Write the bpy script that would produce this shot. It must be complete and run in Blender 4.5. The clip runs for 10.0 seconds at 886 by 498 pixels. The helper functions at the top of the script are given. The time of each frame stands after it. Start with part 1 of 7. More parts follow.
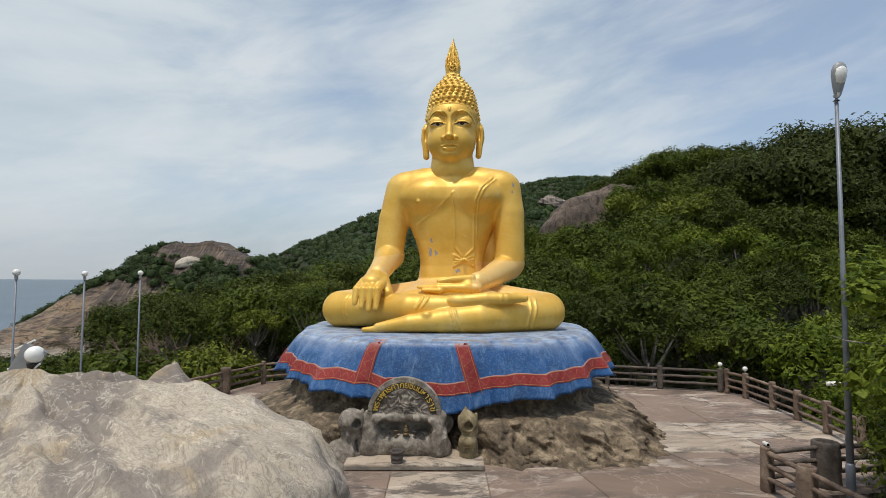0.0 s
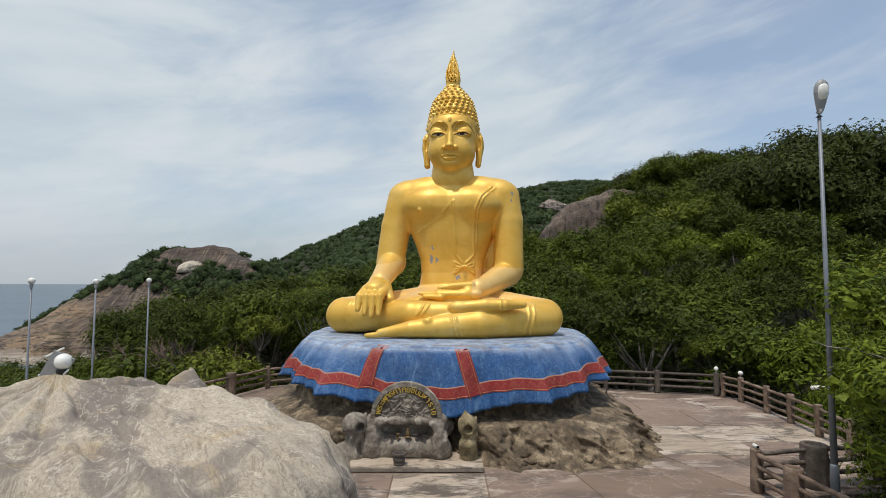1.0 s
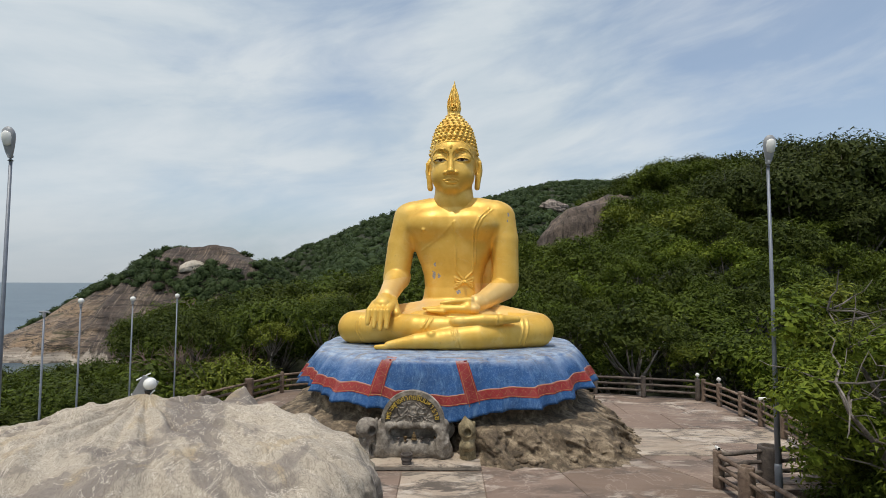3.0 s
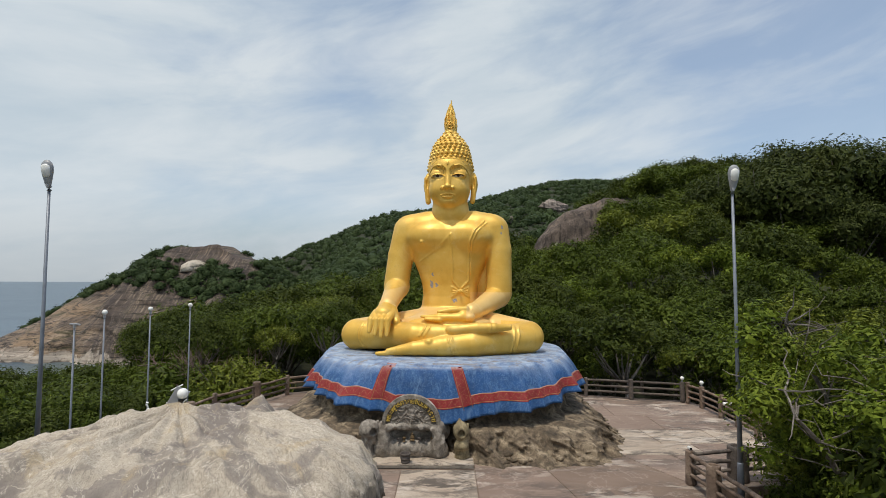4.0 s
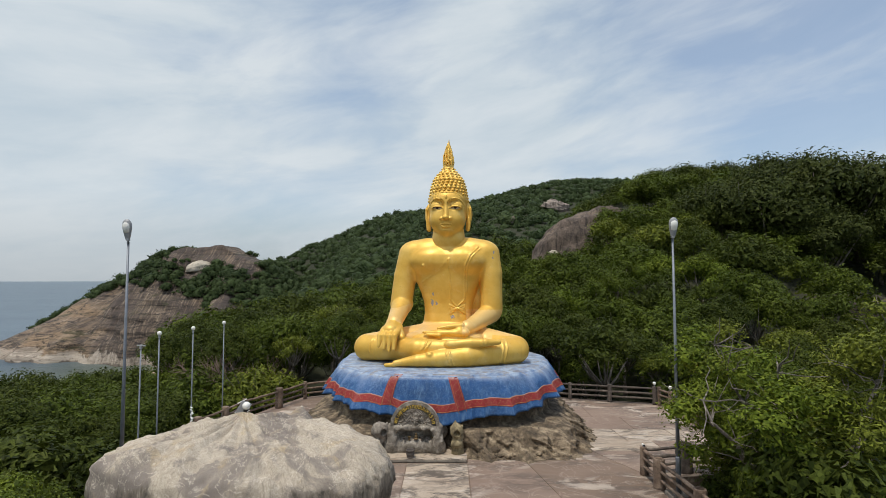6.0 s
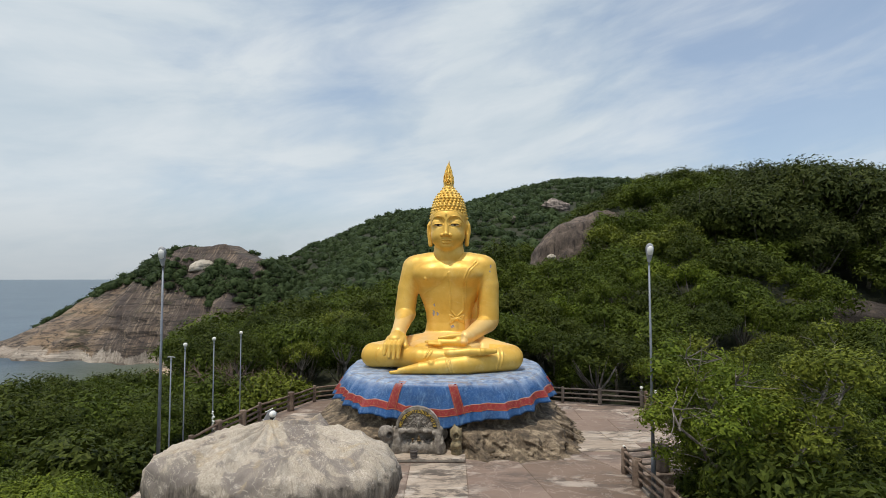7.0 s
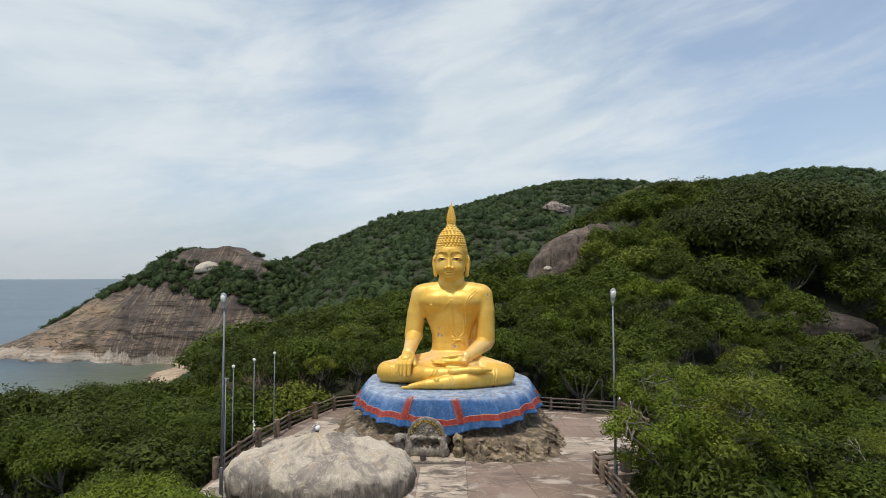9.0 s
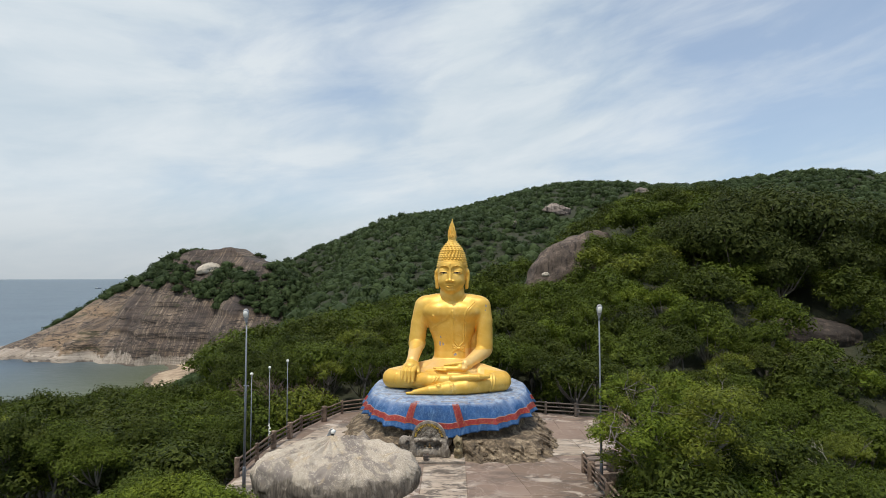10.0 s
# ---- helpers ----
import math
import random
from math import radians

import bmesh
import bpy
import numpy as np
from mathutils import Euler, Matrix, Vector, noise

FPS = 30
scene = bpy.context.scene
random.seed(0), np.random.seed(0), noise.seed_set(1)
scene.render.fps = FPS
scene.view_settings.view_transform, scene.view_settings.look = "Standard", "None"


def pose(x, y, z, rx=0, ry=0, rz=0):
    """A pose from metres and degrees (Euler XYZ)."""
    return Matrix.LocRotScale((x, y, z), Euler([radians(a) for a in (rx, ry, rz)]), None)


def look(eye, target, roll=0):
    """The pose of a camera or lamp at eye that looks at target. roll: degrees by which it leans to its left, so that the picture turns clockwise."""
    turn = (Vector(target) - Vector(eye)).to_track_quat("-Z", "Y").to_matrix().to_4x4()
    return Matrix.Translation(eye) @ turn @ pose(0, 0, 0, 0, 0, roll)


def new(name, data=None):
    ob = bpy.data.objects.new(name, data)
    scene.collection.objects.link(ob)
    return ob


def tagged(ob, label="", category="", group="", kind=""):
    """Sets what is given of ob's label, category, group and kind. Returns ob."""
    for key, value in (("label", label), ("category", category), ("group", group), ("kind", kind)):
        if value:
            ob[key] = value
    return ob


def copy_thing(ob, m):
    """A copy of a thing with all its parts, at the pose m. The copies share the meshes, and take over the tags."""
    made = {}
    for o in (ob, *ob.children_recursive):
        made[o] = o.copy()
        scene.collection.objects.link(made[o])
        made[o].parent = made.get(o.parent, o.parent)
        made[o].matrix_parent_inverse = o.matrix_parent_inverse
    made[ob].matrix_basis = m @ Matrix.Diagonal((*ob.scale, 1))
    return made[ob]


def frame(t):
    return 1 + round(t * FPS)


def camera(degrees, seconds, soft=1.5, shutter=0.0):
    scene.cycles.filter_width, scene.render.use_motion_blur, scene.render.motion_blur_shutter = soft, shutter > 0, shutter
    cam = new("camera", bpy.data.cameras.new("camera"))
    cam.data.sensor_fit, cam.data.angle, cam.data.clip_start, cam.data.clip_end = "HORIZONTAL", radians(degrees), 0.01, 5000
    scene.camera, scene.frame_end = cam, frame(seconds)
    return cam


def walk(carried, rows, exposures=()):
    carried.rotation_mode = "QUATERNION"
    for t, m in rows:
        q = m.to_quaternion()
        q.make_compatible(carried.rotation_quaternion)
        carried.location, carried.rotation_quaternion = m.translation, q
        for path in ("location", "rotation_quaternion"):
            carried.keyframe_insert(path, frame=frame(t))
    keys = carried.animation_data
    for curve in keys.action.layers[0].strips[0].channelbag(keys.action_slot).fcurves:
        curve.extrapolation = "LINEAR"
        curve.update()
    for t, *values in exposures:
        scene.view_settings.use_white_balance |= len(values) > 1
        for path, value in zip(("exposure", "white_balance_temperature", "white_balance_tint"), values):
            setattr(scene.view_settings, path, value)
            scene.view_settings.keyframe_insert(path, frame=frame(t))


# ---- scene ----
# camera: eye in metres, then yaw, pitch and roll in degrees
cam = camera(80.20, 10.0, soft=0.6)
ROWS = [
    (0.0, -0.003, 0.063, 4.762, -0.01, 3.26, 0.28),
    (0.5, -0.003, -0.098, 4.809, 0.12, 3.53, 0.26),
    (1.0, 0.023, -0.415, 4.858, 0.14, 3.70, 0.19),
    (1.5, 0.008, -0.805, 5.000, 0.11, 3.72, 0.17),
    (2.0, -0.040, -1.247, 5.177, 0.11, 3.61, 0.21),
    (2.5, -0.053, -1.740, 5.321, 0.17, 3.60, 0.22),
    (4.0, 0.125, -3.656, 5.973, 0.25, 3.43, 0.19),
    (4.5, 0.186, -4.443, 6.178, 0.31, 3.51, 0.17),
    (5.0, 0.221, -5.267, 6.443, 0.36, 3.39, 0.11),
    (5.5, 0.278, -6.203, 6.722, 0.46, 3.32, 0.01),
    (7.0, 0.408, -9.241, 7.856, 0.71, 2.98, -0.08),
    (7.5, 0.396, -10.428, 8.288, 0.73, 2.96, -0.14),
    (8.0, 0.391, -11.664, 8.760, 0.81, 2.89, -0.16),
    (8.5, 0.386, -12.875, 9.216, 0.89, 2.89, -0.16),
    (9.0, 0.383, -14.094, 9.669, 0.93, 2.87, -0.15),
    (9.5, 0.366, -15.314, 10.129, 0.95, 2.84, -0.13),
    (10.0, 0.366, -16.559, 10.522, 0.99, 2.90, -0.11),
]
walk(cam, [(t, pose(x, y, z, 0, 0, yaw) @ pose(0, 0, 0, 90 + pitch, 0, 0) @ pose(0, 0, 0, 0, 0, roll)) for t, x, y, z, yaw, pitch, roll in ROWS],
     exposures=[(0.0, -0.08), (5.0, -0.05), (7.5, 0.0), (10.0, 0.07)])

# ---- light ----
SUN_EL, SUN_AZ = 71.0, 208.0   # height, and compass bearing clockwise from +y
world = bpy.data.worlds.new("sky")
scene.world = world
world.use_nodes = True
wn, wl = world.node_tree.nodes, world.node_tree.links
wn.clear()


def sky_node(kind, **kw):
    n = wn.new(kind)
    for k, v in kw.items():
        n.inputs[k.replace("_", " ")].default_value = v
    return n


w_out, w_bg = sky_node("ShaderNodeOutputWorld"), sky_node("ShaderNodeBackground", Strength=0.13)
w_sky = sky_node("ShaderNodeTexSky")
w_sky.sky_type, w_sky.sun_disc = "NISHITA", False
w_sky.sun_elevation, w_sky.sun_rotation = radians(SUN_EL), radians(SUN_AZ)
w_sky.dust_density, w_sky.ozone_density = 2.5, 1.5
# thin streaked cloud on a level sheet high overhead
w_co, w_sep = sky_node("ShaderNodeTexCoord"), sky_node("ShaderNodeSeparateXYZ")
wl.new(w_co.outputs["Generated"], w_sep.inputs[0])


def sky_math(op, a, b=0.0):
    n = wn.new("ShaderNodeMath")
    n.operation = op
    for i, v in enumerate((a, b)):
        if isinstance(v, (int, float)):
            n.inputs[i].default_value = v
        else:
            wl.new(v, n.inputs[i])
    return n.outputs[0]


def sky_ramp(fac, *stops):
    n = wn.new("ShaderNodeValToRGB")
    e = n.color_ramp.elements
    while len(e) < len(stops):
        e.new(0.5)
    for i, (p, c) in enumerate(stops):
        e[i].position, e[i].color = p, (c, c, c, 1)
    wl.new(fac, n.inputs["Fac"])
    return n.outputs["Color"]


def cloud(scale, sx, sz, lean, detail, rough, warp, shift):
    """Cloud drawn out along a line that leans upwards to the landward side."""
    mp = sky_node("ShaderNodeMapping")
    mp.vector_type = "TEXTURE"
    mp.inputs["Scale"].default_value = (sx, sx, sz)
    mp.inputs["Rotation"].default_value = (0, radians(-lean), 0)
    mp.inputs["Location"].default_value = (shift, shift * 0.7, shift * 0.3)
    wl.new(w_co.outputs["Generated"], mp.inputs["Vector"])
    n = sky_node("ShaderNodeTexNoise", Scale=scale, Detail=detail, Roughness=rough, Distortion=warp)
    wl.new(mp.outputs[0], n.inputs["Vector"])
    return n.outputs["Fac"]


w_big = cloud(2.1, 1.0, 0.5, 8, 4, 0.5, 0.3, 4.1)
w_wisp = cloud(3.6, 1.0, 0.3, 12, 9, 0.57, 0.3, 1.7)
w_side = sky_math("MULTIPLY", w_sep.outputs[0], -0.16)      # thicker towards the sea
w_high = sky_math("MULTIPLY", sky_math("MAXIMUM", sky_math("SUBTRACT", w_sep.outputs[2], 0.42), 0.0), -0.8)      # thinner overhead, mostly out of view, to weaken the ambient light
w_mask = sky_ramp(sky_math("ADD", sky_math("ADD", sky_math("ADD", sky_math("MULTIPLY", w_big, 0.6), sky_math("MULTIPLY", w_wisp, 0.4)), w_side), w_high), (0.33, 0.3), (0.43, 0.64), (0.55, 0.97))
w_tone = wn.new("ShaderNodeMix")
w_tone.data_type = "RGBA"
w_tone.inputs[6].default_value, w_tone.inputs[7].default_value = (4.2, 4.9, 5.45, 1), (5.35, 5.8, 6.1, 1)
wl.new(sky_ramp(w_wisp, (0.35, 0.0), (0.65, 1.0)), w_tone.inputs["Factor"])
w_dull = wn.new("ShaderNodeMix")      # haze dulls the cloud low over the sea
w_dull.data_type, w_dull.blend_type = "RGBA", "MULTIPLY"
w_dull.inputs["Factor"].default_value = 1.0
wl.new(w_tone.outputs[2], w_dull.inputs[6])
wl.new(sky_ramp(w_sep.outputs[2], (0.0, 0.76), (0.14, 1.0)), w_dull.inputs[7])
w_mix = wn.new("ShaderNodeMix")
w_mix.data_type = "RGBA"
wl.new(w_mask, w_mix.inputs["Factor"])
w_gain = wn.new("ShaderNodeMix")
w_gain.data_type, w_gain.blend_type = "RGBA", "MULTIPLY"
w_gain.inputs["Factor"].default_value, w_gain.inputs[7].default_value = 1.0, (1.22, 1.25, 1.25, 1)
wl.new(w_sky.outputs[0], w_gain.inputs[6])
wl.new(w_gain.outputs[2], w_mix.inputs[6])
wl.new(w_dull.outputs[2], w_mix.inputs[7])
wl.new(w_mix.outputs[2], w_bg.inputs["Color"])
wl.new(w_bg.outputs[0], w_out.inputs["Surface"])
sun = new("sun", bpy.data.lights.new("sun", "SUN"))
sun.data.energy, sun.data.angle, sun.data.color = 2.55, radians(1.5), (1.0, 0.93, 0.82)
sun.matrix_basis = look((0, 0, 0), (-math.sin(radians(SUN_AZ)) * math.cos(radians(SUN_EL)), -math.cos(radians(SUN_AZ)) * math.cos(radians(SUN_EL)), -math.sin(radians(SUN_EL))))

# ---- materials ----
class Shader:
    """A small builder for node materials."""

    def __init__(self, name, rough=0.8, metal=0.0):
        self.m = bpy.data.materials.new(name)
        self.m.use_nodes = True
        self.t = self.m.node_tree
        self.b = self.t.nodes["Principled BSDF"]
        self.b.inputs["Roughness"].default_value = rough
        self.b.inputs["Metallic"].default_value = metal

    def add(self, kind, **kw):
        n = self.t.nodes.new(kind)
        for k, v in kw.items():
            n.inputs[k.replace("_", " ")].default_value = v
        return n

    def link(self, a, b):
        self.t.links.new(a, b)

    def pos(self, sx=1.0, sy=1.0, sz=1.0, world=True, turn=0.0):
        src = self.add("ShaderNodeNewGeometry").outputs["Position"] if world else self.add("ShaderNodeTexCoord").outputs["Object"]
        mp = self.add("ShaderNodeMapping")
        mp.inputs["Scale"].default_value = (sx, sy, sz)
        mp.inputs["Rotation"].default_value = (0, 0, turn)
        self.link(src, mp.inputs["Vector"])
        return mp.outputs[0]

    def noise(self, vec, scale, detail=4.0, rough=0.55, warp=0.0):
        n = self.add("ShaderNodeTexNoise", Scale=scale, Detail=detail, Roughness=rough, Distortion=warp)
        self.link(vec, n.inputs["Vector"])
        return n.outputs["Fac"]

    def ramp(self, fac, *stops):
        n = self.add("ShaderNodeValToRGB")
        e = n.color_ramp.elements
        while len(e) < len(stops):
            e.new(0.5)
        for i, (p, c) in enumerate(stops):
            e[i].position = p
            e[i].color = (*c, 1) if isinstance(c, tuple) else (c, c, c, 1)
        self.link(fac, n.inputs["Fac"])
        return n.outputs["Color"]

    def mix(self, fac, a, b, mode="MIX"):
        n = self.add("ShaderNodeMix")
        n.data_type, n.blend_type = "RGBA", mode
        for sock, v in ((n.inputs["Factor"], fac), (n.inputs[6], a), (n.inputs[7], b)):
            if isinstance(v, (int, float)):
                sock.default_value = v if sock.type == "VALUE" else (v, v, v, 1)
            elif isinstance(v, tuple):
                sock.default_value = (*v, 1)
            else:
                self.link(v, sock)
        return n.outputs[2]

    def math(self, op, a, b=0.5):
        n = self.add("ShaderNodeMath")
        n.operation = op
        for i, v in enumerate((a, b)):
            if isinstance(v, (int, float)):
                n.inputs[i].default_value = v
            else:
                self.link(v, n.inputs[i])
        return n.outputs[0]

    def color(self, c):
        if isinstance(c, tuple):
            self.b.inputs["Base Color"].default_value = (*c, 1)
        else:
            self.link(c, self.b.inputs["Base Color"])
        return self

    def rough(self, v):
        self.link(v, self.b.inputs["Roughness"])
        return self

    def bump(self, height, strength=0.5, dist=0.02, chain=None):
        n = self.add("ShaderNodeBump", Strength=strength, Distance=dist)
        self.link(height, n.inputs["Height"])
        if chain is not None:
            self.link(chain, n.inputs["Normal"])
        self.link(n.outputs[0], self.b.inputs["Normal"])
        return n.outputs[0]


def mat_gold(name="gold_paint", tint=None):
    s = Shader(name, 0.5, 0.3)
    p = s.pos(world=False)
    big = s.noise(p, 0.9, 5, 0.6)
    fine = s.noise(p, 9.0, 5, 0.6)
    run = s.noise(s.pos(3.0, 3.0, 0.35, world=False), 1.2, 5, 0.6)
    c = s.ramp(big, (0.3, (0.66, 0.375, 0.05)), (0.52, (0.745, 0.465, 0.085)), (0.72, (0.81, 0.55, 0.145)))
    c = s.mix(s.ramp(run, (0.6, 0.0), (0.8, 0.4)), c, (0.5, 0.27, 0.05))
    c = s.mix(s.ramp(fine, (0.62, 0.0), (0.74, 0.4)), c, (0.42, 0.25, 0.08))
    bloom = s.noise(p, 1.6, 8, 0.72, 0.6)
    c = s.mix(s.ramp(bloom, (0.55, 0.0), (0.7, 0.3)), c, (0.84, 0.68, 0.33))
    if tint:
        c = s.mix(0.55, c, tint)
    s.color(c)
    s.rough(s.ramp(s.noise(p, 3.0, 4), (0.3, 0.4), (0.7, 0.56)))
    n1 = s.bump(s.noise(p, 1.8, 3), 0.08, 0.05)
    s.bump(s.noise(p, 26.0, 3), 0.12, 0.01, n1)
    return s.m


def mat_plain(name, col, rough=0.6, metal=0.0, var=0.25, scale=6.0, bump=0.2, world=False):
    s = Shader(name, rough, metal)
    p = s.pos(world=world)
    a, b = s.noise(p, scale, 5, 0.6), s.noise(p, scale * 7, 4, 0.6)
    dark = tuple(x * (1 - var * 1.4) for x in col)
    lite = tuple(min(1, x * (1 + var * 0.7)) for x in col)
    c = s.ramp(a, (0.3, dark), (0.5, col), (0.72, lite))
    s.color(s.mix(s.ramp(b, (0.55, 0.0), (0.75, 0.4)), c, dark))
    if bump:
        s.bump(b, bump, 0.01)
    return s.m


def mat_cloth(name, col, worn):
    """Painted concrete drapery: faded, chalky, with pale runs."""
    s = Shader(name, 0.72)
    p = s.pos()
    run = s.noise(s.pos(3.0, 3.0, 0.35), 1.3, 7, 0.68, 0.5)
    blot = s.noise(p, 1.1, 5, 0.6)
    grain = s.noise(p, 14, 5, 0.65)
    dark = tuple(v * 0.62 for v in col)
    c = s.ramp(blot, (0.3, dark), (0.55, col), (0.8, tuple(min(1, v * 1.25) for v in col)))
    c = s.mix(s.ramp(run, (0.52, 0.0), (0.74, 0.5)), c, worn)
    scratch = s.noise(s.pos(14.0, 14.0, 2.2), 1.5, 8, 0.75, 1.6)
    c = s.mix(s.ramp(scratch, (0.57, 0.0), (0.66, 0.36)), c, worn)
    web = s.noise(p, 4.5, 7, 0.7, 1.2)
    c = s.mix(s.ramp(web, (0.485, 0.0), (0.5, 0.5), (0.515, 0.0)), c, worn)
    c = s.mix(s.ramp(s.noise(p, 2.6, 6, 0.7), (0.55, 0.0), (0.7, 0.55)), c, tuple(v * 0.55 for v in col))
    geo = s.add("ShaderNodeNewGeometry")
    sep = s.add("ShaderNodeSeparateXYZ")
    s.link(geo.outputs["Normal"], sep.inputs[0])
    top = s.math("MULTIPLY", s.ramp(sep.outputs[2], (0.5, 0.0), (0.92, 1.0)), s.ramp(s.noise(p, 2.2, 6, 0.7), (0.3, 0.15), (0.6, 1.0)))
    c = s.mix(top, c, tuple(0.55 * a + 0.45 * b for a, b in zip(worn, (0.5, 0.5, 0.5))))
    c = s.mix(s.ramp(grain, (0.6, 0.0), (0.78, 0.5)), c, worn)
    dirt = s.math('MULTIPLY', s.ramp(sep.outputs[2], (0.6, 0.0), (0.95, 1.0)), s.ramp(s.noise(s.pos(0.7, 1.6, 1.0), 2.4, 8, 0.75, 1.0), (0.5, 0.0), (0.58, 0.75)))
    c = s.mix(dirt, c, (0.2, 0.165, 0.13))
    s.color(c)
    s.bump(grain, 0.3, 0.02)
    return s.m


def mat_rock(name, a, b, c, moss=None, scale=1.0, streak=0.0, bump=0.6):
    """Weathered rock or rough render: three tones, dark runs and pale patches."""
    s = Shader(name, 0.9)
    p = s.pos()
    big = s.noise(p, 0.7 * scale, 6, 0.62, 0.5)
    mid = s.noise(p, 3.1 * scale, 6, 0.65)
    fine = s.noise(p, 17 * scale, 5, 0.7)
    col = s.ramp(big, (0.32, a), (0.5, b), (0.66, c))
    col = s.mix(s.ramp(mid, (0.5, 0.0), (0.68, 0.8)), col, a)
    if streak:
        run = s.noise(s.pos(2.2 * streak, 2.2 * streak, 0.22 * streak), 1.0, 6, 0.65, 0.3)
        col = s.mix(s.ramp(run, (0.5, 0.0), (0.64, 0.85)), col, tuple(v * 0.35 for v in a))
        run2 = s.noise(s.pos(3.1 * streak, 3.1 * streak, 0.3 * streak), 1.3, 5, 0.6, 0.3)
        col = s.mix(s.ramp(run2, (0.56, 0.0), (0.7, 0.7)), col, c)
    if moss:
        col = s.mix(s.ramp(s.noise(p, 1.7 * scale, 5, 0.6), (0.56, 0.0), (0.7, 0.6)), col, moss)
    col = s.mix(s.ramp(fine, (0.55, 0.0), (0.75, 0.55)), col, tuple(v * 0.5 for v in a))
    s.color(col)
    n1 = s.bump(mid, bump, 0.12 / scale)
    s.bump(fine, bump * 0.8, 0.03 / scale, n1)
    return s.m


def mat_leaf(name, dark, mid, lite, spread=0.16, calm=1.0):
    """Leaves: each leaf its own tone, whole crowns drift between tones."""
    s = Shader(name, 0.55)
    s.b.inputs["Specular IOR Level"].default_value = 0.1
    geo = s.add("ShaderNodeNewGeometry")
    isl = geo.outputs["Random Per Island"]
    crown = s.noise(s.pos(), spread, 2, 0.5)
    base = s.ramp(crown, (0.32, dark), (0.5, mid), (0.66, lite))
    base = s.mix(s.ramp(isl, (0.0, 0.0), (1.0, 0.55 * calm)), base, tuple(v * 1.7 for v in lite))
    base = s.mix(s.ramp(isl, (0.0, 0.75 * calm), (0.42, 0.0)), base, tuple(v * 0.55 for v in dark))
    # specks of dark and lit leaf colour, painted finer than the leaf cards
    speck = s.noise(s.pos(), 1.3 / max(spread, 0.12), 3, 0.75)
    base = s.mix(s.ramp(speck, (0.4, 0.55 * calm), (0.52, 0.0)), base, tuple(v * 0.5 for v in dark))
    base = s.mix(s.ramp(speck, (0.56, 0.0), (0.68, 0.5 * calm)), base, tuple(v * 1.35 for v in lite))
    s.color(base)
    tr = s.add("ShaderNodeBsdfTranslucent")
    mixn = s.add("ShaderNodeMixShader")
    mixn.inputs[0].default_value = 0.17
    s.link(s.mix(0.5, base, tuple(v * 1.5 for v in lite)), tr.inputs["Color"])
    out = s.t.nodes["Material Output"]
    s.link(s.b.outputs[0], mixn.inputs[1])
    s.link(tr.outputs[0], mixn.inputs[2])
    s.link(mixn.outputs[0], out.inputs["Surface"])
    return s.m


GOLD = mat_gold()
GOLD_PALE = mat_gold("pale_gold_paint", (0.84, 0.59, 0.27))


# ---- building helpers ----
def mesh_ob(name, bm, material, parent=None, smooth=False):
    me = bpy.data.meshes.new(name)
    bm.to_mesh(me)
    bm.free()
    for m in (material if isinstance(material, (list, tuple)) else [material]):
        me.materials.append(m)
    if smooth:
        me.polygons.foreach_set("use_smooth", [True] * len(me.polygons))
    ob = new(name, me)
    if parent is not None:
        ob.parent = parent
    return ob


def part(name, bm, material, parent, label="", smooth=False):
    ob = mesh_ob(name, bm, material, parent, smooth)
    return tagged(ob, label) if label else ob


def thing(name, at, label, category, group="", turn=0.0, kind=""):
    e = new(name)
    e.matrix_basis = pose(*at, 0, 0, turn)
    return tagged(e, label, category, group, kind)


def raw_ob(name, verts, faces, material, parent=None, smooth=False):
    """A mesh from numpy arrays: faces all triangles or all quads."""
    me = bpy.data.meshes.new(name)
    n, k = faces.shape
    me.vertices.add(len(verts))
    me.vertices.foreach_set("co", np.ascontiguousarray(verts, dtype=np.float32).ravel())
    me.loops.add(n * k)
    me.loops.foreach_set("vertex_index", np.ascontiguousarray(faces, dtype=np.int32).ravel())
    me.polygons.add(n)
    me.polygons.foreach_set("loop_start", np.arange(0, n * k, k, dtype=np.int32))
    if smooth:
        me.polygons.foreach_set("use_smooth", np.ones(n, dtype=bool))
    me.update(calc_edges=True)
    for m in (material if isinstance(material, (list, tuple)) else [material]):
        me.materials.append(m)
    ob = new(name, me)
    if parent is not None:
        ob.parent = parent
    return ob


def tube(bm, pts, radii, seg=8, caps=True):
    """A round bar along points, with a radius at each."""
    rings = []
    pts = [Vector(p) for p in pts]
    for i, p in enumerate(pts):
        d = (pts[min(i + 1, len(pts) - 1)] - pts[max(i - 1, 0)]).normalized()
        q = d.to_track_quat("Z", "Y")
        r = radii[i] if isinstance(radii, (list, tuple)) else radii
        rings.append([bm.verts.new(p + q @ Vector((r * math.cos(a), r * math.sin(a), 0))) for a in (2 * math.pi * k / seg for k in range(seg))])
    for a, b in zip(rings, rings[1:]):
        for k in range(seg):
            bm.faces.new((a[k], a[(k + 1) % seg], b[(k + 1) % seg], b[k]))
    if caps:
        bm.faces.new(rings[0][::-1])
        bm.faces.new(rings[-1])
    return bm


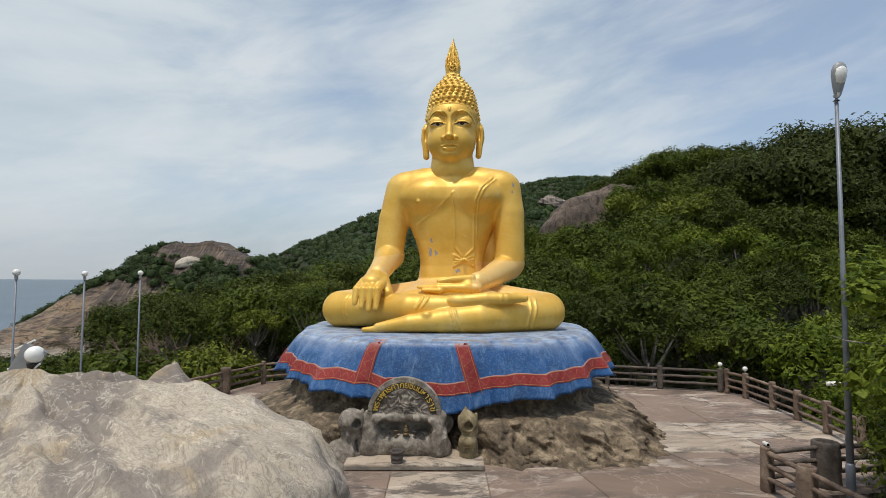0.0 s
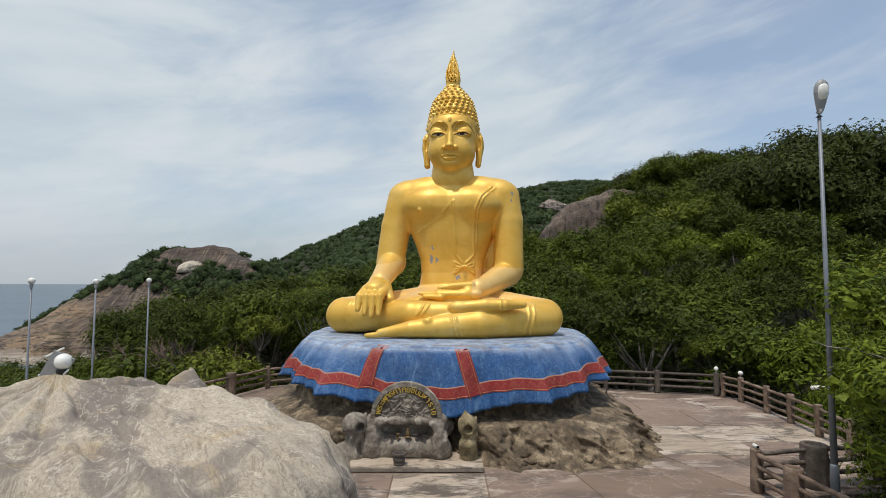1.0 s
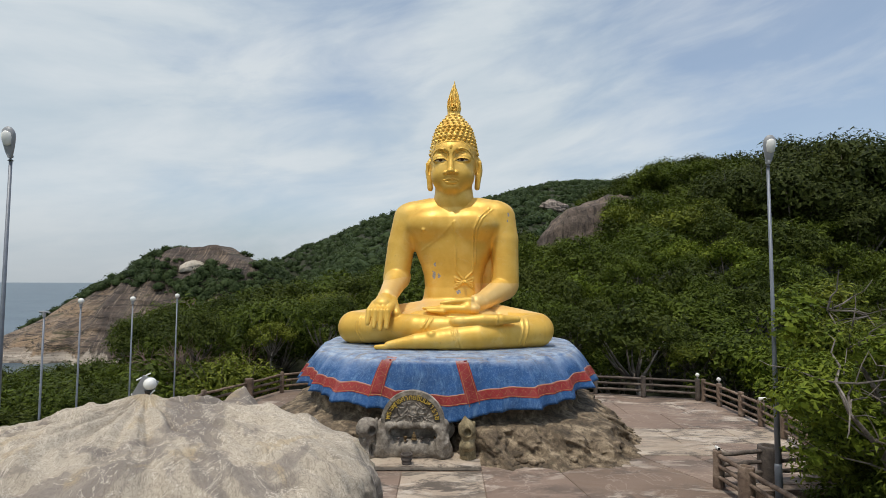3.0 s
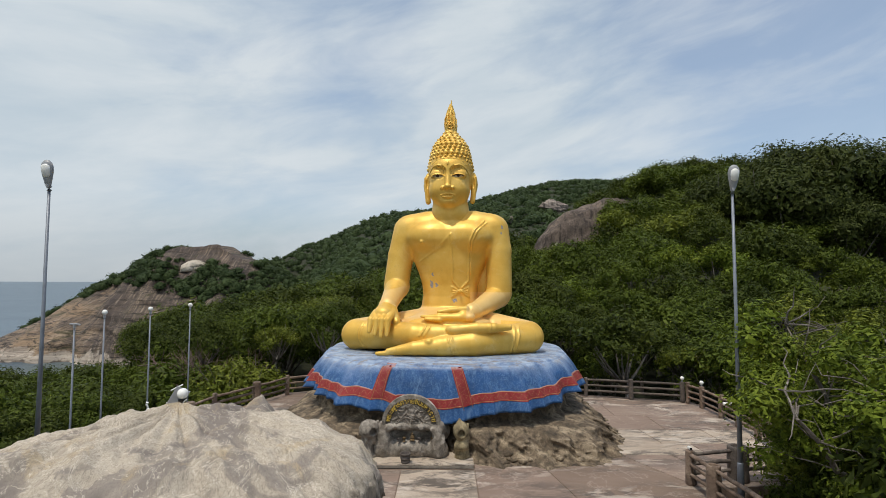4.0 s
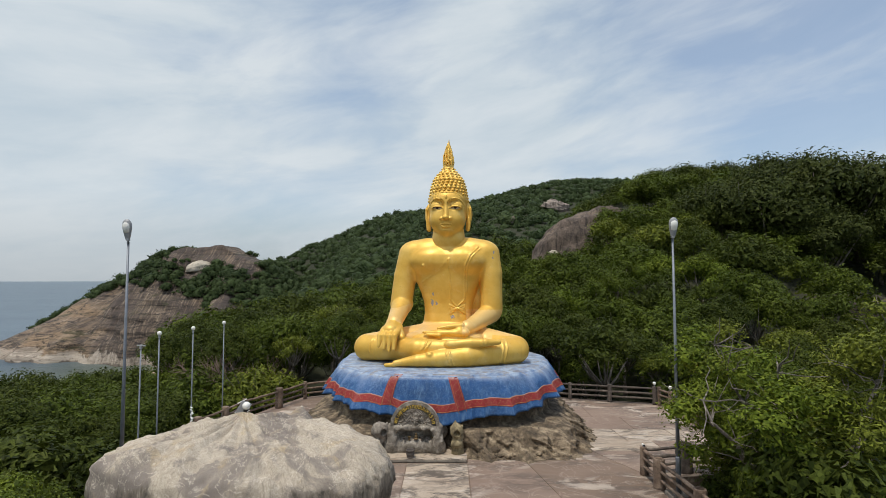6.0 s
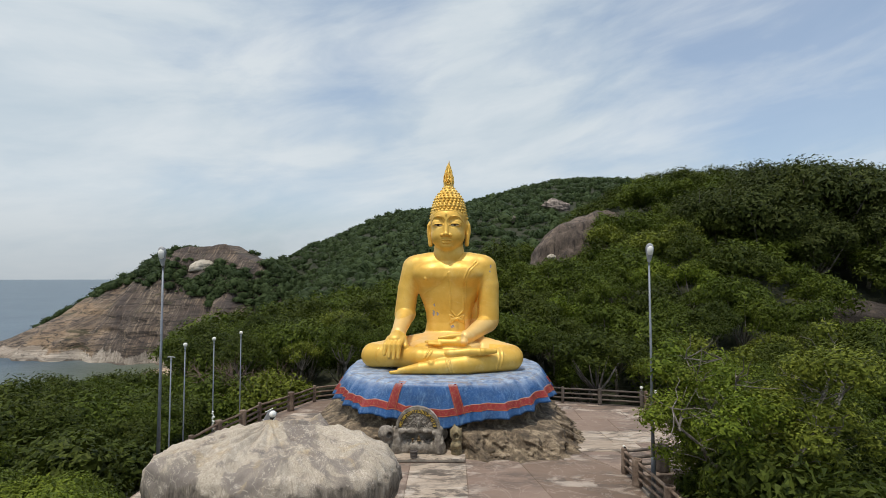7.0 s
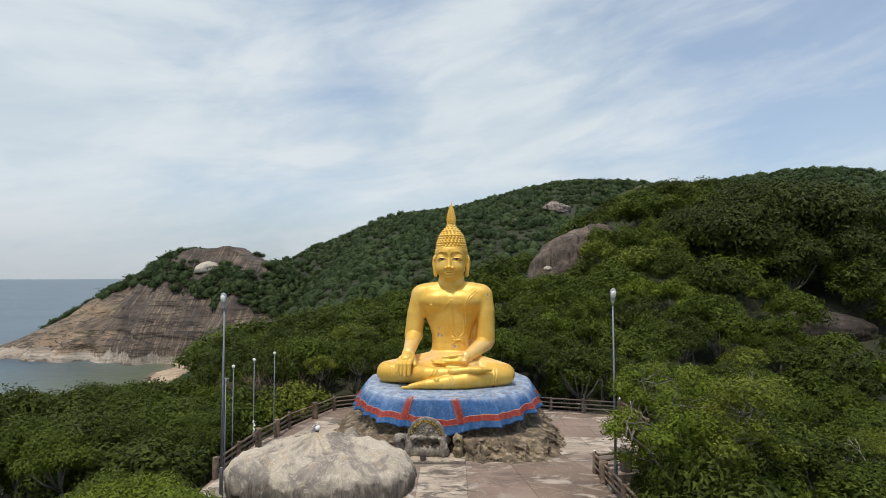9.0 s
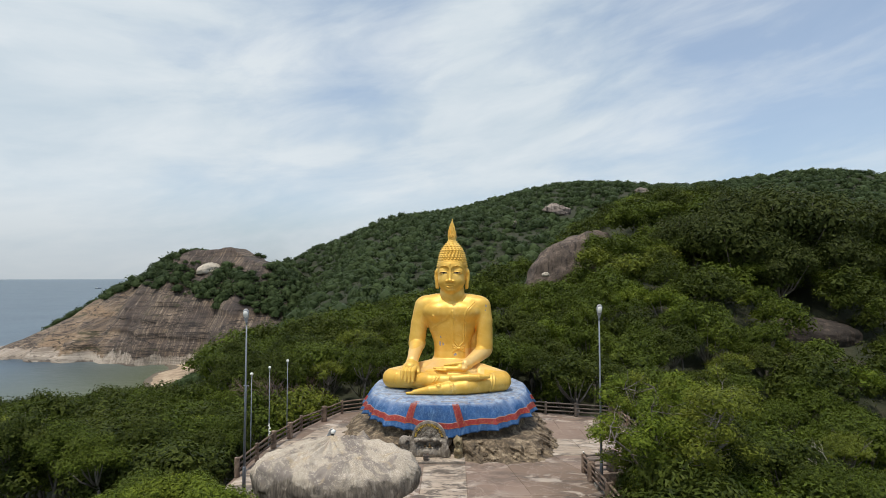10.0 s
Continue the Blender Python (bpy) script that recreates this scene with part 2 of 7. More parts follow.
def lathe(bm, profile, seg=24, at=(0, 0, 0)):
    """A turned shape from (radius, height) pairs."""
    rings = []
    for r, z in profile:
        rings.append([bm.verts.new((at[0] + r * math.cos(a), at[1] + r * math.sin(a), at[2] + z)) for a in (2 * math.pi * k / seg for k in range(seg))])
    for a, b in zip(rings, rings[1:]):
        for k in range(seg):
            bm.faces.new((a[k], a[(k + 1) % seg], b[(k + 1) % seg], b[k]))
    bm.faces.new(rings[0][::-1])
    bm.faces.new(rings[-1])
    return bm


def box(bm, lo, hi, bevel=0.0):
    ge = bmesh.ops.create_cube(bm, size=1.0)
    for v in ge["verts"]:
        v.co = Vector([l + (c + 0.5) * (h - l) for l, h, c in zip(lo, hi, v.co)])
    if bevel:
        es = list({e for v in ge["verts"] for e in v.link_edges})
        bmesh.ops.bevel(bm, geom=es, offset=bevel, segments=2, affect="EDGES", profile=0.6)
    return bm

# ---- the statue: a field of blended solids, skinned once ----
class Field:
    def __init__(self, lo, hi, step):
        self.lo, self.step = np.array(lo, float), step
        self.n = np.ceil((np.array(hi) - self.lo) / step).astype(int) + 1
        self.d = np.full(self.n, 9.0, dtype=np.float32)

    def cut(self, lo, hi):
        a = np.clip(np.floor((np.array(lo) - self.lo) / self.step).astype(int), 0, self.n)
        b = np.clip(np.ceil((np.array(hi) - self.lo) / self.step).astype(int) + 1, 0, self.n)
        sl = tuple(slice(i, j) for i, j in zip(a, b))
        ax = [(self.lo[k] + self.step * np.arange(a[k], b[k])).astype(np.float32) for k in range(3)]
        return sl, np.meshgrid(*ax, indexing="ij", sparse=True)

    def blend(self, sl, f, k, sub=False):
        d = self.d[sl]
        if sub:
            h = np.clip(0.5 - 0.5 * (d + f) / k, 0, 1)
            self.d[sl] = d * (1 - h) - f * h + k * h * (1 - h)
        else:
            h = np.clip(0.5 + 0.5 * (d - f) / k, 0, 1)
            self.d[sl] = d * (1 - h) + f * h - k * h * (1 - h)

    def ball(self, c, r, k=0.1, turn=(0, 0, 0), sub=False):
        """An ellipsoid."""
        r = np.array(r, float) * np.ones(3)
        m = 0.45 + k
        big = r.max() + m if any(turn) else r + m
        sl, (x, y, z) = self.cut(np.array(c) - big, np.array(c) + big)
        x, y, z = x - c[0], y - c[1], z - c[2]
        if any(turn):
            q = np.array(Euler([radians(a) for a in turn]).to_matrix().transposed())
            x, y, z = (q[i][0] * x + q[i][1] * y + q[i][2] * z for i in range(3))
        k0 = np.sqrt((x / r[0]) ** 2 + (y / r[1]) ** 2 + (z / r[2]) ** 2)
        k1 = np.sqrt((x / r[0] ** 2) ** 2 + (y / r[1] ** 2) ** 2 + (z / r[2] ** 2) ** 2) + 1e-6
        self.blend(sl, k0 * (k0 - 1) / k1, k, sub)

    def limb(self, a, b, ra, rb, k=0.1, flat=1.0, sub=False):
        """A round bar from a to b; flat squeezes it in height."""
        a, b = np.array(a, float), np.array(b, float)
        m = max(ra, rb) + 0.35 + k
        sl, (x, y, z) = self.cut(np.minimum(a, b) - m, np.maximum(a, b) + m)
        e = b - a
        t = np.clip(((x - a[0]) * e[0] + (y - a[1]) * e[1] + (z - a[2]) * e[2]) / (e @ e), 0, 1)
        f = np.sqrt((x - a[0] - t * e[0]) ** 2 + (y - a[1] - t * e[1]) ** 2 + ((z - a[2] - t * e[2]) / flat) ** 2) - (ra + t * (rb - ra))
        self.blend(sl, f * min(1, flat), k, sub)

    def loft(self, prof, mid, k=0.1):
        """An upright body of rounded boxes: (height, half width, half depth) from the bottom up."""
        p = np.array(prof)
        m = 0.5 + k
        w = p[:, 1:].max(0)
        sl, (x, y, z) = self.cut((mid[0] - w[0] - m, mid[1] - w[1] - m, p[0, 0] - m), (mid[0] + w[0] + m, mid[1] + w[1] + m, p[-1, 0] + m))
        a, b = np.interp(z, p[:, 0], p[:, 1]), np.interp(z, p[:, 0], p[:, 2])
        q = (np.abs((x - mid[0]) / a) ** 2.3 + np.abs((y - mid[1]) / b) ** 2.3) ** (1 / 2.3)
        f = np.maximum((q - 1) * np.minimum(a, b), np.maximum(p[0, 0] - z, z - p[-1, 0]))
        self.blend(sl, f.astype(np.float32), k)

    def chain(self, pts, r, k=0.03, sub=False):
        for a, b in zip(pts, pts[1:]):
            self.limb(a, b, r, r, k, sub=sub)

    def front(self, x, z, far=-6.0):
        """The y at which a ray from the front meets the solid."""
        i = int(round((x - self.lo[0]) / self.step))
        k = int(round((z - self.lo[2]) / self.step))
        col = self.d[i, :, k]
        hit = max(1, int(np.argmax(col < 0)))
        a, b = float(col[hit - 1]), float(col[hit])
        return self.lo[1] + (hit - 1 + (a / (a - b) if a > b else 0.0)) * self.step

    def trace(self, pts, r, k=0.03, lift=0.0, n=8, sub=False):
        """A raised line, or a groove, that lies on the front of the solid."""
        out = []
        for (xa, za), (xb, zb) in zip(pts, pts[1:]):
            for t in np.linspace(0, 1, n, endpoint=False):
                out.append((xa + t * (xb - xa), za + t * (zb - za)))
        out.append(pts[-1])
        self.chain([(x, self.front(x, z) - lift, z) for x, z in out], r, k, sub)

    def skin(self):
        """Surface nets."""
        d, n = self.d, self.n
        s = d < 0
        c = np.zeros(n - 1, dtype=np.int8)
        for i in (0, 1):
            for j in (0, 1):
                for k in (0, 1):
                    c += s[i:n[0] - 1 + i, j:n[1] - 1 + j, k:n[2] - 1 + k]
        mixed = (c > 0) & (c < 8)
        ids = -np.ones(n - 1, dtype=np.int64)
        cell = np.argwhere(mixed)
        ids[mixed] = np.arange(len(cell))
        acc, cnt = np.zeros((len(cell), 3)), np.zeros(len(cell))
        corners = [(i, j, k) for i in (0, 1) for j in (0, 1) for k in (0, 1)]
        for p in corners:
            for ax in range(3):
                if p[ax]:
                    continue
                q = list(p)
                q[ax] = 1
                a = d[tuple((cell + p).T)]
                b = d[tuple((cell + q).T)]
                x = (a < 0) != (b < 0)
                t = np.where(x, a / np.where(x, a - b, 1), 0)
                v = np.array(p, float) + np.zeros((len(cell), 3))
                v[:, ax] += t
                acc += v * x[:, None]
                cnt += x
        verts = self.lo + self.step * (cell + acc / cnt[:, None])
        quads = []
        for ax in range(3):
            u, w = (ax + 1) % 3, (ax + 2) % 3
            lo, hi = [slice(None)] * 3, [slice(None)] * 3
            lo[ax], hi[ax] = slice(0, -1), slice(1, None)
            a, b = s[tuple(lo)], s[tuple(hi)]
            e = np.argwhere(a != b)
            e = e[(e[:, u] > 0) & (e[:, w] > 0) & (e[:, u] < n[u] - 1) & (e[:, w] < n[w] - 1)]
            flip = a[tuple(e.T)]
            du, dw = np.zeros(3, int), np.zeros(3, int)
            du[u], dw[w] = 1, 1
            f = np.stack([ids[tuple((e - du - dw).T)], ids[tuple((e - dw).T)], ids[tuple(e.T)], ids[tuple((e - du).T)]], 1)
            f[~flip] = f[~flip][:, ::-1]
            quads.append(f)
        f = np.concatenate(quads)
        return verts, f[(f >= 0).all(1)]


def statue_body():
    F = Field((-4.9, -5.0, -0.15), (4.7, 1.7, 6.25), 0.036)
    # lap, thighs and the ground of the seat
    F.ball((0, -0.6, 0.75), (2.3, 1.7, 0.95), 0.3)
    F.ball((0, -2.3, 0.5), (3.3, 1.6, 0.6), 0.3)
    F.ball((0, -1.9, 1.15), (1.9, 1.0, 0.3), 0.25)
    for sx, kx in ((-1, -3.76), (1, 3.5)):
        F.limb((sx * 1.2, -0.4, 0.85), (kx, -2.25, 0.61), 0.78, 0.65, 0.2)
    # upper shin, then the foot that lies sole up on the other thigh
    F.limb((-3.76, -2.4, 0.61), (-1.0, -3.62, 0.72), 0.645, 0.5, 0.05)
    F.limb((-1.0, -3.62, 0.72), (0.55, -3.72, 0.84), 0.5, 0.3, 0.06)
    F.ball((0.62, -3.98, 1.0), (0.34, 0.2, 0.2), 0.04)
    F.limb((0.6, -3.95, 1.0), (1.5, -3.88, 1.07), 0.19, 0.21, 0.05)
    F.limb((1.5, -3.88, 1.07), (2.15, -3.78, 1.08), 0.21, 0.19, 0.04)
    F.limb((2.15, -3.78, 1.08), (2.74, -3.62, 1.09), 0.18, 0.12, 0.04)
    for k in range(3):
        F.limb((2.25, -3.94 + 0.01 * k, 1.17 - 0.07 * k), (2.85, -3.72, 1.14 - 0.05 * k), 0.015, 0.015, 0.02, sub=True)
    # lower shin from the other knee, its foot flat along the front
    F.limb((3.5, -2.4, 0.59), (1.3, -3.76, 0.46), 0.64, 0.49, 0.04)
    F.limb((1.3, -3.76, 0.46), (0.1, -4.12, 0.37), 0.49, 0.38, 0.05)
    F.limb((0.1, -4.14, 0.37), (-0.9, -4.32, 0.3), 0.36, 0.27, 0.05)
    F.limb((-0.9, -4.32, 0.3), (-1.9, -4.38, 0.16), 0.27, 0.14, 0.04)
    F.ball((-0.33, -4.38, 0.56), (0.17, 0.14, 0.13), 0.05)
    F.limb((-1.95, -4.42, 0.11), (-2.35, -4.4, 0.08), 0.1, 0.08, 0.015)
    # torso: wide chest, narrow upright waist
    F.loft(((1.0, 1.75, 1.2), (1.5, 1.45, 1.0), (1.75, 1.33, 0.92), (2.2, 1.26, 0.86), (2.7, 1.3, 0.86), (3.2, 1.45, 0.9), (3.7, 1.66, 0.96), (4.3, 1.85, 1.02), (4.8, 1.95, 1.06), (5.25, 2.0, 0.98), (5.6, 1.85, 0.78), (5.85, 1.45, 0.6), (6.05, 0.95, 0.5)), (-0.02, 0.12), 0.12)
    F.ball((-0.92, -0.5, 4.96), (1.05, 0.56, 0.64), 0.3)
    F.ball((0.92, -0.5, 4.96), (1.05, 0.56, 0.64), 0.3)
    F.limb((-1.8, 0.2, 5.25), (1.8, 0.2, 5.25), 0.55, 0.55, 0.3)
    for sx in (-1, 1):
        F.limb((0.4 * sx, 0.12, 5.78), (1.75 * sx, 0.15, 5.5), 0.42, 0.5, 0.3)
        F.ball((1.25 * sx, 0.1, 5.6), (0.9, 0.6, 0.46), 0.3)
    F.limb((0, 0.1, 5.2), (0, 0.1, 5.42), 0.74, 0.74, 0.2)
    # arm that hangs to the knee: sleeve, bare forearm, hand over the shin
    F.limb((-2.02, 0.15, 5.28), (-2.36, 0.02, 4.1), 0.71, 0.6, 0.2)
    F.limb((-2.36, 0.02, 4.1), (-2.55, -0.12, 2.62), 0.6, 0.58, 0.05)
    F.limb((-2.5, -0.15, 2.6), (-2.32, -2.75, 1.86), 0.535, 0.36, 0.04)
    F.limb((-2.32, -2.7, 1.86), (-2.36, -3.35, 1.58), 0.37, 0.4, 0.1, 0.72)
    for i in range(4):
        x = -2.74 + 0.235 * i
        tip = (0.86, 0.74, 0.66, 0.72)[i]
        F.limb((x + 0.05, -3.3, 1.6), (x, -3.92, 1.34), 0.145, 0.135, 0.04)
        F.limb((x, -3.92, 1.34), (x - 0.01, -4.12, tip + 0.04), 0.135, 0.085, 0.025)
    F.limb((-2.05, -3.05, 1.7), (-1.78, -3.5, 1.22), 0.2, 0.16, 0.06)
    # arm that rests in the lap, and the filling behind it
    F.limb((2.02, 0.15, 5.28), (2.26, 0.02, 4.3), 0.7, 0.585, 0.2)
    F.limb((2.26, 0.02, 4.3), (2.28, -0.1, 2.35), 0.585, 0.58, 0.05)
    F.limb((1.5, 0.55, 1.6), (1.62, 0.5, 4.5), 0.42, 0.42, 0.06)
    F.limb((2.22, -0.12, 2.2), (1.25, -2.15, 1.6), 0.545, 0.34, 0.05)
    F.limb((1.25, -2.15, 1.6), (0.85, -2.65, 1.5), 0.35, 0.26, 0.06, 0.8)
    F.limb((1.1, -2.68, 1.4), (-0.15, -2.86, 1.4), 0.24, 0.19, 0.06, 0.8)
    F.limb((-0.15, -2.86, 1.4), (-0.86, -2.84, 1.42), 0.18, 0.07, 0.04, 0.8)
    F.limb((-0.1, -2.98, 1.3), (-0.7, -2.95, 1.32), 0.14, 0.06, 0.03, 0.8)
    F.limb((0.95, -2.6, 1.72), (0.3, -2.82, 1.68), 0.15, 0.12, 0.04)
    F.limb((0.3, -2.82, 1.68), (-0.16, -2.86, 1.62), 0.11, 0.07, 0.02)
    # bangle and sleeve hem
    F.limb((1.2, -2.2, 1.6), (1.14, -2.3, 1.58), 0.375, 0.37, 0.02)
    F.limb((-2.5, -0.1, 2.66), (-2.51, -0.14, 2.62), 0.595, 0.595, 0.02)
    F.limb((2.24, -0.1, 2.42), (2.24, -0.12, 2.38), 0.585, 0.58, 0.02)
    # robe lines across chest and belly
    F.trace([(0.12, 5.05), (0.16, 4.4), (0.19, 3.6), (0.19, 2.92), (0.46, 2.58)], 0.03, 0.02, 0.008, 14)
    F.trace([(1.62, 5.62), (1.22, 5.2), (1.0, 4.7), (0.92, 4.1), (0.91, 2.9), (0.6, 2.58)], 0.032, 0.02, 0.01, 14)
    F.trace([(1.74, 5.56), (1.34, 5.14), (1.12, 4.7), (1.03, 4.1), (1.01, 3.2)], 0.026, 0.02, 0.008, 14)
    F.trace([(0.1, 5.0), (-0.25, 4.62), (-0.75, 4.18), (-1.35, 3.78)], 0.03, 0.02, -0.012)
    for sx in (-1, 1):
        F.trace([(0.53, 2.43), (0.53 + 0.39 * sx, 2.64), (0.53 + 0.36 * sx, 2.44), (0.53, 2.43)], 0.026, 0.02, 0.012, 6)
        F.trace([(0.53, 2.43), (0.53 + 0.2 * sx, 2.3), (0.53 + 0.39 * sx, 2.16), (0.53 + 0.34 * sx, 2.34), (0.53, 2.43)], 0.026, 0.02, 0.012, 6)
    F.ball((0.53, F.front(0.53, 2.43), 2.43), (0.075, 0.05, 0.09), 0.02)
    F.ball((-1.2, F.front(-1.2, 4.68), 4.68), (0.085, 0.07, 0.085), 0.03)
    # hems of the skirt over both knees, ankle rings
    for x in (-3.42, -3.3):
        F.trace([(x + 0.12, 1.14), (x - 0.02, 0.9), (x - 0.04, 0.55), (x + 0.16, 0.1)], 0.034, 0.02, 0.004)
    for x in (2.92, 3.1):
        F.trace([(x, 1.06), (x + 0.04, 0.75), (x - 0.04, 0.4), (x - 0.14, 0.08)], 0.034, 0.02, 0.004)
    for x in (-0.62, -0.46):
        F.trace([(x + 0.12, 1.12), (x + 0.03, 0.95), (x - 0.12, 0.74)], 0.034, 0.02, 0.004)
    for x in (0.5, 0.64):
        F.trace([(x - 0.1, 0.72), (x, 0.45), (x + 0.12, 0.08)], 0.034, 0.02, 0.004)
    F.trace([(2.0, 1.24), (2.03, 1.08), (2.0, 0.94)], 0.028, 0.02, 0.0)
    return F.skin()


def statue_head():
    F = Field((-1.5, -1.6, 5.45), (1.5, 1.35, 11.65), 0.023)
    F.limb((0, 0.1, 5.0), (0, 0.1, 6.6), 0.92, 0.79, 0.06)
    for z, r in ((6.02, 0.9), (6.2, 0.86), (6.36, 0.85)):
        F.limb((0, 0.08, z), (0, 0.06, z + 0.015), r, r, 0.02)
    # skull, jaw, chin, cheeks
    F.ball((0, -0.1, 7.7), (1.0, 1.04, 1.2), 0.08)
    F.ball((0, -0.26, 7.12), (0.95, 0.9, 0.84), 0.12)
    F.ball((0, -0.72, 6.55), (0.46, 0.4, 0.34), 0.2)
    F.ball((-0.44, -0.62, 7.05), (0.42, 0.42, 0.5), 0.25)
    F.ball((0.44, -0.62, 7.05), (0.42, 0.42, 0.5), 0.25)
    F.ball((0, -0.74, 8.1), (0.75, 0.34, 0.5), 0.2)
    # hair cap, rising to a blunt cone
    F.ball((0, 0.05, 8.15), (1.05, 1.06, 0.82), 0.04)
    CAP = ((8.5, 0.97), (8.82, 0.92), (9.26, 0.78), (9.56, 0.57), (9.76, 0.38), (9.92, 0.27))
    for (za, ra), (zb, rb) in zip(CAP, CAP[1:]):
        F.limb((0, 0.05, za), (0, 0.05, zb), ra, rb, 0.03, 0.25)
    # flame on top: a cup, a core and three tiers of tongues
    F.limb((0, 0.05, 9.93), (0, 0.05, 9.99), 0.31, 0.29, 0.03, 0.5)
    F.ball((0, 0.05, 10.2), (0.28, 0.25, 0.3), 0.05)
    F.limb((0, 0.05, 10.2), (0.0, 0.05, 11.25), 0.22, 0.05, 0.08)
    for z0, z1, ra, rb, n in ((10.02, 10.55, 0.27, 0.27, 9), (10.25, 10.85, 0.25, 0.19, 8), (10.5, 11.08, 0.18, 0.1, 7), (10.8, 11.3, 0.1, 0.05, 5)):
        for i in range(n):
            a = 2 * math.pi * (i + 0.5 * (n % 2)) / n + z0
            h = z1 + 0.09 * (i % 3) - 0.05
            mid = (ra * 1.05 * math.cos(a + 0.15), 0.05 + ra * math.sin(a + 0.15), 0.5 * z0 + 0.5 * h)
            F.limb((ra * 0.85 * math.cos(a), 0.05 + ra * 0.85 * math.sin(a), z0), mid, 0.062, 0.045, 0.012)
            F.limb(mid, (rb * math.cos(a + 0.1), 0.05 + rb * math.sin(a + 0.1), h), 0.045, 0.015, 0.01)
    F.limb((0.02, 0.05, 11.1), (0.03, 0.05, 11.52), 0.07, 0.02, 0.02)
    for i in range(16):
        a, r = 0.6 * i, 0.02 + 0.012 * i
        F.ball((r * math.cos(a), -0.24, 10.2 + r * math.sin(a)), (0.035, 0.055, 0.035), 0.012)
    # eyes under heavy lids, thin high brows
    for s in (-1, 1):
        cx = 0.47 * s
        F.ball((cx, -1.14, 7.82), (0.4, 0.25, 0.34), 0.05, sub=True)
        F.ball((cx, -0.82, 7.76), (0.38, 0.2, 0.28), 0.03)
        F.ball((cx, -1.05, 7.65), (0.27, 0.06, 0.06), 0.02, sub=True)
        F.ball((cx, -0.86, 7.65), (0.28, 0.13, 0.08), 0.01)
        F.trace([(cx - 0.3, 7.655), (cx - 0.14, 7.735), (cx + 0.14, 7.735), (cx + 0.3, 7.665)], 0.03, 0.012, 0.025, 4)
        F.trace([(cx - 0.29, 7.645), (cx, 7.575), (cx + 0.29, 7.645)], 0.022, 0.02, 0.0, 4)
        F.trace([(0.15 * s, 7.62), (0.16 * s, 7.85), (0.22 * s, 8.02), (0.34 * s, 8.13), (0.5 * s, 8.17), (0.68 * s, 8.11), (0.82 * s, 7.98), (0.95 * s, 7.76)], 0.028, 0.02, 0.002, 4)
        # ear: long and broad, with a rim and a free lobe
        F.ball((1.1 * s, 0.06, 7.5), (0.18, 0.17, 0.5), 0.05, (0, -3 * s, 0))
        F.limb((1.13 * s, 0.02, 7.4), (1.05 * s, -0.02, 6.62), 0.14, 0.12, 0.05)
        F.limb((1.21 * s, -0.06, 7.75), (1.17 * s, -0.1, 7.1), 0.045, 0.045, 0.02)
        F.limb((1.17 * s, -0.1, 7.1), (1.12 * s, -0.12, 6.6), 0.045, 0.05, 0.02)
        F.ball((1.09 * s, -0.14, 7.5), (0.06, 0.1, 0.28), 0.03, sub=True)
    # nose and crisp lips
    F.limb((0, -0.98, 7.95), (0, -1.2, 7.2), 0.1, 0.14, 0.05)
    F.ball((0, -1.26, 7.13), (0.17, 0.16, 0.13), 0.03)
    for s in (-1, 1):
        F.ball((0.22 * s, -1.1, 7.09), (0.12, 0.15, 0.1), 0.02)
        F.ball((0.12 * s, -1.2, 6.98), (0.05, 0.06, 0.03), 0.02, sub=True)
    F.trace([(-0.31, 6.765), (-0.18, 6.805), (-0.06, 6.835), (0.0, 6.815), (0.06, 6.835), (0.18, 6.805), (0.31, 6.765)], 0.036, 0.012, 0.005, 4)
    F.trace([(-0.22, 6.7), (-0.11, 6.672), (0.11, 6.672), (0.22, 6.7)], 0.047, 0.015, 0.0, 4)
    F.trace([(-0.34, 6.75), (0.0, 6.757), (0.34, 6.75)], 0.02, 0.01, 0.005, 8, sub=True)
    F.limb((-0.2, F.front(-0.2, 6.56) - 0.02, 6.565), (0.2, F.front(0.2, 6.56) - 0.02, 6.565), 0.03, 0.03, 0.03, sub=True)
    F.trace([(0.0, 8.28), (0.0, 8.17)], 0.04, 0.02, 0.0, 4)
    # hairline and curls in rings
    for s in (-1, 1):
        F.trace([(0.0, 8.5), (0.35 * s, 8.48), (0.6 * s, 8.4), (0.8 * s, 8.2)], 0.028, 0.02, 0.0, 4)
    PR = ((7.7, 1.02), (8.15, 1.05), *CAP)
    for j in range(-5, 9):
        z = 8.6 + 0.158 * j
        prof = np.interp(z, [p[0] for p in PR], [p[1] for p in PR])
        n = max(9, int(2 * math.pi * prof / 0.225))
        for i in range(n):
            a = 2 * math.pi * (i + 0.5 * (j % 2)) / n
            if j >= 0 or math.sin(a) > -0.7 - 0.14 * j:
                c, s2 = math.cos(a), math.sin(a)
                p = np.array((prof * c, 0.05 + prof * 1.02 * s2, z))
                F.limb(p, p + np.array((c, s2, 0.25)) * 0.06, 0.083, 0.035, 0.01)
    return F.skin()


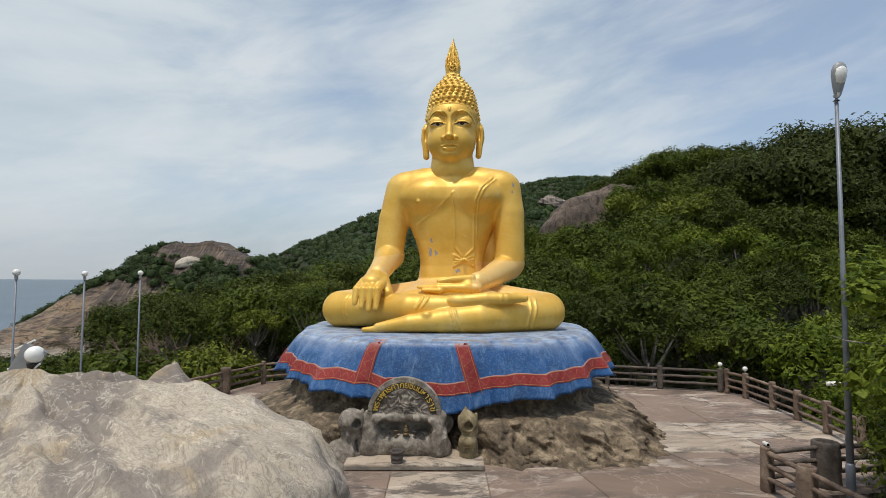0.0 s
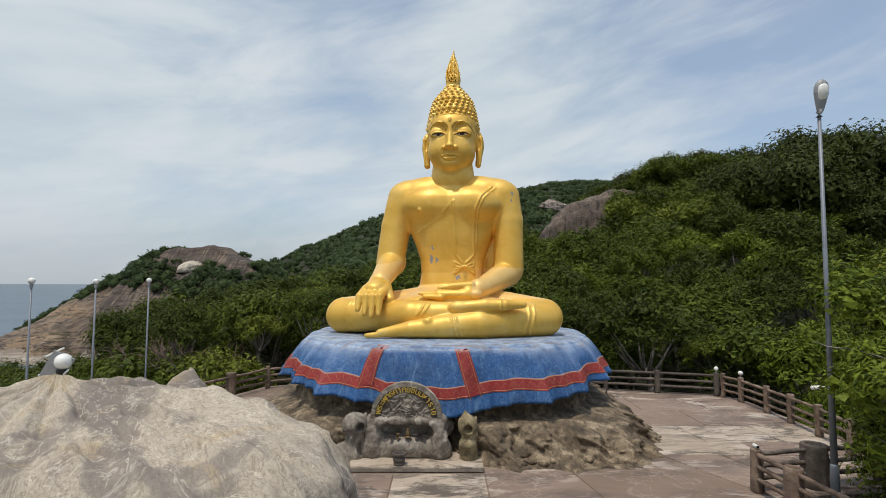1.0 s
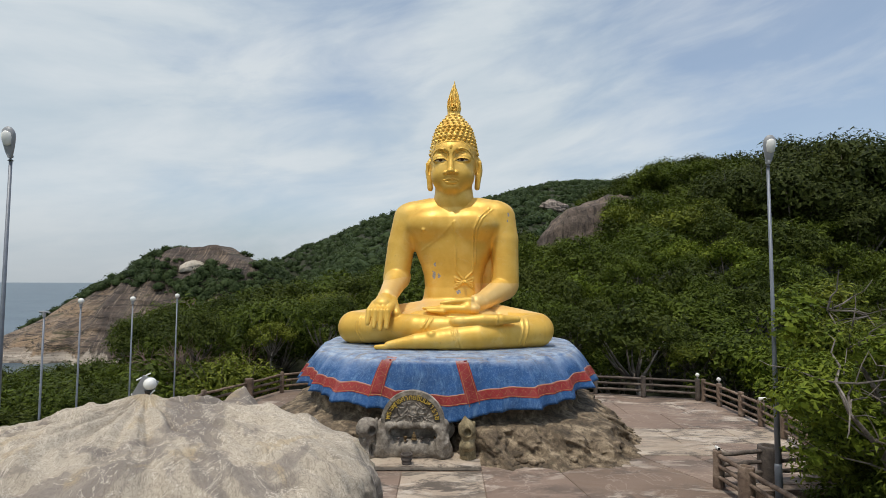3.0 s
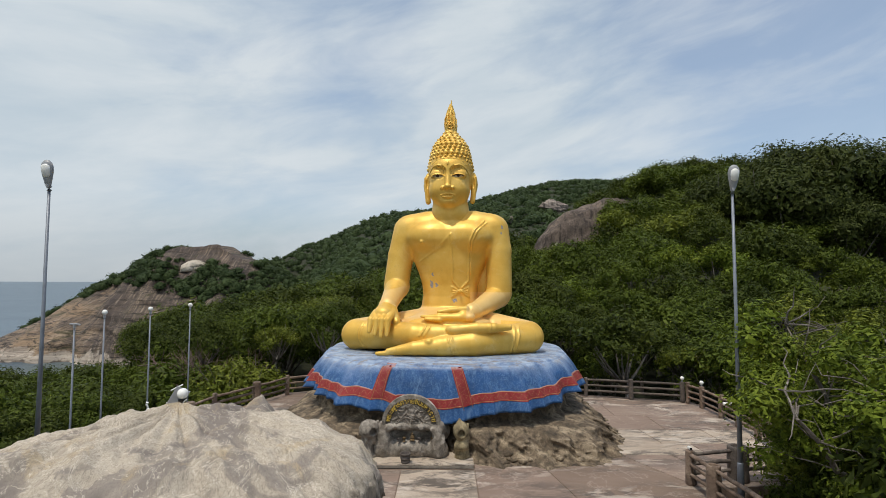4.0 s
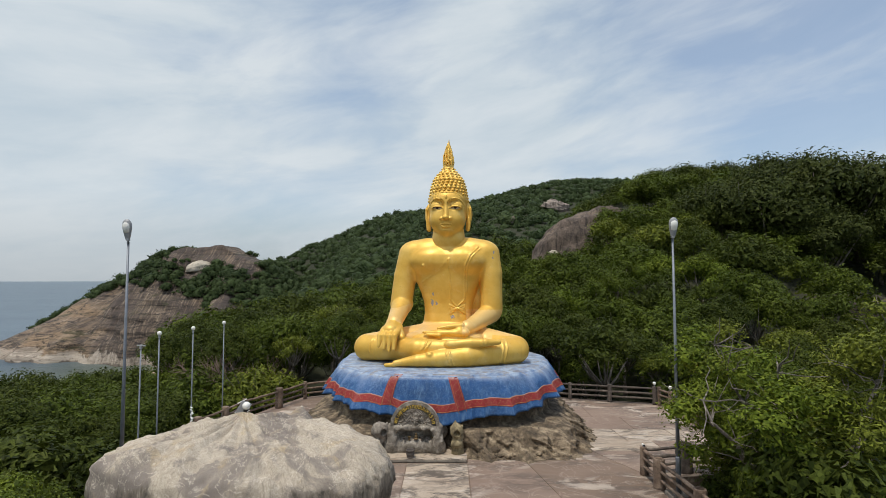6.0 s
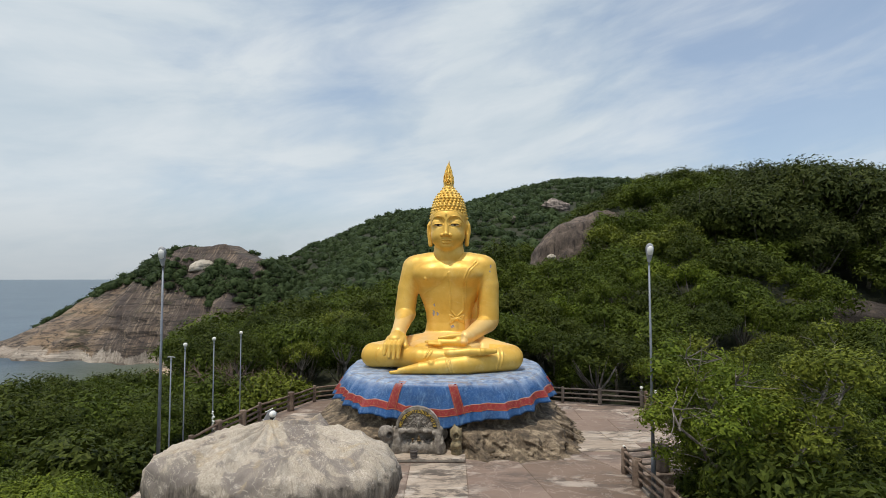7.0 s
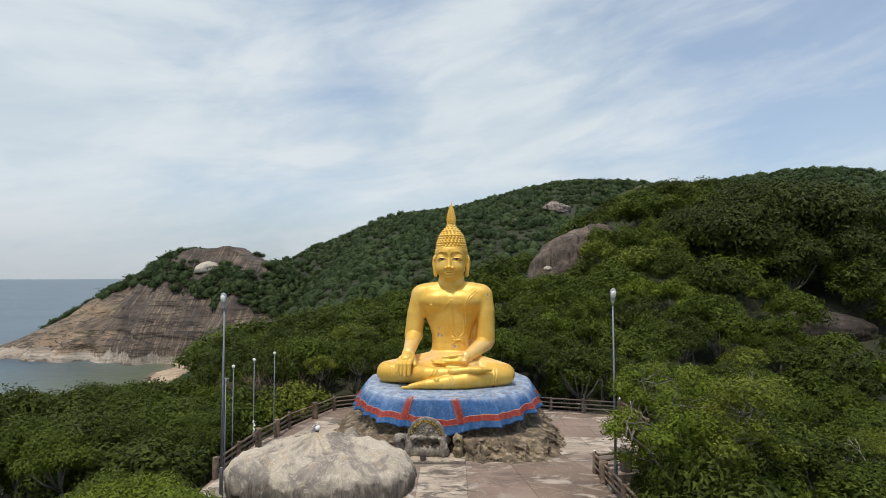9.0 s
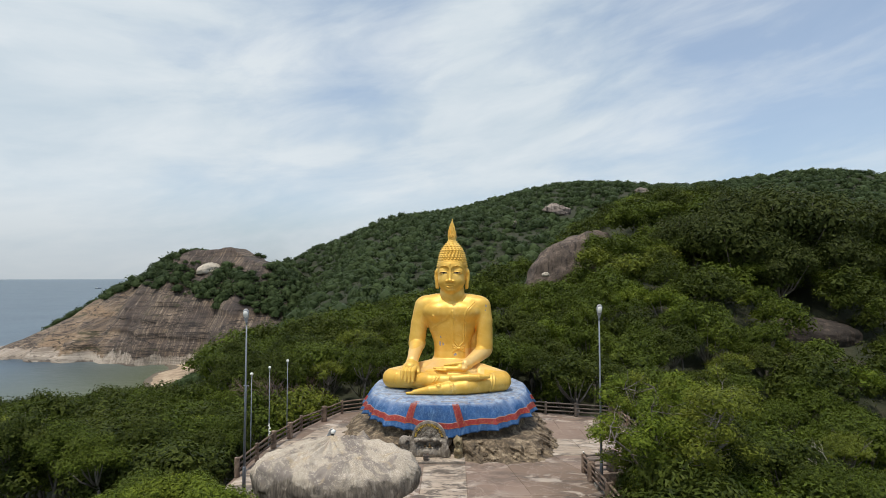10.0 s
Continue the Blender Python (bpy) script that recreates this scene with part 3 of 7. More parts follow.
def build_statue():
    v1, f1 = statue_body()
    v2, f2 = statue_head()
    v2 = v2.copy()
    verts, faces = np.concatenate([v1, v2]), np.concatenate([f1, f2 + len(v1)])
    ob = raw_ob("seated_statue", verts, faces, [GOLD, mat_plain("eye_white", (0.5, 0.4, 0.22), 0.5, var=0.05, bump=0), mat_plain("eye_dark", (0.055, 0.024, 0.012), 0.85, bump=0), mat_plain("bare_patch", (0.3, 0.29, 0.3), 0.9, scale=20), GOLD_PALE], smooth=True)
    c = verts[faces].mean(1)
    idx = np.zeros(len(faces), dtype=np.int32)
    # forearms and lap wear a paler coat
    arm = (c[:, 2] < 2.62 + 0.12 * np.sin(c[:, 0] * 3)) & (c[:, 2] > 1.24) & (c[:, 1] > -3.1)
    idx[arm & (c[:, 0] < -1.75)] = 4
    idx[arm & (c[:, 0] > 0.98) & (c[:, 2] < 2.4)] = 4
    idx[(c[:, 2] > 0.9) & (c[:, 2] < 1.72) & (c[:, 1] > -2.55) & (np.abs(c[:, 0]) < 2.4)] = 4
    for s in (-1, 1):
        e = ((c[:, 0] - 0.47 * s) / 0.24) ** 2 + ((c[:, 2] - 7.65) / 0.045) ** 2 < 1
        e &= (c[:, 1] < -0.8)
        idx[e] = 1
        idx[e & (((c[:, 0] - 0.47 * s) / 0.08) ** 2 + ((c[:, 2] - 7.665) / 0.06) ** 2 < 1)] = 2
        lid = (abs(c[:, 0] - 0.47 * s) < 0.27) & (abs(c[:, 2] - 7.712 + 0.9 * (c[:, 0] - 0.47 * s) ** 2) < 0.013) & (c[:, 1] < -0.75)
        idx[lid] = 2
    for x, z, rx, rz in ((-0.78, 2.74, 0.08, 0.2), (-0.55, 2.7, 0.09, 0.1), (-0.73, 3.2, 0.06, 0.1), (2.42, 5.35, 0.05, 0.09), (2.38, 5.1, 0.04, 0.08), (0.3, 2.02, 0.12, 0.09)):
        w = 0.5 * np.sin(c[:, 2] * 31 + x) * np.cos(c[:, 0] * 37)
        e = ((c[:, 0] - x) / rx) ** 2 + ((c[:, 2] - z) / rz) ** 2 < 0.75 + w
        idx[e & (c[:, 1] < 0)] = 3
    ob.data.polygons.foreach_set("material_index", idx)
    ob.matrix_basis = pose(0.36, 21.0, 3.06, 0, 0, -7)
    return tagged(ob, "large seated gilded statue with chipped paint, cross-legged on a draped plinth", "statue")


build_statue()

# ---- the draped plinth ----
PC = (0.0, 20.2)   # its middle
DRAPE_BLUE = mat_cloth("blue_paint", (0.013, 0.078, 0.235), (0.19, 0.33, 0.52))
DRAPE_RED = mat_cloth("red_paint", (0.25, 0.016, 0.016), (0.33, 0.09, 0.07))
GILT = mat_plain("gilt_line", (0.3, 0.14, 0.05), 0.6, 0.1)
PLINTH_ROCK = mat_rock("plinth_rock", (0.04, 0.03, 0.02), (0.15, 0.112, 0.072), (0.36, 0.285, 0.19), moss=(0.06, 0.055, 0.03), scale=3.2, bump=1.0)
SHRINE_ROCK = mat_rock("shrine_rock", (0.12, 0.102, 0.08), (0.26, 0.23, 0.19), (0.43, 0.39, 0.33), scale=4.0, bump=1.0)
YELLOW_ROCK = mat_rock("yellowish_rock", (0.1, 0.08, 0.045), (0.25, 0.2, 0.11), (0.42, 0.35, 0.21), scale=4.0, bump=1.0)


def squircle(th, n=2.8):
    return (np.abs(np.cos(th)) ** n + np.abs(np.sin(th)) ** n) ** (-1 / n)


def hem_height(th):
    f = np.maximum(0, -np.sin(th))
    return 1.8 - 0.64 * f ** 6 + 0.05 * np.sin(9 * th + 0.6) + 0.035 * np.abs(np.sin(14 * th + 1.6 * np.sin(3 * th) + 0.8 * np.sin(7 * th))) + 0.014 * np.sin(41 * th)


def band_drop(th):
    """How much higher over the hem the band runs at the front."""
    return 0.25 * np.maximum(0, -np.sin(th)) ** 6


def brim(th):
    """The top edge: rounder and tighter at the sides than the hem, slightly uneven."""
    return (1 - 0.01 * np.cos(th) ** 2 + 0.025 * np.cos(th) + 0.008 * np.sin(7 * th + 1) + 0.006 * np.sin(16 * th)) * squircle(th, 2.25)


def drape_point(th, rise, out=0.0):
    """A point of the skirt, rise metres above the hem line; folds fade out upwards."""
    h = hem_height(th)
    z = np.minimum(h + rise, 2.93)
    u = np.clip((2.93 - z) / (2.93 - h), 0, 1)
    a = 0.18 * np.sqrt(u) + 0.02 * u
    w1 = 14 * th + 1.6 * np.sin(3 * th) + 0.8 * np.sin(7 * th)
    w2 = 25 * th + 2 * np.sin(5 * th)
    fold = (1 - 2.2 * np.abs(np.sin(w1)) ** 0.6) * 0.65 + (0.8 - 1.8 * np.abs(np.sin(w2)) ** 0.7) * 0.4 + 0.5 * np.sin(11 * th)
    crease = 0.012 * np.abs(np.sin(61 * th + 3 * np.sin(4 * th) + 2.5 * u)) * (0.3 + 0.7 * u)
    a = a + (0.035 * np.sqrt(u) + 0.13 * u ** 2) * (0.45 + 1.0 * np.abs(np.cos(th)) ** 0.7) * fold + crease + out
    k = u ** 0.75
    r = 5.22 * brim(th) * (1 - k) + 5.58 * (1 + 0.022 * np.cos(th)) * squircle(th) * k + a
    return np.stack([PC[0] + r * np.cos(th), PC[1] + r * np.sin(th), z], -1)


def grid_faces(nu, nv, wrap):
    u = np.arange(nu if wrap else nu - 1)
    v = np.arange(nv - 1)
    U, V = np.meshgrid(u, v, indexing="ij")
    U2 = (U + 1) % nu
    return np.stack([U * nv + V, U2 * nv + V, U2 * nv + V + 1, U * nv + V + 1], -1).reshape(-1, 4)


def shell(name, P, wrap, material, parent, thick=0.0, label=""):
    """A sheet from a grid of points [u, v]; thick folds it back on itself inwards."""
    nu, nv = P.shape[:2]
    if thick:
        inner = P[:, ::-1].copy()
        d = inner[..., :2] - np.array(PC)
        inner[..., :2] -= thick * d / np.linalg.norm(d, axis=-1, keepdims=True)
        P = np.concatenate([P, inner, P[:, :1]], 1)
        nv = P.shape[1]
    ob = raw_ob(name, P.reshape(-1, 3), grid_faces(nu, nv, wrap), material, parent, smooth=True)
    return tagged(ob, label) if label else ob


def build_plinth():
    base = thing("draped_plinth", (0, 0, 0), "round rocky plinth draped in blue painted concrete cloth with red bands", "plinth")
    th = np.linspace(0, 2 * math.pi, 900, endpoint=False)
    # skirt, then the rounded brim and the flat top
    rows = [drape_point(th, np.full_like(th, q)) for q in np.linspace(0, 1, 26) * 2.0]
    for a, z in ((5.19, 2.975), (5.12, 3.005), (5.0, 3.025), (4.7, 3.04), (4.0, 3.05), (2.5, 3.055), (0.02, 3.06)):
        r = a * brim(th)
        w = 0.012 * np.sin(9 * th) * np.cos(5 * th + a)
        rows.append(np.stack([PC[0] + r * np.cos(th), PC[1] + r * np.sin(th), z + w * (a / 5)], -1))
    P = np.stack(rows, 1)
    under = P[:, 0].copy()
    under[:, :2] = PC + (under[:, :2] - PC) * 0.985
    up = under.copy()
    up[:, 2] += 0.35
    up[:, :2] = PC + (up[:, :2] - PC) * 0.97
    P = np.concatenate([up[:, None], under[:, None], P], 1)
    shell("drape", P, True, DRAPE_BLUE, base)
    # red band all round, and two red strips down the front
    q = np.linspace(0.22, 0.54, 7)
    band = np.stack([drape_point(th, v + band_drop(th), 0.014) for v in q], 1)
    red = shell("red_band", band, True, DRAPE_RED, base, 0.03, "dull red painted band with worn gilt lines")
    for v in (0.245, 0.51):
        line = np.stack([drape_point(th, v + d + band_drop(th), 0.018) for d in (0, 0.014)], 1)
        shell("gilt_line", line, True, GILT, red, 0.01)
    # stamped zigzag along the band
    tz = np.linspace(0, 2 * math.pi, 1440, endpoint=False)
    wave = np.abs(((tz * 180 / math.pi / 2.4) % 1) * 2 - 1) * 0.17 + 0.3
    shell("gilt_line", np.stack([drape_point(tz, wave + d + band_drop(tz), 0.017) for d in (0, 0.008)], 1), True, GILT, red, 0.008)
    for mid in (-112.0, -82.0):
        lean = lambda v: radians((2.6 * (0.9 - v) if mid > -100 else -1.2 * (0.9 - v) + 1.5 * max(0.0, v - 1.0) ** 2))
        t = np.linspace(radians(mid - 2.1), radians(mid + 2.1), 12)
        strip = np.stack([drape_point(t + lean(v), np.full_like(t, v), 0.03) for v in np.linspace(0.47, 1.78, 40)], 1)
        t = t + lean(1.8)
        strip = np.concatenate([strip, np.stack([PC[0] + 5.1 * brim(t) * np.cos(t), PC[1] + 5.1 * brim(t) * np.sin(t), 3.022 + 0 * t], -1)[:, None]], 1)
        red = shell("red_strip", strip, False, DRAPE_RED, base, 0.035)
        vz = np.linspace(0.5, 1.74, 120)
        tri = np.abs(((vz / 0.26) % 1) * 2 - 1) * 2.4 - 1.2
        line = np.stack([drape_point(radians(mid + d) + np.radians(tri) + np.array([lean(v) for v in vz]), vz, 0.034) for d in (-0.06, 0.06)], 0)
        shell("gilt_line", line, False, GILT, red, 0.008)
        for d in (-1.6, 1.6):
            t2 = np.linspace(radians(mid + d - 0.08), radians(mid + d + 0.08), 3)
            line = np.stack([drape_point(t2 + lean(v), np.full_like(t2, v), 0.034) for v in np.linspace(0.36, 1.76, 40)], 1)
            shell("gilt_line", line, False, GILT, red, 0.008)
    # rock below: an undercut wall over a lumpy apron
    n = 900
    th = np.linspace(0, 2 * math.pi, n, endpoint=False)
    prof = ((5.0, 2.2), (5.05, 1.8), (5.1, 1.5), (5.15, 1.25), (5.2, 1.08), (5.34, 0.99), (5.6, 0.94), (5.82, 0.86), (6.0, 0.72), (6.12, 0.58), (6.22, 0.45), (6.32, 0.32), (6.45, 0.2), (6.6, 0.1), (6.75, 0.03), (6.95, -0.06))
    fine = []
    for (a, z), (b, w) in zip(prof, prof[1:]):
        for t in np.linspace(0, 1, 4, endpoint=False):
            fine.append((a + t * (b - a), z + t * (w - z)))
    verts = []
    lob = 0.5 * np.exp(-((np.degrees(th) - 315) / 20) ** 2) + 0.15 * np.exp(-((np.degrees(th) - 222) / 18) ** 2) - 1.5 * np.exp(-(((np.degrees(th) - 261) / 17) ** 4)) - 0.35 * np.exp(-((np.degrees(th) - 290) / 10) ** 2)
    for i, t in enumerate(th):
        c, s, k = math.cos(t), math.sin(t), float(squircle(t))
        for a, z in fine:
            low = min(1.0, max(0.0, (1.06 - z) / 0.35))
            r = (a + lob[i] * low) * k
            p = Vector((r * c, r * s, z))
            keep = 1 - 0.9 * math.exp(-(((math.degrees(t) - 261) / 17) ** 4))
            root = abs(noise.noise(Vector((t * 5.2 + z * 0.6, z * 0.5, 3.0)))) * 0.75 + abs(noise.noise(Vector((t * 11 - z * 0.8, z * 0.7, 9.0)))) * 0.3
            lump = noise.fractal(p * 1.3, 0.6, 2.1, 5) * 0.1 + (0.25 - abs(noise.noise(p * 2.3))) * 0.12 + (0.2 - abs(noise.noise(p * 5.5))) * 0.07 + (0.25 - abs(noise.noise(Vector((t * 22 + z * 4, z * 0.8, 7.0))))) * 0.24 * low + (0.2 - abs(noise.noise(p * 13))) * 0.03
            r += keep * low * (0.46 - root * 1.5) * (0.4 + 0.6 * (1 - abs(z - 0.5))) + lump + 0.05 * noise.noise(p * 5)
            verts.append((PC[0] + r * c, PC[1] + r * s, z + 0.1 * low * noise.noise(p * 1.9) * (z > 0.05)))
    raw_ob("rock_skirt", np.array(verts), grid_faces(n, len(fine), True), PLINTH_ROCK, base, smooth=True)
    rng = np.random.default_rng(3)
    V, F, nb = [], [], 0
    for k in range(170):
        t = radians(rng.choice((rng.uniform(284, 350), rng.uniform(284, 312), rng.uniform(205, 240))))
        i = int(math.degrees(t) / 360 * n)
        r = (6.62 + lob[i] + rng.uniform(-0.45, 0.25)) * float(squircle(t))
        q = 0.03 + 0.13 * rng.random() ** 2.5
        bm = bmesh.new()
        bmesh.ops.create_icosphere(bm, subdivisions=2, radius=q)
        for v in bm.verts:
            v.co *= 1 + 0.5 * noise.noise(v.co / q * 1.4 + Vector((k, 0, 0)))
        bm.verts.index_update()
        V.append(np.array([v.co[:] for v in bm.verts]) * (1.2, 1, 0.75) + (PC[0] + r * math.cos(t), PC[1] + r * math.sin(t), q * 0.4 + max(0.0, 6.7 + lob[i] - r / float(squircle(t))) * 0.5))
        F.append(np.array([[v.index for v in f.verts] for f in bm.faces]) + nb)
        nb += len(bm.verts)
        bm.free()
    rub = raw_ob("rubble", np.concatenate(V), np.concatenate(F), PLINTH_ROCK)
    tagged(rub, "broken brown rock rubble lying at the foot of the plinth", "rubble", kind="stuff")
    return base


build_plinth()


def rock_lump(F, name, material, parent=None):
    """Skins a field and roughens it."""
    v, f = F.skin()
    v = np.array([Vector(p) + Vector((noise.noise(Vector(p) * 5), noise.noise(Vector(p) * 5 + Vector((9, 0, 0))), noise.noise(Vector(p) * 5 + Vector((0, 9, 0))))) * 0.022 + Vector((noise.noise(Vector(p) * 13), noise.noise(Vector(p) * 13 + Vector((9, 0, 0))), noise.noise(Vector(p) * 13 + Vector((0, 9, 0))))) * 0.012 for p in v])
    return raw_ob(name, v, f, material, parent, smooth=True)


def build_shrine():
    """A rocky niche with an arched board of gilt letters over it."""
    sh = thing("shrine", (-1.0, 14.22, 0.1), "grey rock shrine with an offering niche under an arched lettered board", "shrine", turn=-4)
    F = Field((-1.4, -0.6, -0.1), (1.4, 1.1, 1.5), 0.026)
    F.ball((-0.92, 0.1, 0.45), (0.26, 0.36, 0.62), 0.12)
    F.ball((0.9, 0.1, 0.45), (0.24, 0.34, 0.62), 0.12)
    F.limb((-0.95, 0.1, 1.0), (0.95, 0.1, 1.02), 0.17, 0.17, 0.12)
    F.limb((-0.9, 0.25, 0.2), (0.9, 0.25, 0.2), 0.33, 0.33, 0.12)
    F.limb((-0.9, 0.75, 0.7), (0.9, 0.75, 0.7), 0.36, 0.36, 0.1)
    F.ball((0, 0.1, 0.3), (0.5, 0.3, 0.25), 0.1)
    F.ball((-1.12, 0.15, 0.2), (0.2, 0.3, 0.4), 0.1)
    for x, z, q in ((-0.7, 0.95, 0.13), (-0.4, 1.02, 0.1), (0.35, 1.0, 0.11), (0.75, 0.9, 0.13), (-1.0, 0.75, 0.15), (1.0, 0.55, 0.13)):
        F.ball((x, -0.12, z), (q, q * 0.55, q), 0.08)
    F.limb((-0.6, -0.1, 0.76), (0.6, -0.1, 0.76), 0.18, 0.18, 0.04, 0.95, sub=True)
    F.limb((-0.58, 0.25, 0.76), (0.58, 0.25, 0.76), 0.19, 0.19, 0.04, 0.95, sub=True)
    F.limb((-0.6, -0.45, 0.78), (0.6, -0.45, 0.78), 0.2, 0.2, 0.04, 0.9, sub=True)
    rock_lump(F, "niche", SHRINE_ROCK, sh)
    # arched board: rim, relief field, letters
    bm = bmesh.new()
    n = 96
    arc = [(math.cos(math.pi * k / n), math.sin(math.pi * k / n)) for k in range(n + 1)]
    for r0, r1, y0, y1 in ((0.0, 0.68, 0.02, 0.16), (0.86, 0.985, -0.075, 0.16)):
        for k, ((c0, s0), (c1, s1)) in enumerate(zip(arc, arc[1:])):
            g = 0.022 * (k % 3 == 0) if r0 > 0.5 else 0.0
            vs = [[bm.verts.new((r * c, y, 1.08 + r * s * 0.98)) for r, y in ((r0, y0 + g), (r1, y0 + g + 0.02), (r1, y1), (r0, y1))] for c, s in ((c0, s0), (c1, s1))]
            a, b = vs
            for k in range(4):
                bm.faces.new((a[k], a[(k + 1) % 4], b[(k + 1) % 4], b[k]))
    bmesh.ops.remove_doubles(bm, verts=bm.verts, dist=0.0005)
    bmesh.ops.recalc_face_normals(bm, faces=bm.faces)
    board = part("arched_board", bm, SHRINE_ROCK, sh)
    bm = bmesh.new()
    for (c0, s0), (c1, s1) in zip(arc, arc[1:]):
        vs = [[bm.verts.new((r * c, y, 1.08 + r * s * 0.98)) for r, y in ((0.682, -0.05), (0.858, -0.05), (0.858, 0.15), (0.682, 0.15))] for c, s in ((c0, s0), (c1, s1))]
        a, b = vs
        for k in range(4):
            bm.faces.new((a[k], a[(k + 1) % 4], b[(k + 1) % 4], b[k]))
    bmesh.ops.remove_doubles(bm, verts=bm.verts, dist=0.0005)
    bmesh.ops.recalc_face_normals(bm, faces=bm.faces)
    band = part("letter_band", bm, mat_rock("dark_band", (0.04, 0.035, 0.03), (0.08, 0.07, 0.06), (0.14, 0.12, 0.1), scale=3), sh)
    nu, nv = 120, 52
    G = np.zeros((nu, nv, 3))
    for i in range(nu):
        t = math.pi * i / (nu - 1)
        for j in range(nv):
            r = 0.684 * j / (nv - 1)
            p = Vector((r * math.cos(t) * 6, 0, r * math.sin(t) * 6))
            p2 = p + 1.2 * Vector((noise.noise(p * 0.7), 0, noise.noise(p * 0.7 + Vector((7, 0, 0)))))
            q = (0.3 - abs(noise.noise(p2))) * 0.13 + (0.25 - abs(noise.noise(p2 * 2.3))) * 0.05
            G[i, j] = (r * math.cos(t), -0.02 - max(q, -0.03), 1.08 + r * math.sin(t) * 0.98)
    ob = raw_ob("relief", G.reshape(-1, 3), grid_faces(nu, nv, False), SHRINE_ROCK, board, smooth=True)
    tagged(ob, "relief of plants and figures in grey cement")
    letters = ["พ", "ร", "ะ", "พุ", "ท", "ธ", "ศ", "า", "ก", "ย", "ชิ", "น", "ม", "ห", "า", "ร", "า", "ช"]
    gilt = mat_plain("gilt_letter", (0.62, 0.43, 0.07), 0.45, 0.1)
    for k, ch in enumerate(letters):
        a = radians(168 - 156 * k / (len(letters) - 1))
        cu = bpy.data.curves.new("letter", "FONT")
        cu.body, cu.size, cu.extrude, cu.align_x = ch, 0.23, 0.014, "CENTER"
        tmp = bpy.data.objects.new("letter", cu)
        scene.collection.objects.link(tmp)
        me = bpy.data.meshes.new_from_object(tmp.evaluated_get(bpy.context.evaluated_depsgraph_get()))
        bpy.data.objects.remove(tmp)
        me.materials.clear()
        me.materials.append(gilt)
        lt = new("letter", me)
        lt.parent = band
        lt.matrix_basis = Matrix.Translation((0.71 * math.cos(a), -0.06, 1.08 + 0.7 * math.sin(a))) @ Matrix.Rotation(-(a - math.pi / 2), 4, "Y") @ pose(0, 0, 0, 90, 0, 0)
    return sh


build_shrine()


def build_niche_things():
    brass = mat_plain("aged_brass", (0.13, 0.085, 0.035), 0.65, 0.3)
    dark = mat_plain("dark_clay", (0.09, 0.075, 0.065), 0.8)
    fig = thing("small_figurine", (-0.95, 14.15, 0.68), "small gilt figurine standing in the shrine niche", "figurine")
    bm = bmesh.new()
    lathe(bm, ((0.09, 0), (0.1, 0.02), (0.06, 0.05), (0.075, 0.09), (0.05, 0.15), (0.035, 0.17), (0.04, 0.2), (0.02, 0.235), (0.004, 0.28)), 12)
    part("body", bm, brass, fig)
    for x, q in ((-1.42, 0.8), (-1.22, 1.0), (-0.72, 0.9), (-0.5, 0.7), (-0.28, 1.0)):
        cup = thing("offering_cup", (x, 14.12 + 0.05 * q, 0.62), "small dull offering cup standing in the shrine niche", "cup", "offerings in the niche")
        bm = bmesh.new()
        lathe(bm, ((0.035 * q, 0), (0.05 * q, 0.015), (0.02 * q, 0.05), (0.055 * q, 0.1), (0.065 * q, 0.15 * q), (0.05 * q, 0.15 * q), (0.01, 0.1)), 12)
        part("cup_body", bm, dark if q < 1 else brass, cup)
    pot = thing("incense_pot", (-1.14, 13.65, 0.12), "dark clay incense pot standing before the shrine", "pot")
    bm = bmesh.new()
    lathe(bm, ((0.13, 0), (0.15, 0.03), (0.14, 0.08), (0.165, 0.14), (0.15, 0.22), (0.18, 0.27), (0.18, 0.3), (0.14, 0.3), (0.12, 0.24), (0.02, 0.23)), 20)
    part("bowl", bm, dark, pot)
    # hollow stumps of moulded rock on either side
    for at, tn, sc, lab in (((-2.4, 14.25, 0.0), 20, 1.0, "moulded rock stump with two dark hollows beside the shrine"), ((0.68, 14.15, 0.0), -12, 0.92, "yellowish moulded rock stump with a hollow mouth beside the shrine")):
        F = Field((-0.75, -0.65, -0.1), (0.75, 0.65, 1.45), 0.028)
        F.limb((0, 0.1, 0.0), (0.03, 0.05, 0.9), 0.34, 0.24, 0.1)
        F.ball((0.0, -0.02, 1.02), (0.34, 0.36, 0.3), 0.1)
        if sc == 1.0:
            F.ball((-0.32, 0.15, 0.15), (0.3, 0.3, 0.35), 0.1)
            F.ball((0.3, 0.2, 0.1), (0.25, 0.25, 0.3), 0.1)
        else:
            F.limb((-0.05, -0.05, 1.15), (-0.1, 0.05, 1.36), 0.2, 0.06, 0.1)
            F.ball((0.0, -0.1, 0.55), (0.3, 0.3, 0.16), 0.08)
        for k in range(14):
            a = k * 2.4
            F.ball((0.3 * math.cos(a), 0.05 + 0.3 * math.sin(a), 0.1 + 0.085 * k), (0.05, 0.05, 0.1), 0.04)
        F.ball((0.08, -0.36, 0.98), (0.13, 0.3, 0.13), 0.04, sub=True)
        if sc == 1.0:
            F.ball((0.16, -0.3, 0.42), (0.16, 0.3, 0.24), 0.04, sub=True)
        st = thing("hollow_stump", at, lab, "stump", turn=tn)
        rock_lump(F, "stump_body", SHRINE_ROCK if sc == 1.0 else YELLOW_ROCK, st)
        st.scale = (sc, sc, sc) if sc == 1.0 else (0.78, 0.85, 0.98)


build_niche_things()

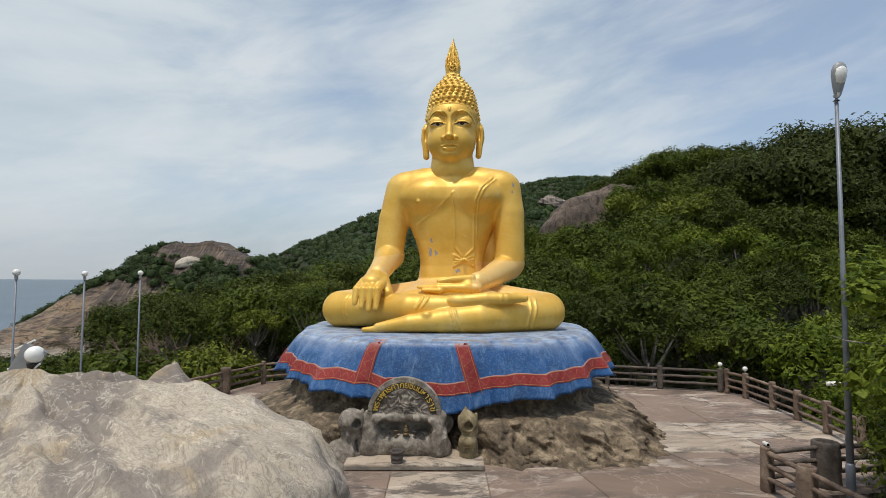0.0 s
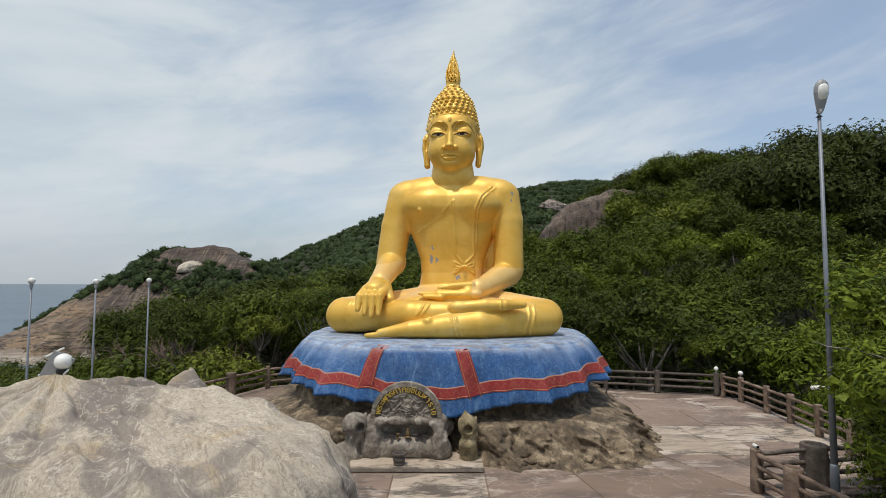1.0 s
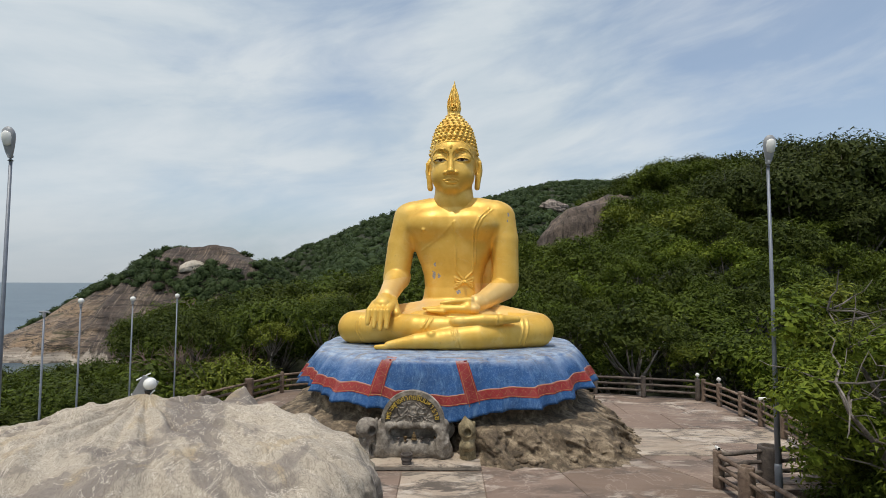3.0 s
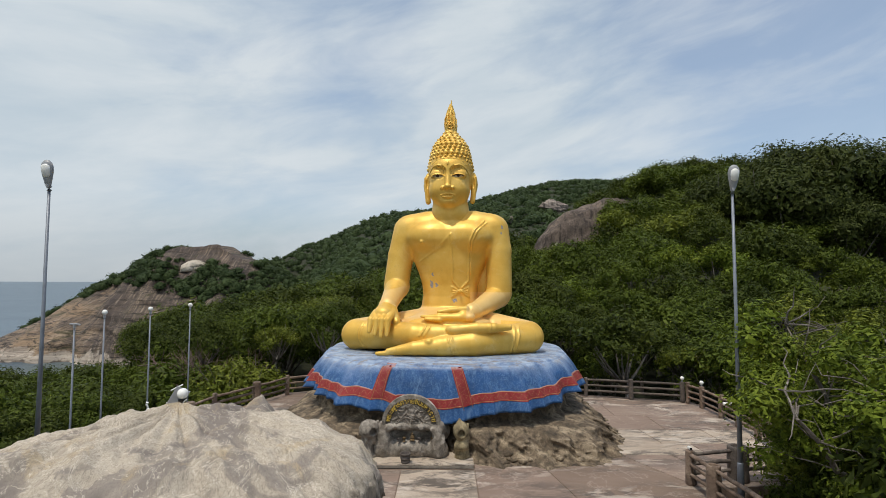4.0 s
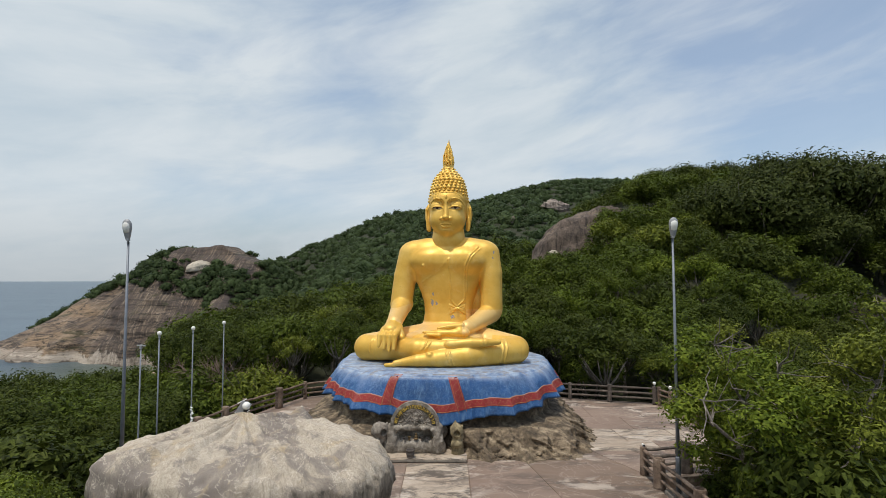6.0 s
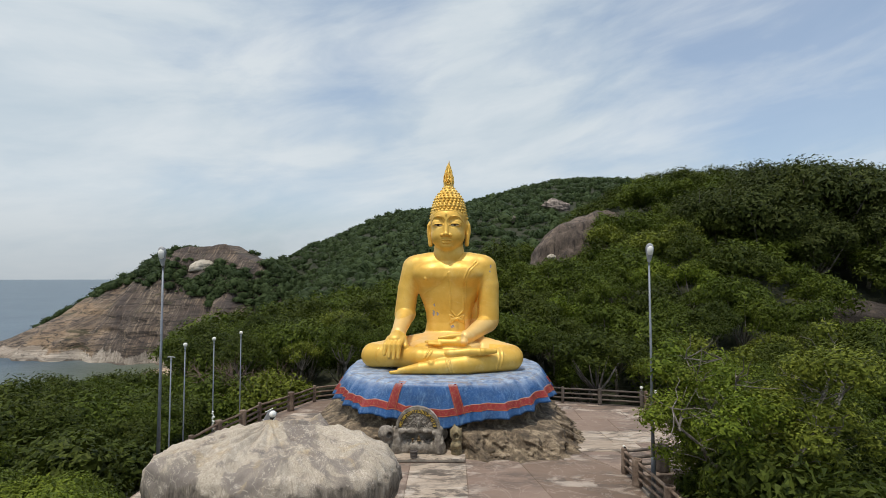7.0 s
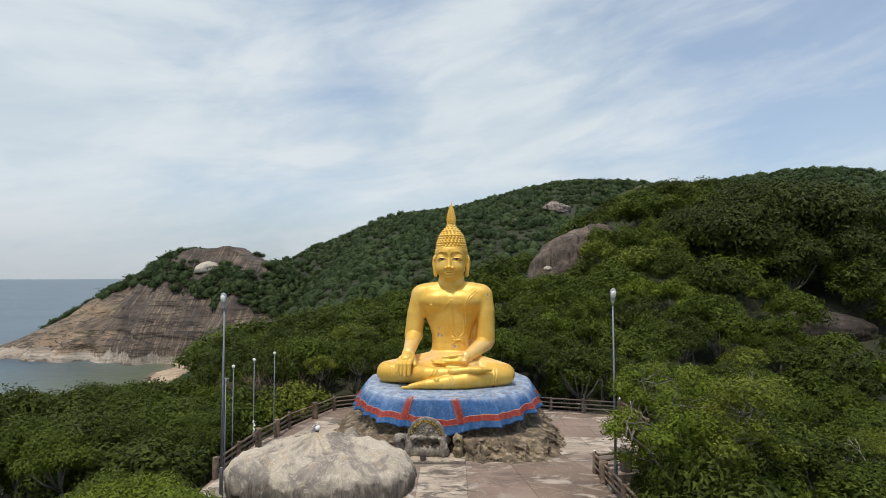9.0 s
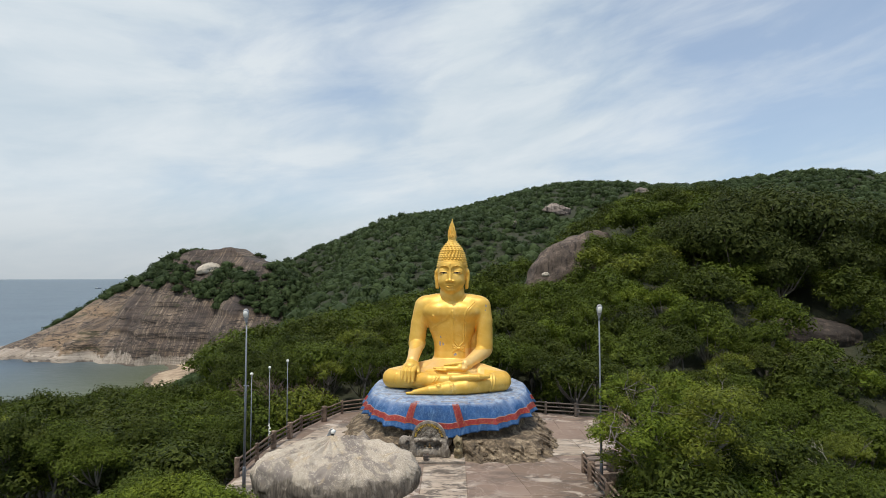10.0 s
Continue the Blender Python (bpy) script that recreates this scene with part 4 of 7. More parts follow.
# ---- terrace ----
CONCRETE = mat_rock("terrace_edge", (0.14, 0.12, 0.1), (0.25, 0.22, 0.18), (0.35, 0.31, 0.26), scale=1.2)


def mat_slab(name, a, b, c, worn=0.5):
    """Old tinted concrete: an even ground, broad streaks of dark mould, pale dried edges."""
    s = Shader(name, 0.82)
    p = s.pos()
    info = s.add("ShaderNodeObjectInfo").outputs["Random"]
    big = s.noise(p, 0.35, 4, 0.5, 0.4)
    col = s.ramp(big, (0.3, a), (0.5, b), (0.7, c))
    col = s.mix(s.ramp(info, (0.0, 0.0), (1.0, 0.4)), col, a)
    patch = s.ramp(s.noise(s.pos(0.5, 0.9, 1.0), 0.42, 3, 0.5), (0.62 - 0.3 * worn, 0.0), (0.8 - 0.3 * worn, 1.0))
    mould = s.noise(s.pos(0.7, 1.7, 1.0, turn=0.12), 1.1, 10, 0.74, 0.9)
    col = s.mix(s.math("MULTIPLY", patch, s.ramp(mould, (0.47, 0.0), (0.55, 0.85))), col, (0.06, 0.05, 0.042))
    dry = s.noise(s.pos(0.7, 1.5, 1.0, turn=-0.1), 0.9, 8, 0.68, 0.6)
    col = s.mix(s.math("MULTIPLY", patch, s.ramp(dry, (0.52, 0.0), (0.6, 0.75))), col, (0.56, 0.49, 0.41))
    tide = s.noise(p, 0.5, 5, 0.6, 1.0)
    col = s.mix(s.ramp(tide, (0.488, 0.0), (0.5, 0.28), (0.512, 0.0)), col, (0.5, 0.42, 0.34))
    fine = s.noise(p, 22, 4, 0.7)
    col = s.mix(s.ramp(fine, (0.5, 0.0), (0.75, 0.3)), col, tuple(v * 0.5 for v in a))
    s.color(col)
    s.rough(s.ramp(mould, (0.4, 0.85), (0.7, 0.6)))
    s.bump(fine, 0.3, 0.01)
    return s.m


SLAB_PINK = mat_slab("pinkish_concrete", (0.2, 0.142, 0.108), (0.255, 0.185, 0.142), (0.305, 0.23, 0.18), 0.75)
SLAB_SAND = mat_slab("sandy_concrete", (0.33, 0.26, 0.195), (0.42, 0.345, 0.265), (0.48, 0.41, 0.33), 1.05)
SLAB_BROWN = mat_slab("brown_concrete", (0.16, 0.112, 0.08), (0.2, 0.142, 0.105), (0.245, 0.178, 0.135), 0.6)


def slab(pts, material, parent, top=0.0, gap=0.012):
    """A floor slab with a bevelled rim, from its corners in plan."""
    c = sum((Vector(p) for p in pts), Vector((0, 0))) / len(pts)
    pts = [Vector(p) + (c - Vector(p)).normalized() * gap for p in pts]
    bm = bmesh.new()
    lo = [bm.verts.new((p.x, p.y, top - 0.08)) for p in pts]
    hi = [bm.verts.new((p.x, p.y, top - 0.012)) for p in pts]
    up = [bm.verts.new((*(p + (c - p).normalized() * 0.012), top)) for p in pts]
    n = len(pts)
    for a, b in ((lo, hi), (hi, up)):
        for k in range(n):
            bm.faces.new((a[k], a[(k + 1) % n], b[(k + 1) % n], b[k]))
    bm.faces.new(up)
    return part("slab", bm, material, parent)


def build_terrace():
    outline = [(-7.3, -6), (-7.3, 6.6), (-11.0, 8.6), (-11.15, 15.6), (-10.6, 18.2), (-9.35, 22.1), (-8.35, 24.6), (-5.6, 26.1), (-2.0, 26.9), (2.6, 26.5), (7.6, 24.5), (12.2, 23.2), (12.65, 21.8), (12.55, 16.6), (11.2, 12.4), (7.75, 12.0), (7.95, 6.0), (7.9, -6)]
    bm = bmesh.new()
    top = [bm.verts.new((x, y, -0.02)) for x, y in outline]
    bot = [bm.verts.new((x * 1.02, y + (0.2 if y > 15 else -0.1), -2.6)) for x, y in outline]
    n = len(outline)
    for k in range(n):
        bm.faces.new((bot[k], bot[(k + 1) % n], top[(k + 1) % n], top[k]))
    f = bm.faces.new(top)
    bmesh.ops.triangulate(bm, faces=[f])
    bmesh.ops.recalc_face_normals(bm, faces=bm.faces)
    ter = mesh_ob("terrace_floor", bm, SLAB_BROWN)
    tagged(ter, "hilltop terrace of stained pinkish concrete slabs", "floor", kind="structure")
    # front field: path in the middle, slabs to each side
    for y0, y1 in ((-6, -2.2), (-2.2, 1.6), (1.6, 5.4), (5.4, 9.3), (9.3, 13.35)):
        slab([(-1.24, y0), (1.06, y0), (1.06, y1), (-1.24, y1)], SLAB_SAND, ter, 0.004)
        slab([(-2.6, y0), (-1.26, y0), (-1.26, y1), (-2.6, y1)], SLAB_PINK, ter)
        for x0, x1 in ((-5.0, -2.62), (-7.25, -5.02)):
            slab([(x0, y0), (x1, y0), (x1, y1), (x0, y1)], SLAB_PINK, ter)
    slab([(1.08, 9.3), (4.15, 9.3), (3.2, 14.2), (1.08, 13.9)], SLAB_PINK, ter)
    slab([(4.17, 9.3), (7.6, 9.3), (7.25, 12.5), (6.2, 14.85), (3.22, 14.2)], SLAB_BROWN, ter)
    for y0, y1 in ((-6, -2.2), (-2.2, 1.6), (1.6, 5.4), (5.4, 9.28)):
        slab([(1.08, y0), (4.15, y0), (4.15, y1), (1.08, y1)], SLAB_PINK, ter)
        slab([(4.17, y0), (7.7, y0), (7.65, y1), (4.17, y1)], SLAB_BROWN, ter)
    # field beyond the kerb line, at the side and behind
    rows = [(12.55, 14.9, 7.3, 6.2), (14.92, 16.2, 6.18, 6.0), (16.22, 18.0, 5.9, 5.6), (18.02, 20.2, 5.3, 5.3), (20.22, 22.4, 5.2, 5.2), (22.42, 24.3, 5.2, 5.2)]
    for i, (y0, y1, xa, xb) in enumerate(rows):
        right = 11.3 + 0.33 * min(4, max(0, y0 - 12.5)) if y0 < 16 else (12.5 if y0 < 21 else (12.3 if y0 < 22.4 else 8.2))
        cuts = [0.0, 0.52, 1.0] if i % 2 else [0.0, 0.34, 0.7, 1.0]
        for a, b in zip(cuts, cuts[1:]):
            q = lambda t, x: x + t * (right - x)
            slab([(q(a, xa) + 0.01, y0), (q(b, xa) - 0.01, y0), (q(b, xb) - 0.01, y1), (q(a, xb) + 0.01, y1)], SLAB_SAND if (i == 1 and a == 0) or i == 2 else SLAB_PINK, ter)
    for y0, y1, x0 in ((9.32, 13.4, -11.0), (13.42, 17.4, -10.6), (17.42, 21.4, -9.5)):
        slab([(x0, y0), (-5.0, y0), (-5.4, y1), (x0 + (0.9 if y1 > 17.5 else 0.3), y1)], SLAB_SAND, ter)
        if y0 < 13:
            slab([(-4.98, y0), (-2.62, y0), (-2.62, y1), (-5.38, y1)], SLAB_PINK, ter)
    # low step before the shrine
    st = thing("shrine_step", (-0.7, 14.1, 0), "low sandy concrete step with a darker front edge", "step")
    bm = bmesh.new()
    box(bm, (-1.76, -0.64, 0.0), (1.76, 0.75, 0.12), 0.015)
    part("tread", bm, SLAB_SAND, st)
    bm = bmesh.new()
    box(bm, (-1.74, -0.652, 0.01), (1.74, -0.642, 0.085))
    part("riser", bm, CONCRETE, st)


build_terrace()

LOG = mat_rock("log_concrete", (0.09, 0.062, 0.045), (0.19, 0.135, 0.098), (0.29, 0.22, 0.165), scale=2.5, bump=0.7)
LOG_DARK = mat_rock("dark_log_concrete", (0.055, 0.045, 0.04), (0.11, 0.09, 0.075), (0.18, 0.15, 0.125), scale=2.5, bump=0.7)


def fence(posts, material, label, rails=(0.3, 0.58, 0.86), hollow=()):
    """A run of log-shaped concrete rails. posts: x, y, radius, height."""
    f = thing("log_fence", (posts[0][0], posts[0][1], 0), label, "fence", "log fences")
    o = Vector((posts[0][0], posts[0][1], 0))
    rnd = random.Random(int(abs(posts[0][0]) * 100))
    for k, (x, y, r, h) in enumerate(posts):
        bm = bmesh.new()
        prof = [(r * 1.05, -0.1), (r * 1.03, 0.1), (r * 0.97, h * 0.35), (r * 1.02, h * 0.6), (r * 0.96, h * 0.9), (r * 0.98, h - 0.02), (r * 0.9, h)]
        if k in hollow:
            prof += [(r * 0.68, h + 0.005), (r * 0.62, h - 0.03), (r * 0.6, h - 0.16), (0.01, h - 0.17)]
        else:
            prof += [(r * 0.5, h + 0.012), (0.01, h + 0.014)]
        lathe(bm, prof, 14, (x - o.x, y - o.y, 0))
        for v in bm.verts:
            v.co += Vector((noise.noise(v.co * 4 + o), noise.noise(v.co * 4 - o), 0)) * 0.018
        part("post", bm, material, f, smooth=True)
    for (x0, y0, r0, h0), (x1, y1, r1, h1) in zip(posts, posts[1:]):
        for z in rails:
            a, b = Vector((x0, y0, z)) - o, Vector((x1, y1, z)) - o
            n = 7
            bm = bmesh.new()
            pts = [a.lerp(b, i / n) + Vector((0, 0, rnd.uniform(-0.012, 0.012))) for i in range(n + 1)]
            tube(bm, pts, [0.058 + rnd.uniform(-0.006, 0.006) for _ in pts], 8)
            part("rail", bm, material, f, smooth=True)
    return f


fence([(-10.95, 11.4, 0.14, 1.0), (-10.8, 13.8, 0.11, 1.0), (-10.62, 16.1, 0.17, 1.02), (-10.2, 18.0, 0.17, 1.02), (-9.97, 19.75, 0.1, 1.0), (-8.95, 22.05, 0.2, 1.06), (-8.1, 24.2, 0.1, 1.0), (-5.5, 25.7, 0.11, 1.0), (-2.2, 26.4, 0.11, 1.0)], LOG, "brown log-shaped concrete fence along the seaward side of the terrace")
fence([(2.4, 26.0, 0.11, 0.96), (5.0, 25.2, 0.11, 0.96), (7.45, 24.1, 0.1, 0.96), (9.6, 23.55, 0.12, 0.98), (11.92, 22.9, 0.12, 0.98)], LOG_DARK, "dark weathered log fence across the back of the terrace")
fence([(12.1, 22.7, 0.1, 1.0), (12.28, 21.65, 0.11, 1.0), (12.28, 19.9, 0.12, 1.0), (12.2, 18.4, 0.12, 1.0), (12.05, 16.8, 0.12, 1.0), (11.7, 15.0, 0.12, 1.0)], LOG, "brown log-shaped concrete fence along the wooded side of the terrace")
fence([(7.38, 12.3, 0.12, 0.98), (7.45, 11.05, 0.19, 0.98), (7.62, 8.5, 0.19, 0.98), (7.7, 6.0, 0.19, 0.98)], LOG, "log fence with thick hollow posts above the steps", hollow=(1, 2, 3))
fence([(7.52, 12.32, 0.06, 0.92), (9.0, 12.65, 0.3, 1.0), (10.8, 12.95, 0.14, 0.96)], LOG_DARK, "short dark log fence with one thick stump post", hollow=(1,))

WHITE = mat_plain("white_globe", (0.78, 0.78, 0.74), 0.35, var=0.06, bump=0)
STEEL = mat_plain("galvanised_steel", (0.19, 0.21, 0.24), 0.5, 0.3, var=0.2, scale=3, bump=0.05)
GREY = mat_plain("grey_housing", (0.3, 0.31, 0.32), 0.5, 0.1, var=0.1)
BLACK = mat_plain("black_lens", (0.01, 0.01, 0.012), 0.2, bump=0)


def globe(bm, at, r):
    bmesh.ops.create_uvsphere(bm, u_segments=20, v_segments=12, radius=r, matrix=Matrix.Translation(at))
    return bm


def post_light(x, y, z):
    g = thing("post_light", (x, y, z), "small white globe light on a fence post", "lamp", "fence lights")
    bm = bmesh.new()
    tube(bm, [(0, 0, -0.02), (0, 0, 0.1)], [0.035, 0.03], 10)
    part("collar", bm, GREY, g)
    part("globe", globe(bmesh.new(), (0, 0, 0.17), 0.095), WHITE, g, smooth=True)


post_light(11.92, 22.9, 0.99)
post_light(12.28, 21.65, 1.01)


def flagpole(x, y, h, ball=True, rope=False):
    f = thing("flagpole", (x, y, -1.2), "slim grey steel pole with a white globe on top" if ball else "slim grey steel pole with a bare bracket on top", "pole", "poles along the fence")
    bm = bmesh.new()
    tube(bm, [(0, 0, 0), (0, 0, h * 0.5), (0, 0, h + 1.1)], [0.034, 0.029, 0.024], 10)
    part("shaft", bm, STEEL, f, smooth=True)
    bm = bmesh.new()
    tube(bm, [(0, 0, h + 1.0), (0, 0, h + 1.12)], 0.042, 10)
    part("collar", bm, GREY, f)
    if ball:
        part("globe", globe(bmesh.new(), (0, 0, h + 1.19), 0.088), WHITE, f, smooth=True)
    else:
        bm = bmesh.new()
        tube(bm, [(-0.14, 0, h + 1.12), (0.02, 0, h + 1.13), (0.16, 0, h + 1.1)], 0.025, 8)
        part("bracket", bm, GREY, f)
    if rope:
        bm = bmesh.new()
        pts = [(0.05 + 0.05 * math.sin(k * 1.7), -0.06, 1.75 + 0.08 * k) for k in range(12)]
        tube(bm, pts, [0.025 + 0.02 * (k % 3) for k in range(12)], 6)
        part("rope", bm, WHITE, f, "knotted pale rope")


flagpole(-10.54, 18.43, 4.93)
flagpole(-10.94, 16.16, 4.88, rope=True)
flagpole(-11.2, 13.9, 4.89)
flagpole(-10.66, 11.72, 4.75, ball=False)


def bullet_camera(name, at, turn, arm):
    c = thing(name, at, "small white security camera", "camera", turn=turn)
    c.scale = (0.7, 0.7, 0.7)
    bm = bmesh.new()
    lathe(bm, ((0.02, 0), (0.055, 0.01), (0.06, 0.05), (0.06, 0.2), (0.065, 0.21), (0.065, 0.24)), 16)
    bm.transform(pose(0, 0.1, 0.07, 90, 0, 0))
    part("housing", bm, WHITE, c, smooth=True)
    bm = bmesh.new()
    lathe(bm, ((0.01, 0), (0.05, 0.001), (0.05, 0.006), (0.01, 0.008)), 16)
    bm.transform(pose(0, -0.145, 0.07, 90, 0, 0))
    part("lens", bm, BLACK, c)
    bm = bmesh.new()
    tube(bm, arm, 0.02, 8)
    part("mount", bm, WHITE, c)


bullet_camera("security_camera", (7.38, 12.3, 1.0), 0, [(0, 0, -0.02), (0, 0, 0.06)])
bullet_camera("security_camera", (7.42, 10.25, 2.75), 90, [(0, -0.2, 0.1), (0, -0.28, 0.1), (0, 0.02, 0.07)])


def street_lamp(x, y, h):
    l = thing("street_lamp", (x, y, 0), "tall grey steel lamp post with a drop-shaped head", "lamp", "street lamps")
    bm = bmesh.new()
    box(bm, (-0.34, -0.3, -0.1), (0.34, 0.3, 0.14), 0.03)
    part("block", bm, CONCRETE, l)
    bm = bmesh.new()
    tube(bm, [(0, 0, 0.12), (0, 0, 1.25), (0, 0, 1.3)], [0.085, 0.08, 0.07], 14)
    part("sleeve", bm, STEEL, l, smooth=True)
    bm = bmesh.new()
    tube(bm, [(0, 0, 1.2), (0, 0, h * 0.5), (0, 0, h - 0.55)], [0.066, 0.045, 0.034], 14)
    part("pole", bm, STEEL, l, smooth=True)
    bm = bmesh.new()
    tube(bm, [(0, 0, h - 0.58), (0, 0, h - 0.5), (0, -0.06, h - 0.42)], [0.065, 0.062, 0.05], 12)
    part("neck", bm, GREY, l, smooth=True)
    bm = bmesh.new()
    lathe(bm, ((0.05, 0), (0.075, 0.06), (0.11, 0.2), (0.145, 0.38), (0.15, 0.5), (0.12, 0.6), (0.06, 0.66), (0.01, 0.675)), 18)
    bm.transform(pose(0, -0.03, h - 0.5, 8, 0, 0) @ Matrix.Diagonal((1, 0.62, 1, 1)))
    head = part("lamp_head", bm, GREY, l, smooth=True)
    bm = bmesh.new()
    lathe(bm, ((0.02, 0), (0.09, 0.05), (0.118, 0.2), (0.11, 0.3), (0.05, 0.36), (0.01, 0.365)), 18)
    bm.transform(pose(0, -0.03, h - 0.5, 8, 0, 0) @ Matrix.Translation((0, -0.045, 0.22)) @ Matrix.Diagonal((1, 0.6, 1, 1)))
    part("lens", bm, WHITE, head, "milky lamp cover", smooth=True)


street_lamp(7.78, 10.3, 8.9)
street_lamp(-9.75, 9.3, 8.76)


# ---- pavilion with a roof of moulded rock ----
def mat_roof(px, py):
    """Cream cement raked into strokes that run down from the peak, worn off to grey in patches."""
    s = Shader("moulded_rock", 0.9)
    p = s.pos()
    sep = s.add("ShaderNodeSeparateXYZ")
    s.link(s.add("ShaderNodeNewGeometry").outputs["Position"], sep.inputs[0])
    dx, dy = s.math("SUBTRACT", sep.outputs[0], px), s.math("SUBTRACT", sep.outputs[1], py)
    ang = s.math("ARCTAN2", dy, dx)
    far = s.math("SQRT", s.math("ADD", s.math("MULTIPLY", dx, dx), s.math("MULTIPLY", dy, dy)), 0.0)
    swirl = s.math("MULTIPLY", s.noise(p, 0.9, 3, 0.5), 1.6)
    polar = s.add("ShaderNodeCombineXYZ")
    s.link(s.math("ADD", s.math("MULTIPLY", ang, 9.0), swirl), polar.inputs[0])
    s.link(s.math("ADD", far, s.math("MULTIPLY", sep.outputs[2], 0.6)), polar.inputs[1])
    strokes = s.noise(polar.outputs[0], 9.0, 8, 0.72, 1.6)
    cream = s.noise(p, 0.6, 6, 0.55, 1.0)
    col = s.ramp(cream, (0.4, (0.22, 0.19, 0.165)), (0.475, (0.3, 0.26, 0.215)), (0.5, (0.43, 0.372, 0.293)), (0.64, (0.5, 0.438, 0.348)))
    ochre = s.noise(p, 1.2, 6, 0.65, 0.9)
    col = s.mix(s.ramp(ochre, (0.56, 0.0), (0.64, 0.55)), col, (0.44, 0.34, 0.2))
    col = s.mix(s.ramp(strokes, (0.38, 0.6), (0.49, 0.0)), col, (0.2, 0.165, 0.13))
    col = s.mix(s.ramp(strokes, (0.6, 0.0), (0.68, 0.3)), col, (0.62, 0.55, 0.44))
    curl = s.noise(p, 5.0, 5, 0.6, 2.6)
    col = s.mix(s.ramp(curl, (0.47, 0.0), (0.5, 0.6), (0.53, 0.0)), col, (0.16, 0.135, 0.11))
    scar = s.noise(p, 1.5, 7, 0.65, 1.8)
    col = s.mix(s.ramp(scar, (0.488, 0.0), (0.5, 0.8), (0.512, 0.0)), col, (0.68, 0.61, 0.5))
    fine = s.noise(p, 30, 4, 0.7)
    col = s.mix(s.ramp(fine, (0.52, 0.0), (0.75, 0.4)), col, (0.16, 0.135, 0.105))
    # the rim takes darker grey-brown tones lower down, with an uneven upper edge
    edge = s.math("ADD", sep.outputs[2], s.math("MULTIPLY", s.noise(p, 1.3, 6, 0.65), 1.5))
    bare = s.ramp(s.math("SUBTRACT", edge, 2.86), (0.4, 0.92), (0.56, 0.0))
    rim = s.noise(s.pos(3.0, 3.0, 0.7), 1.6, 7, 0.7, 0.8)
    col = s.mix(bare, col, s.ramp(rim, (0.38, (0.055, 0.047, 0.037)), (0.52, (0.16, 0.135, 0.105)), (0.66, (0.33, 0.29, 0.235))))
    s.color(col)
    n1 = s.bump(strokes, 0.5, 0.03)
    n2 = s.bump(cream, 0.4, 0.06, n1)
    s.bump(fine, 0.5, 0.015, n2)
    return s.m


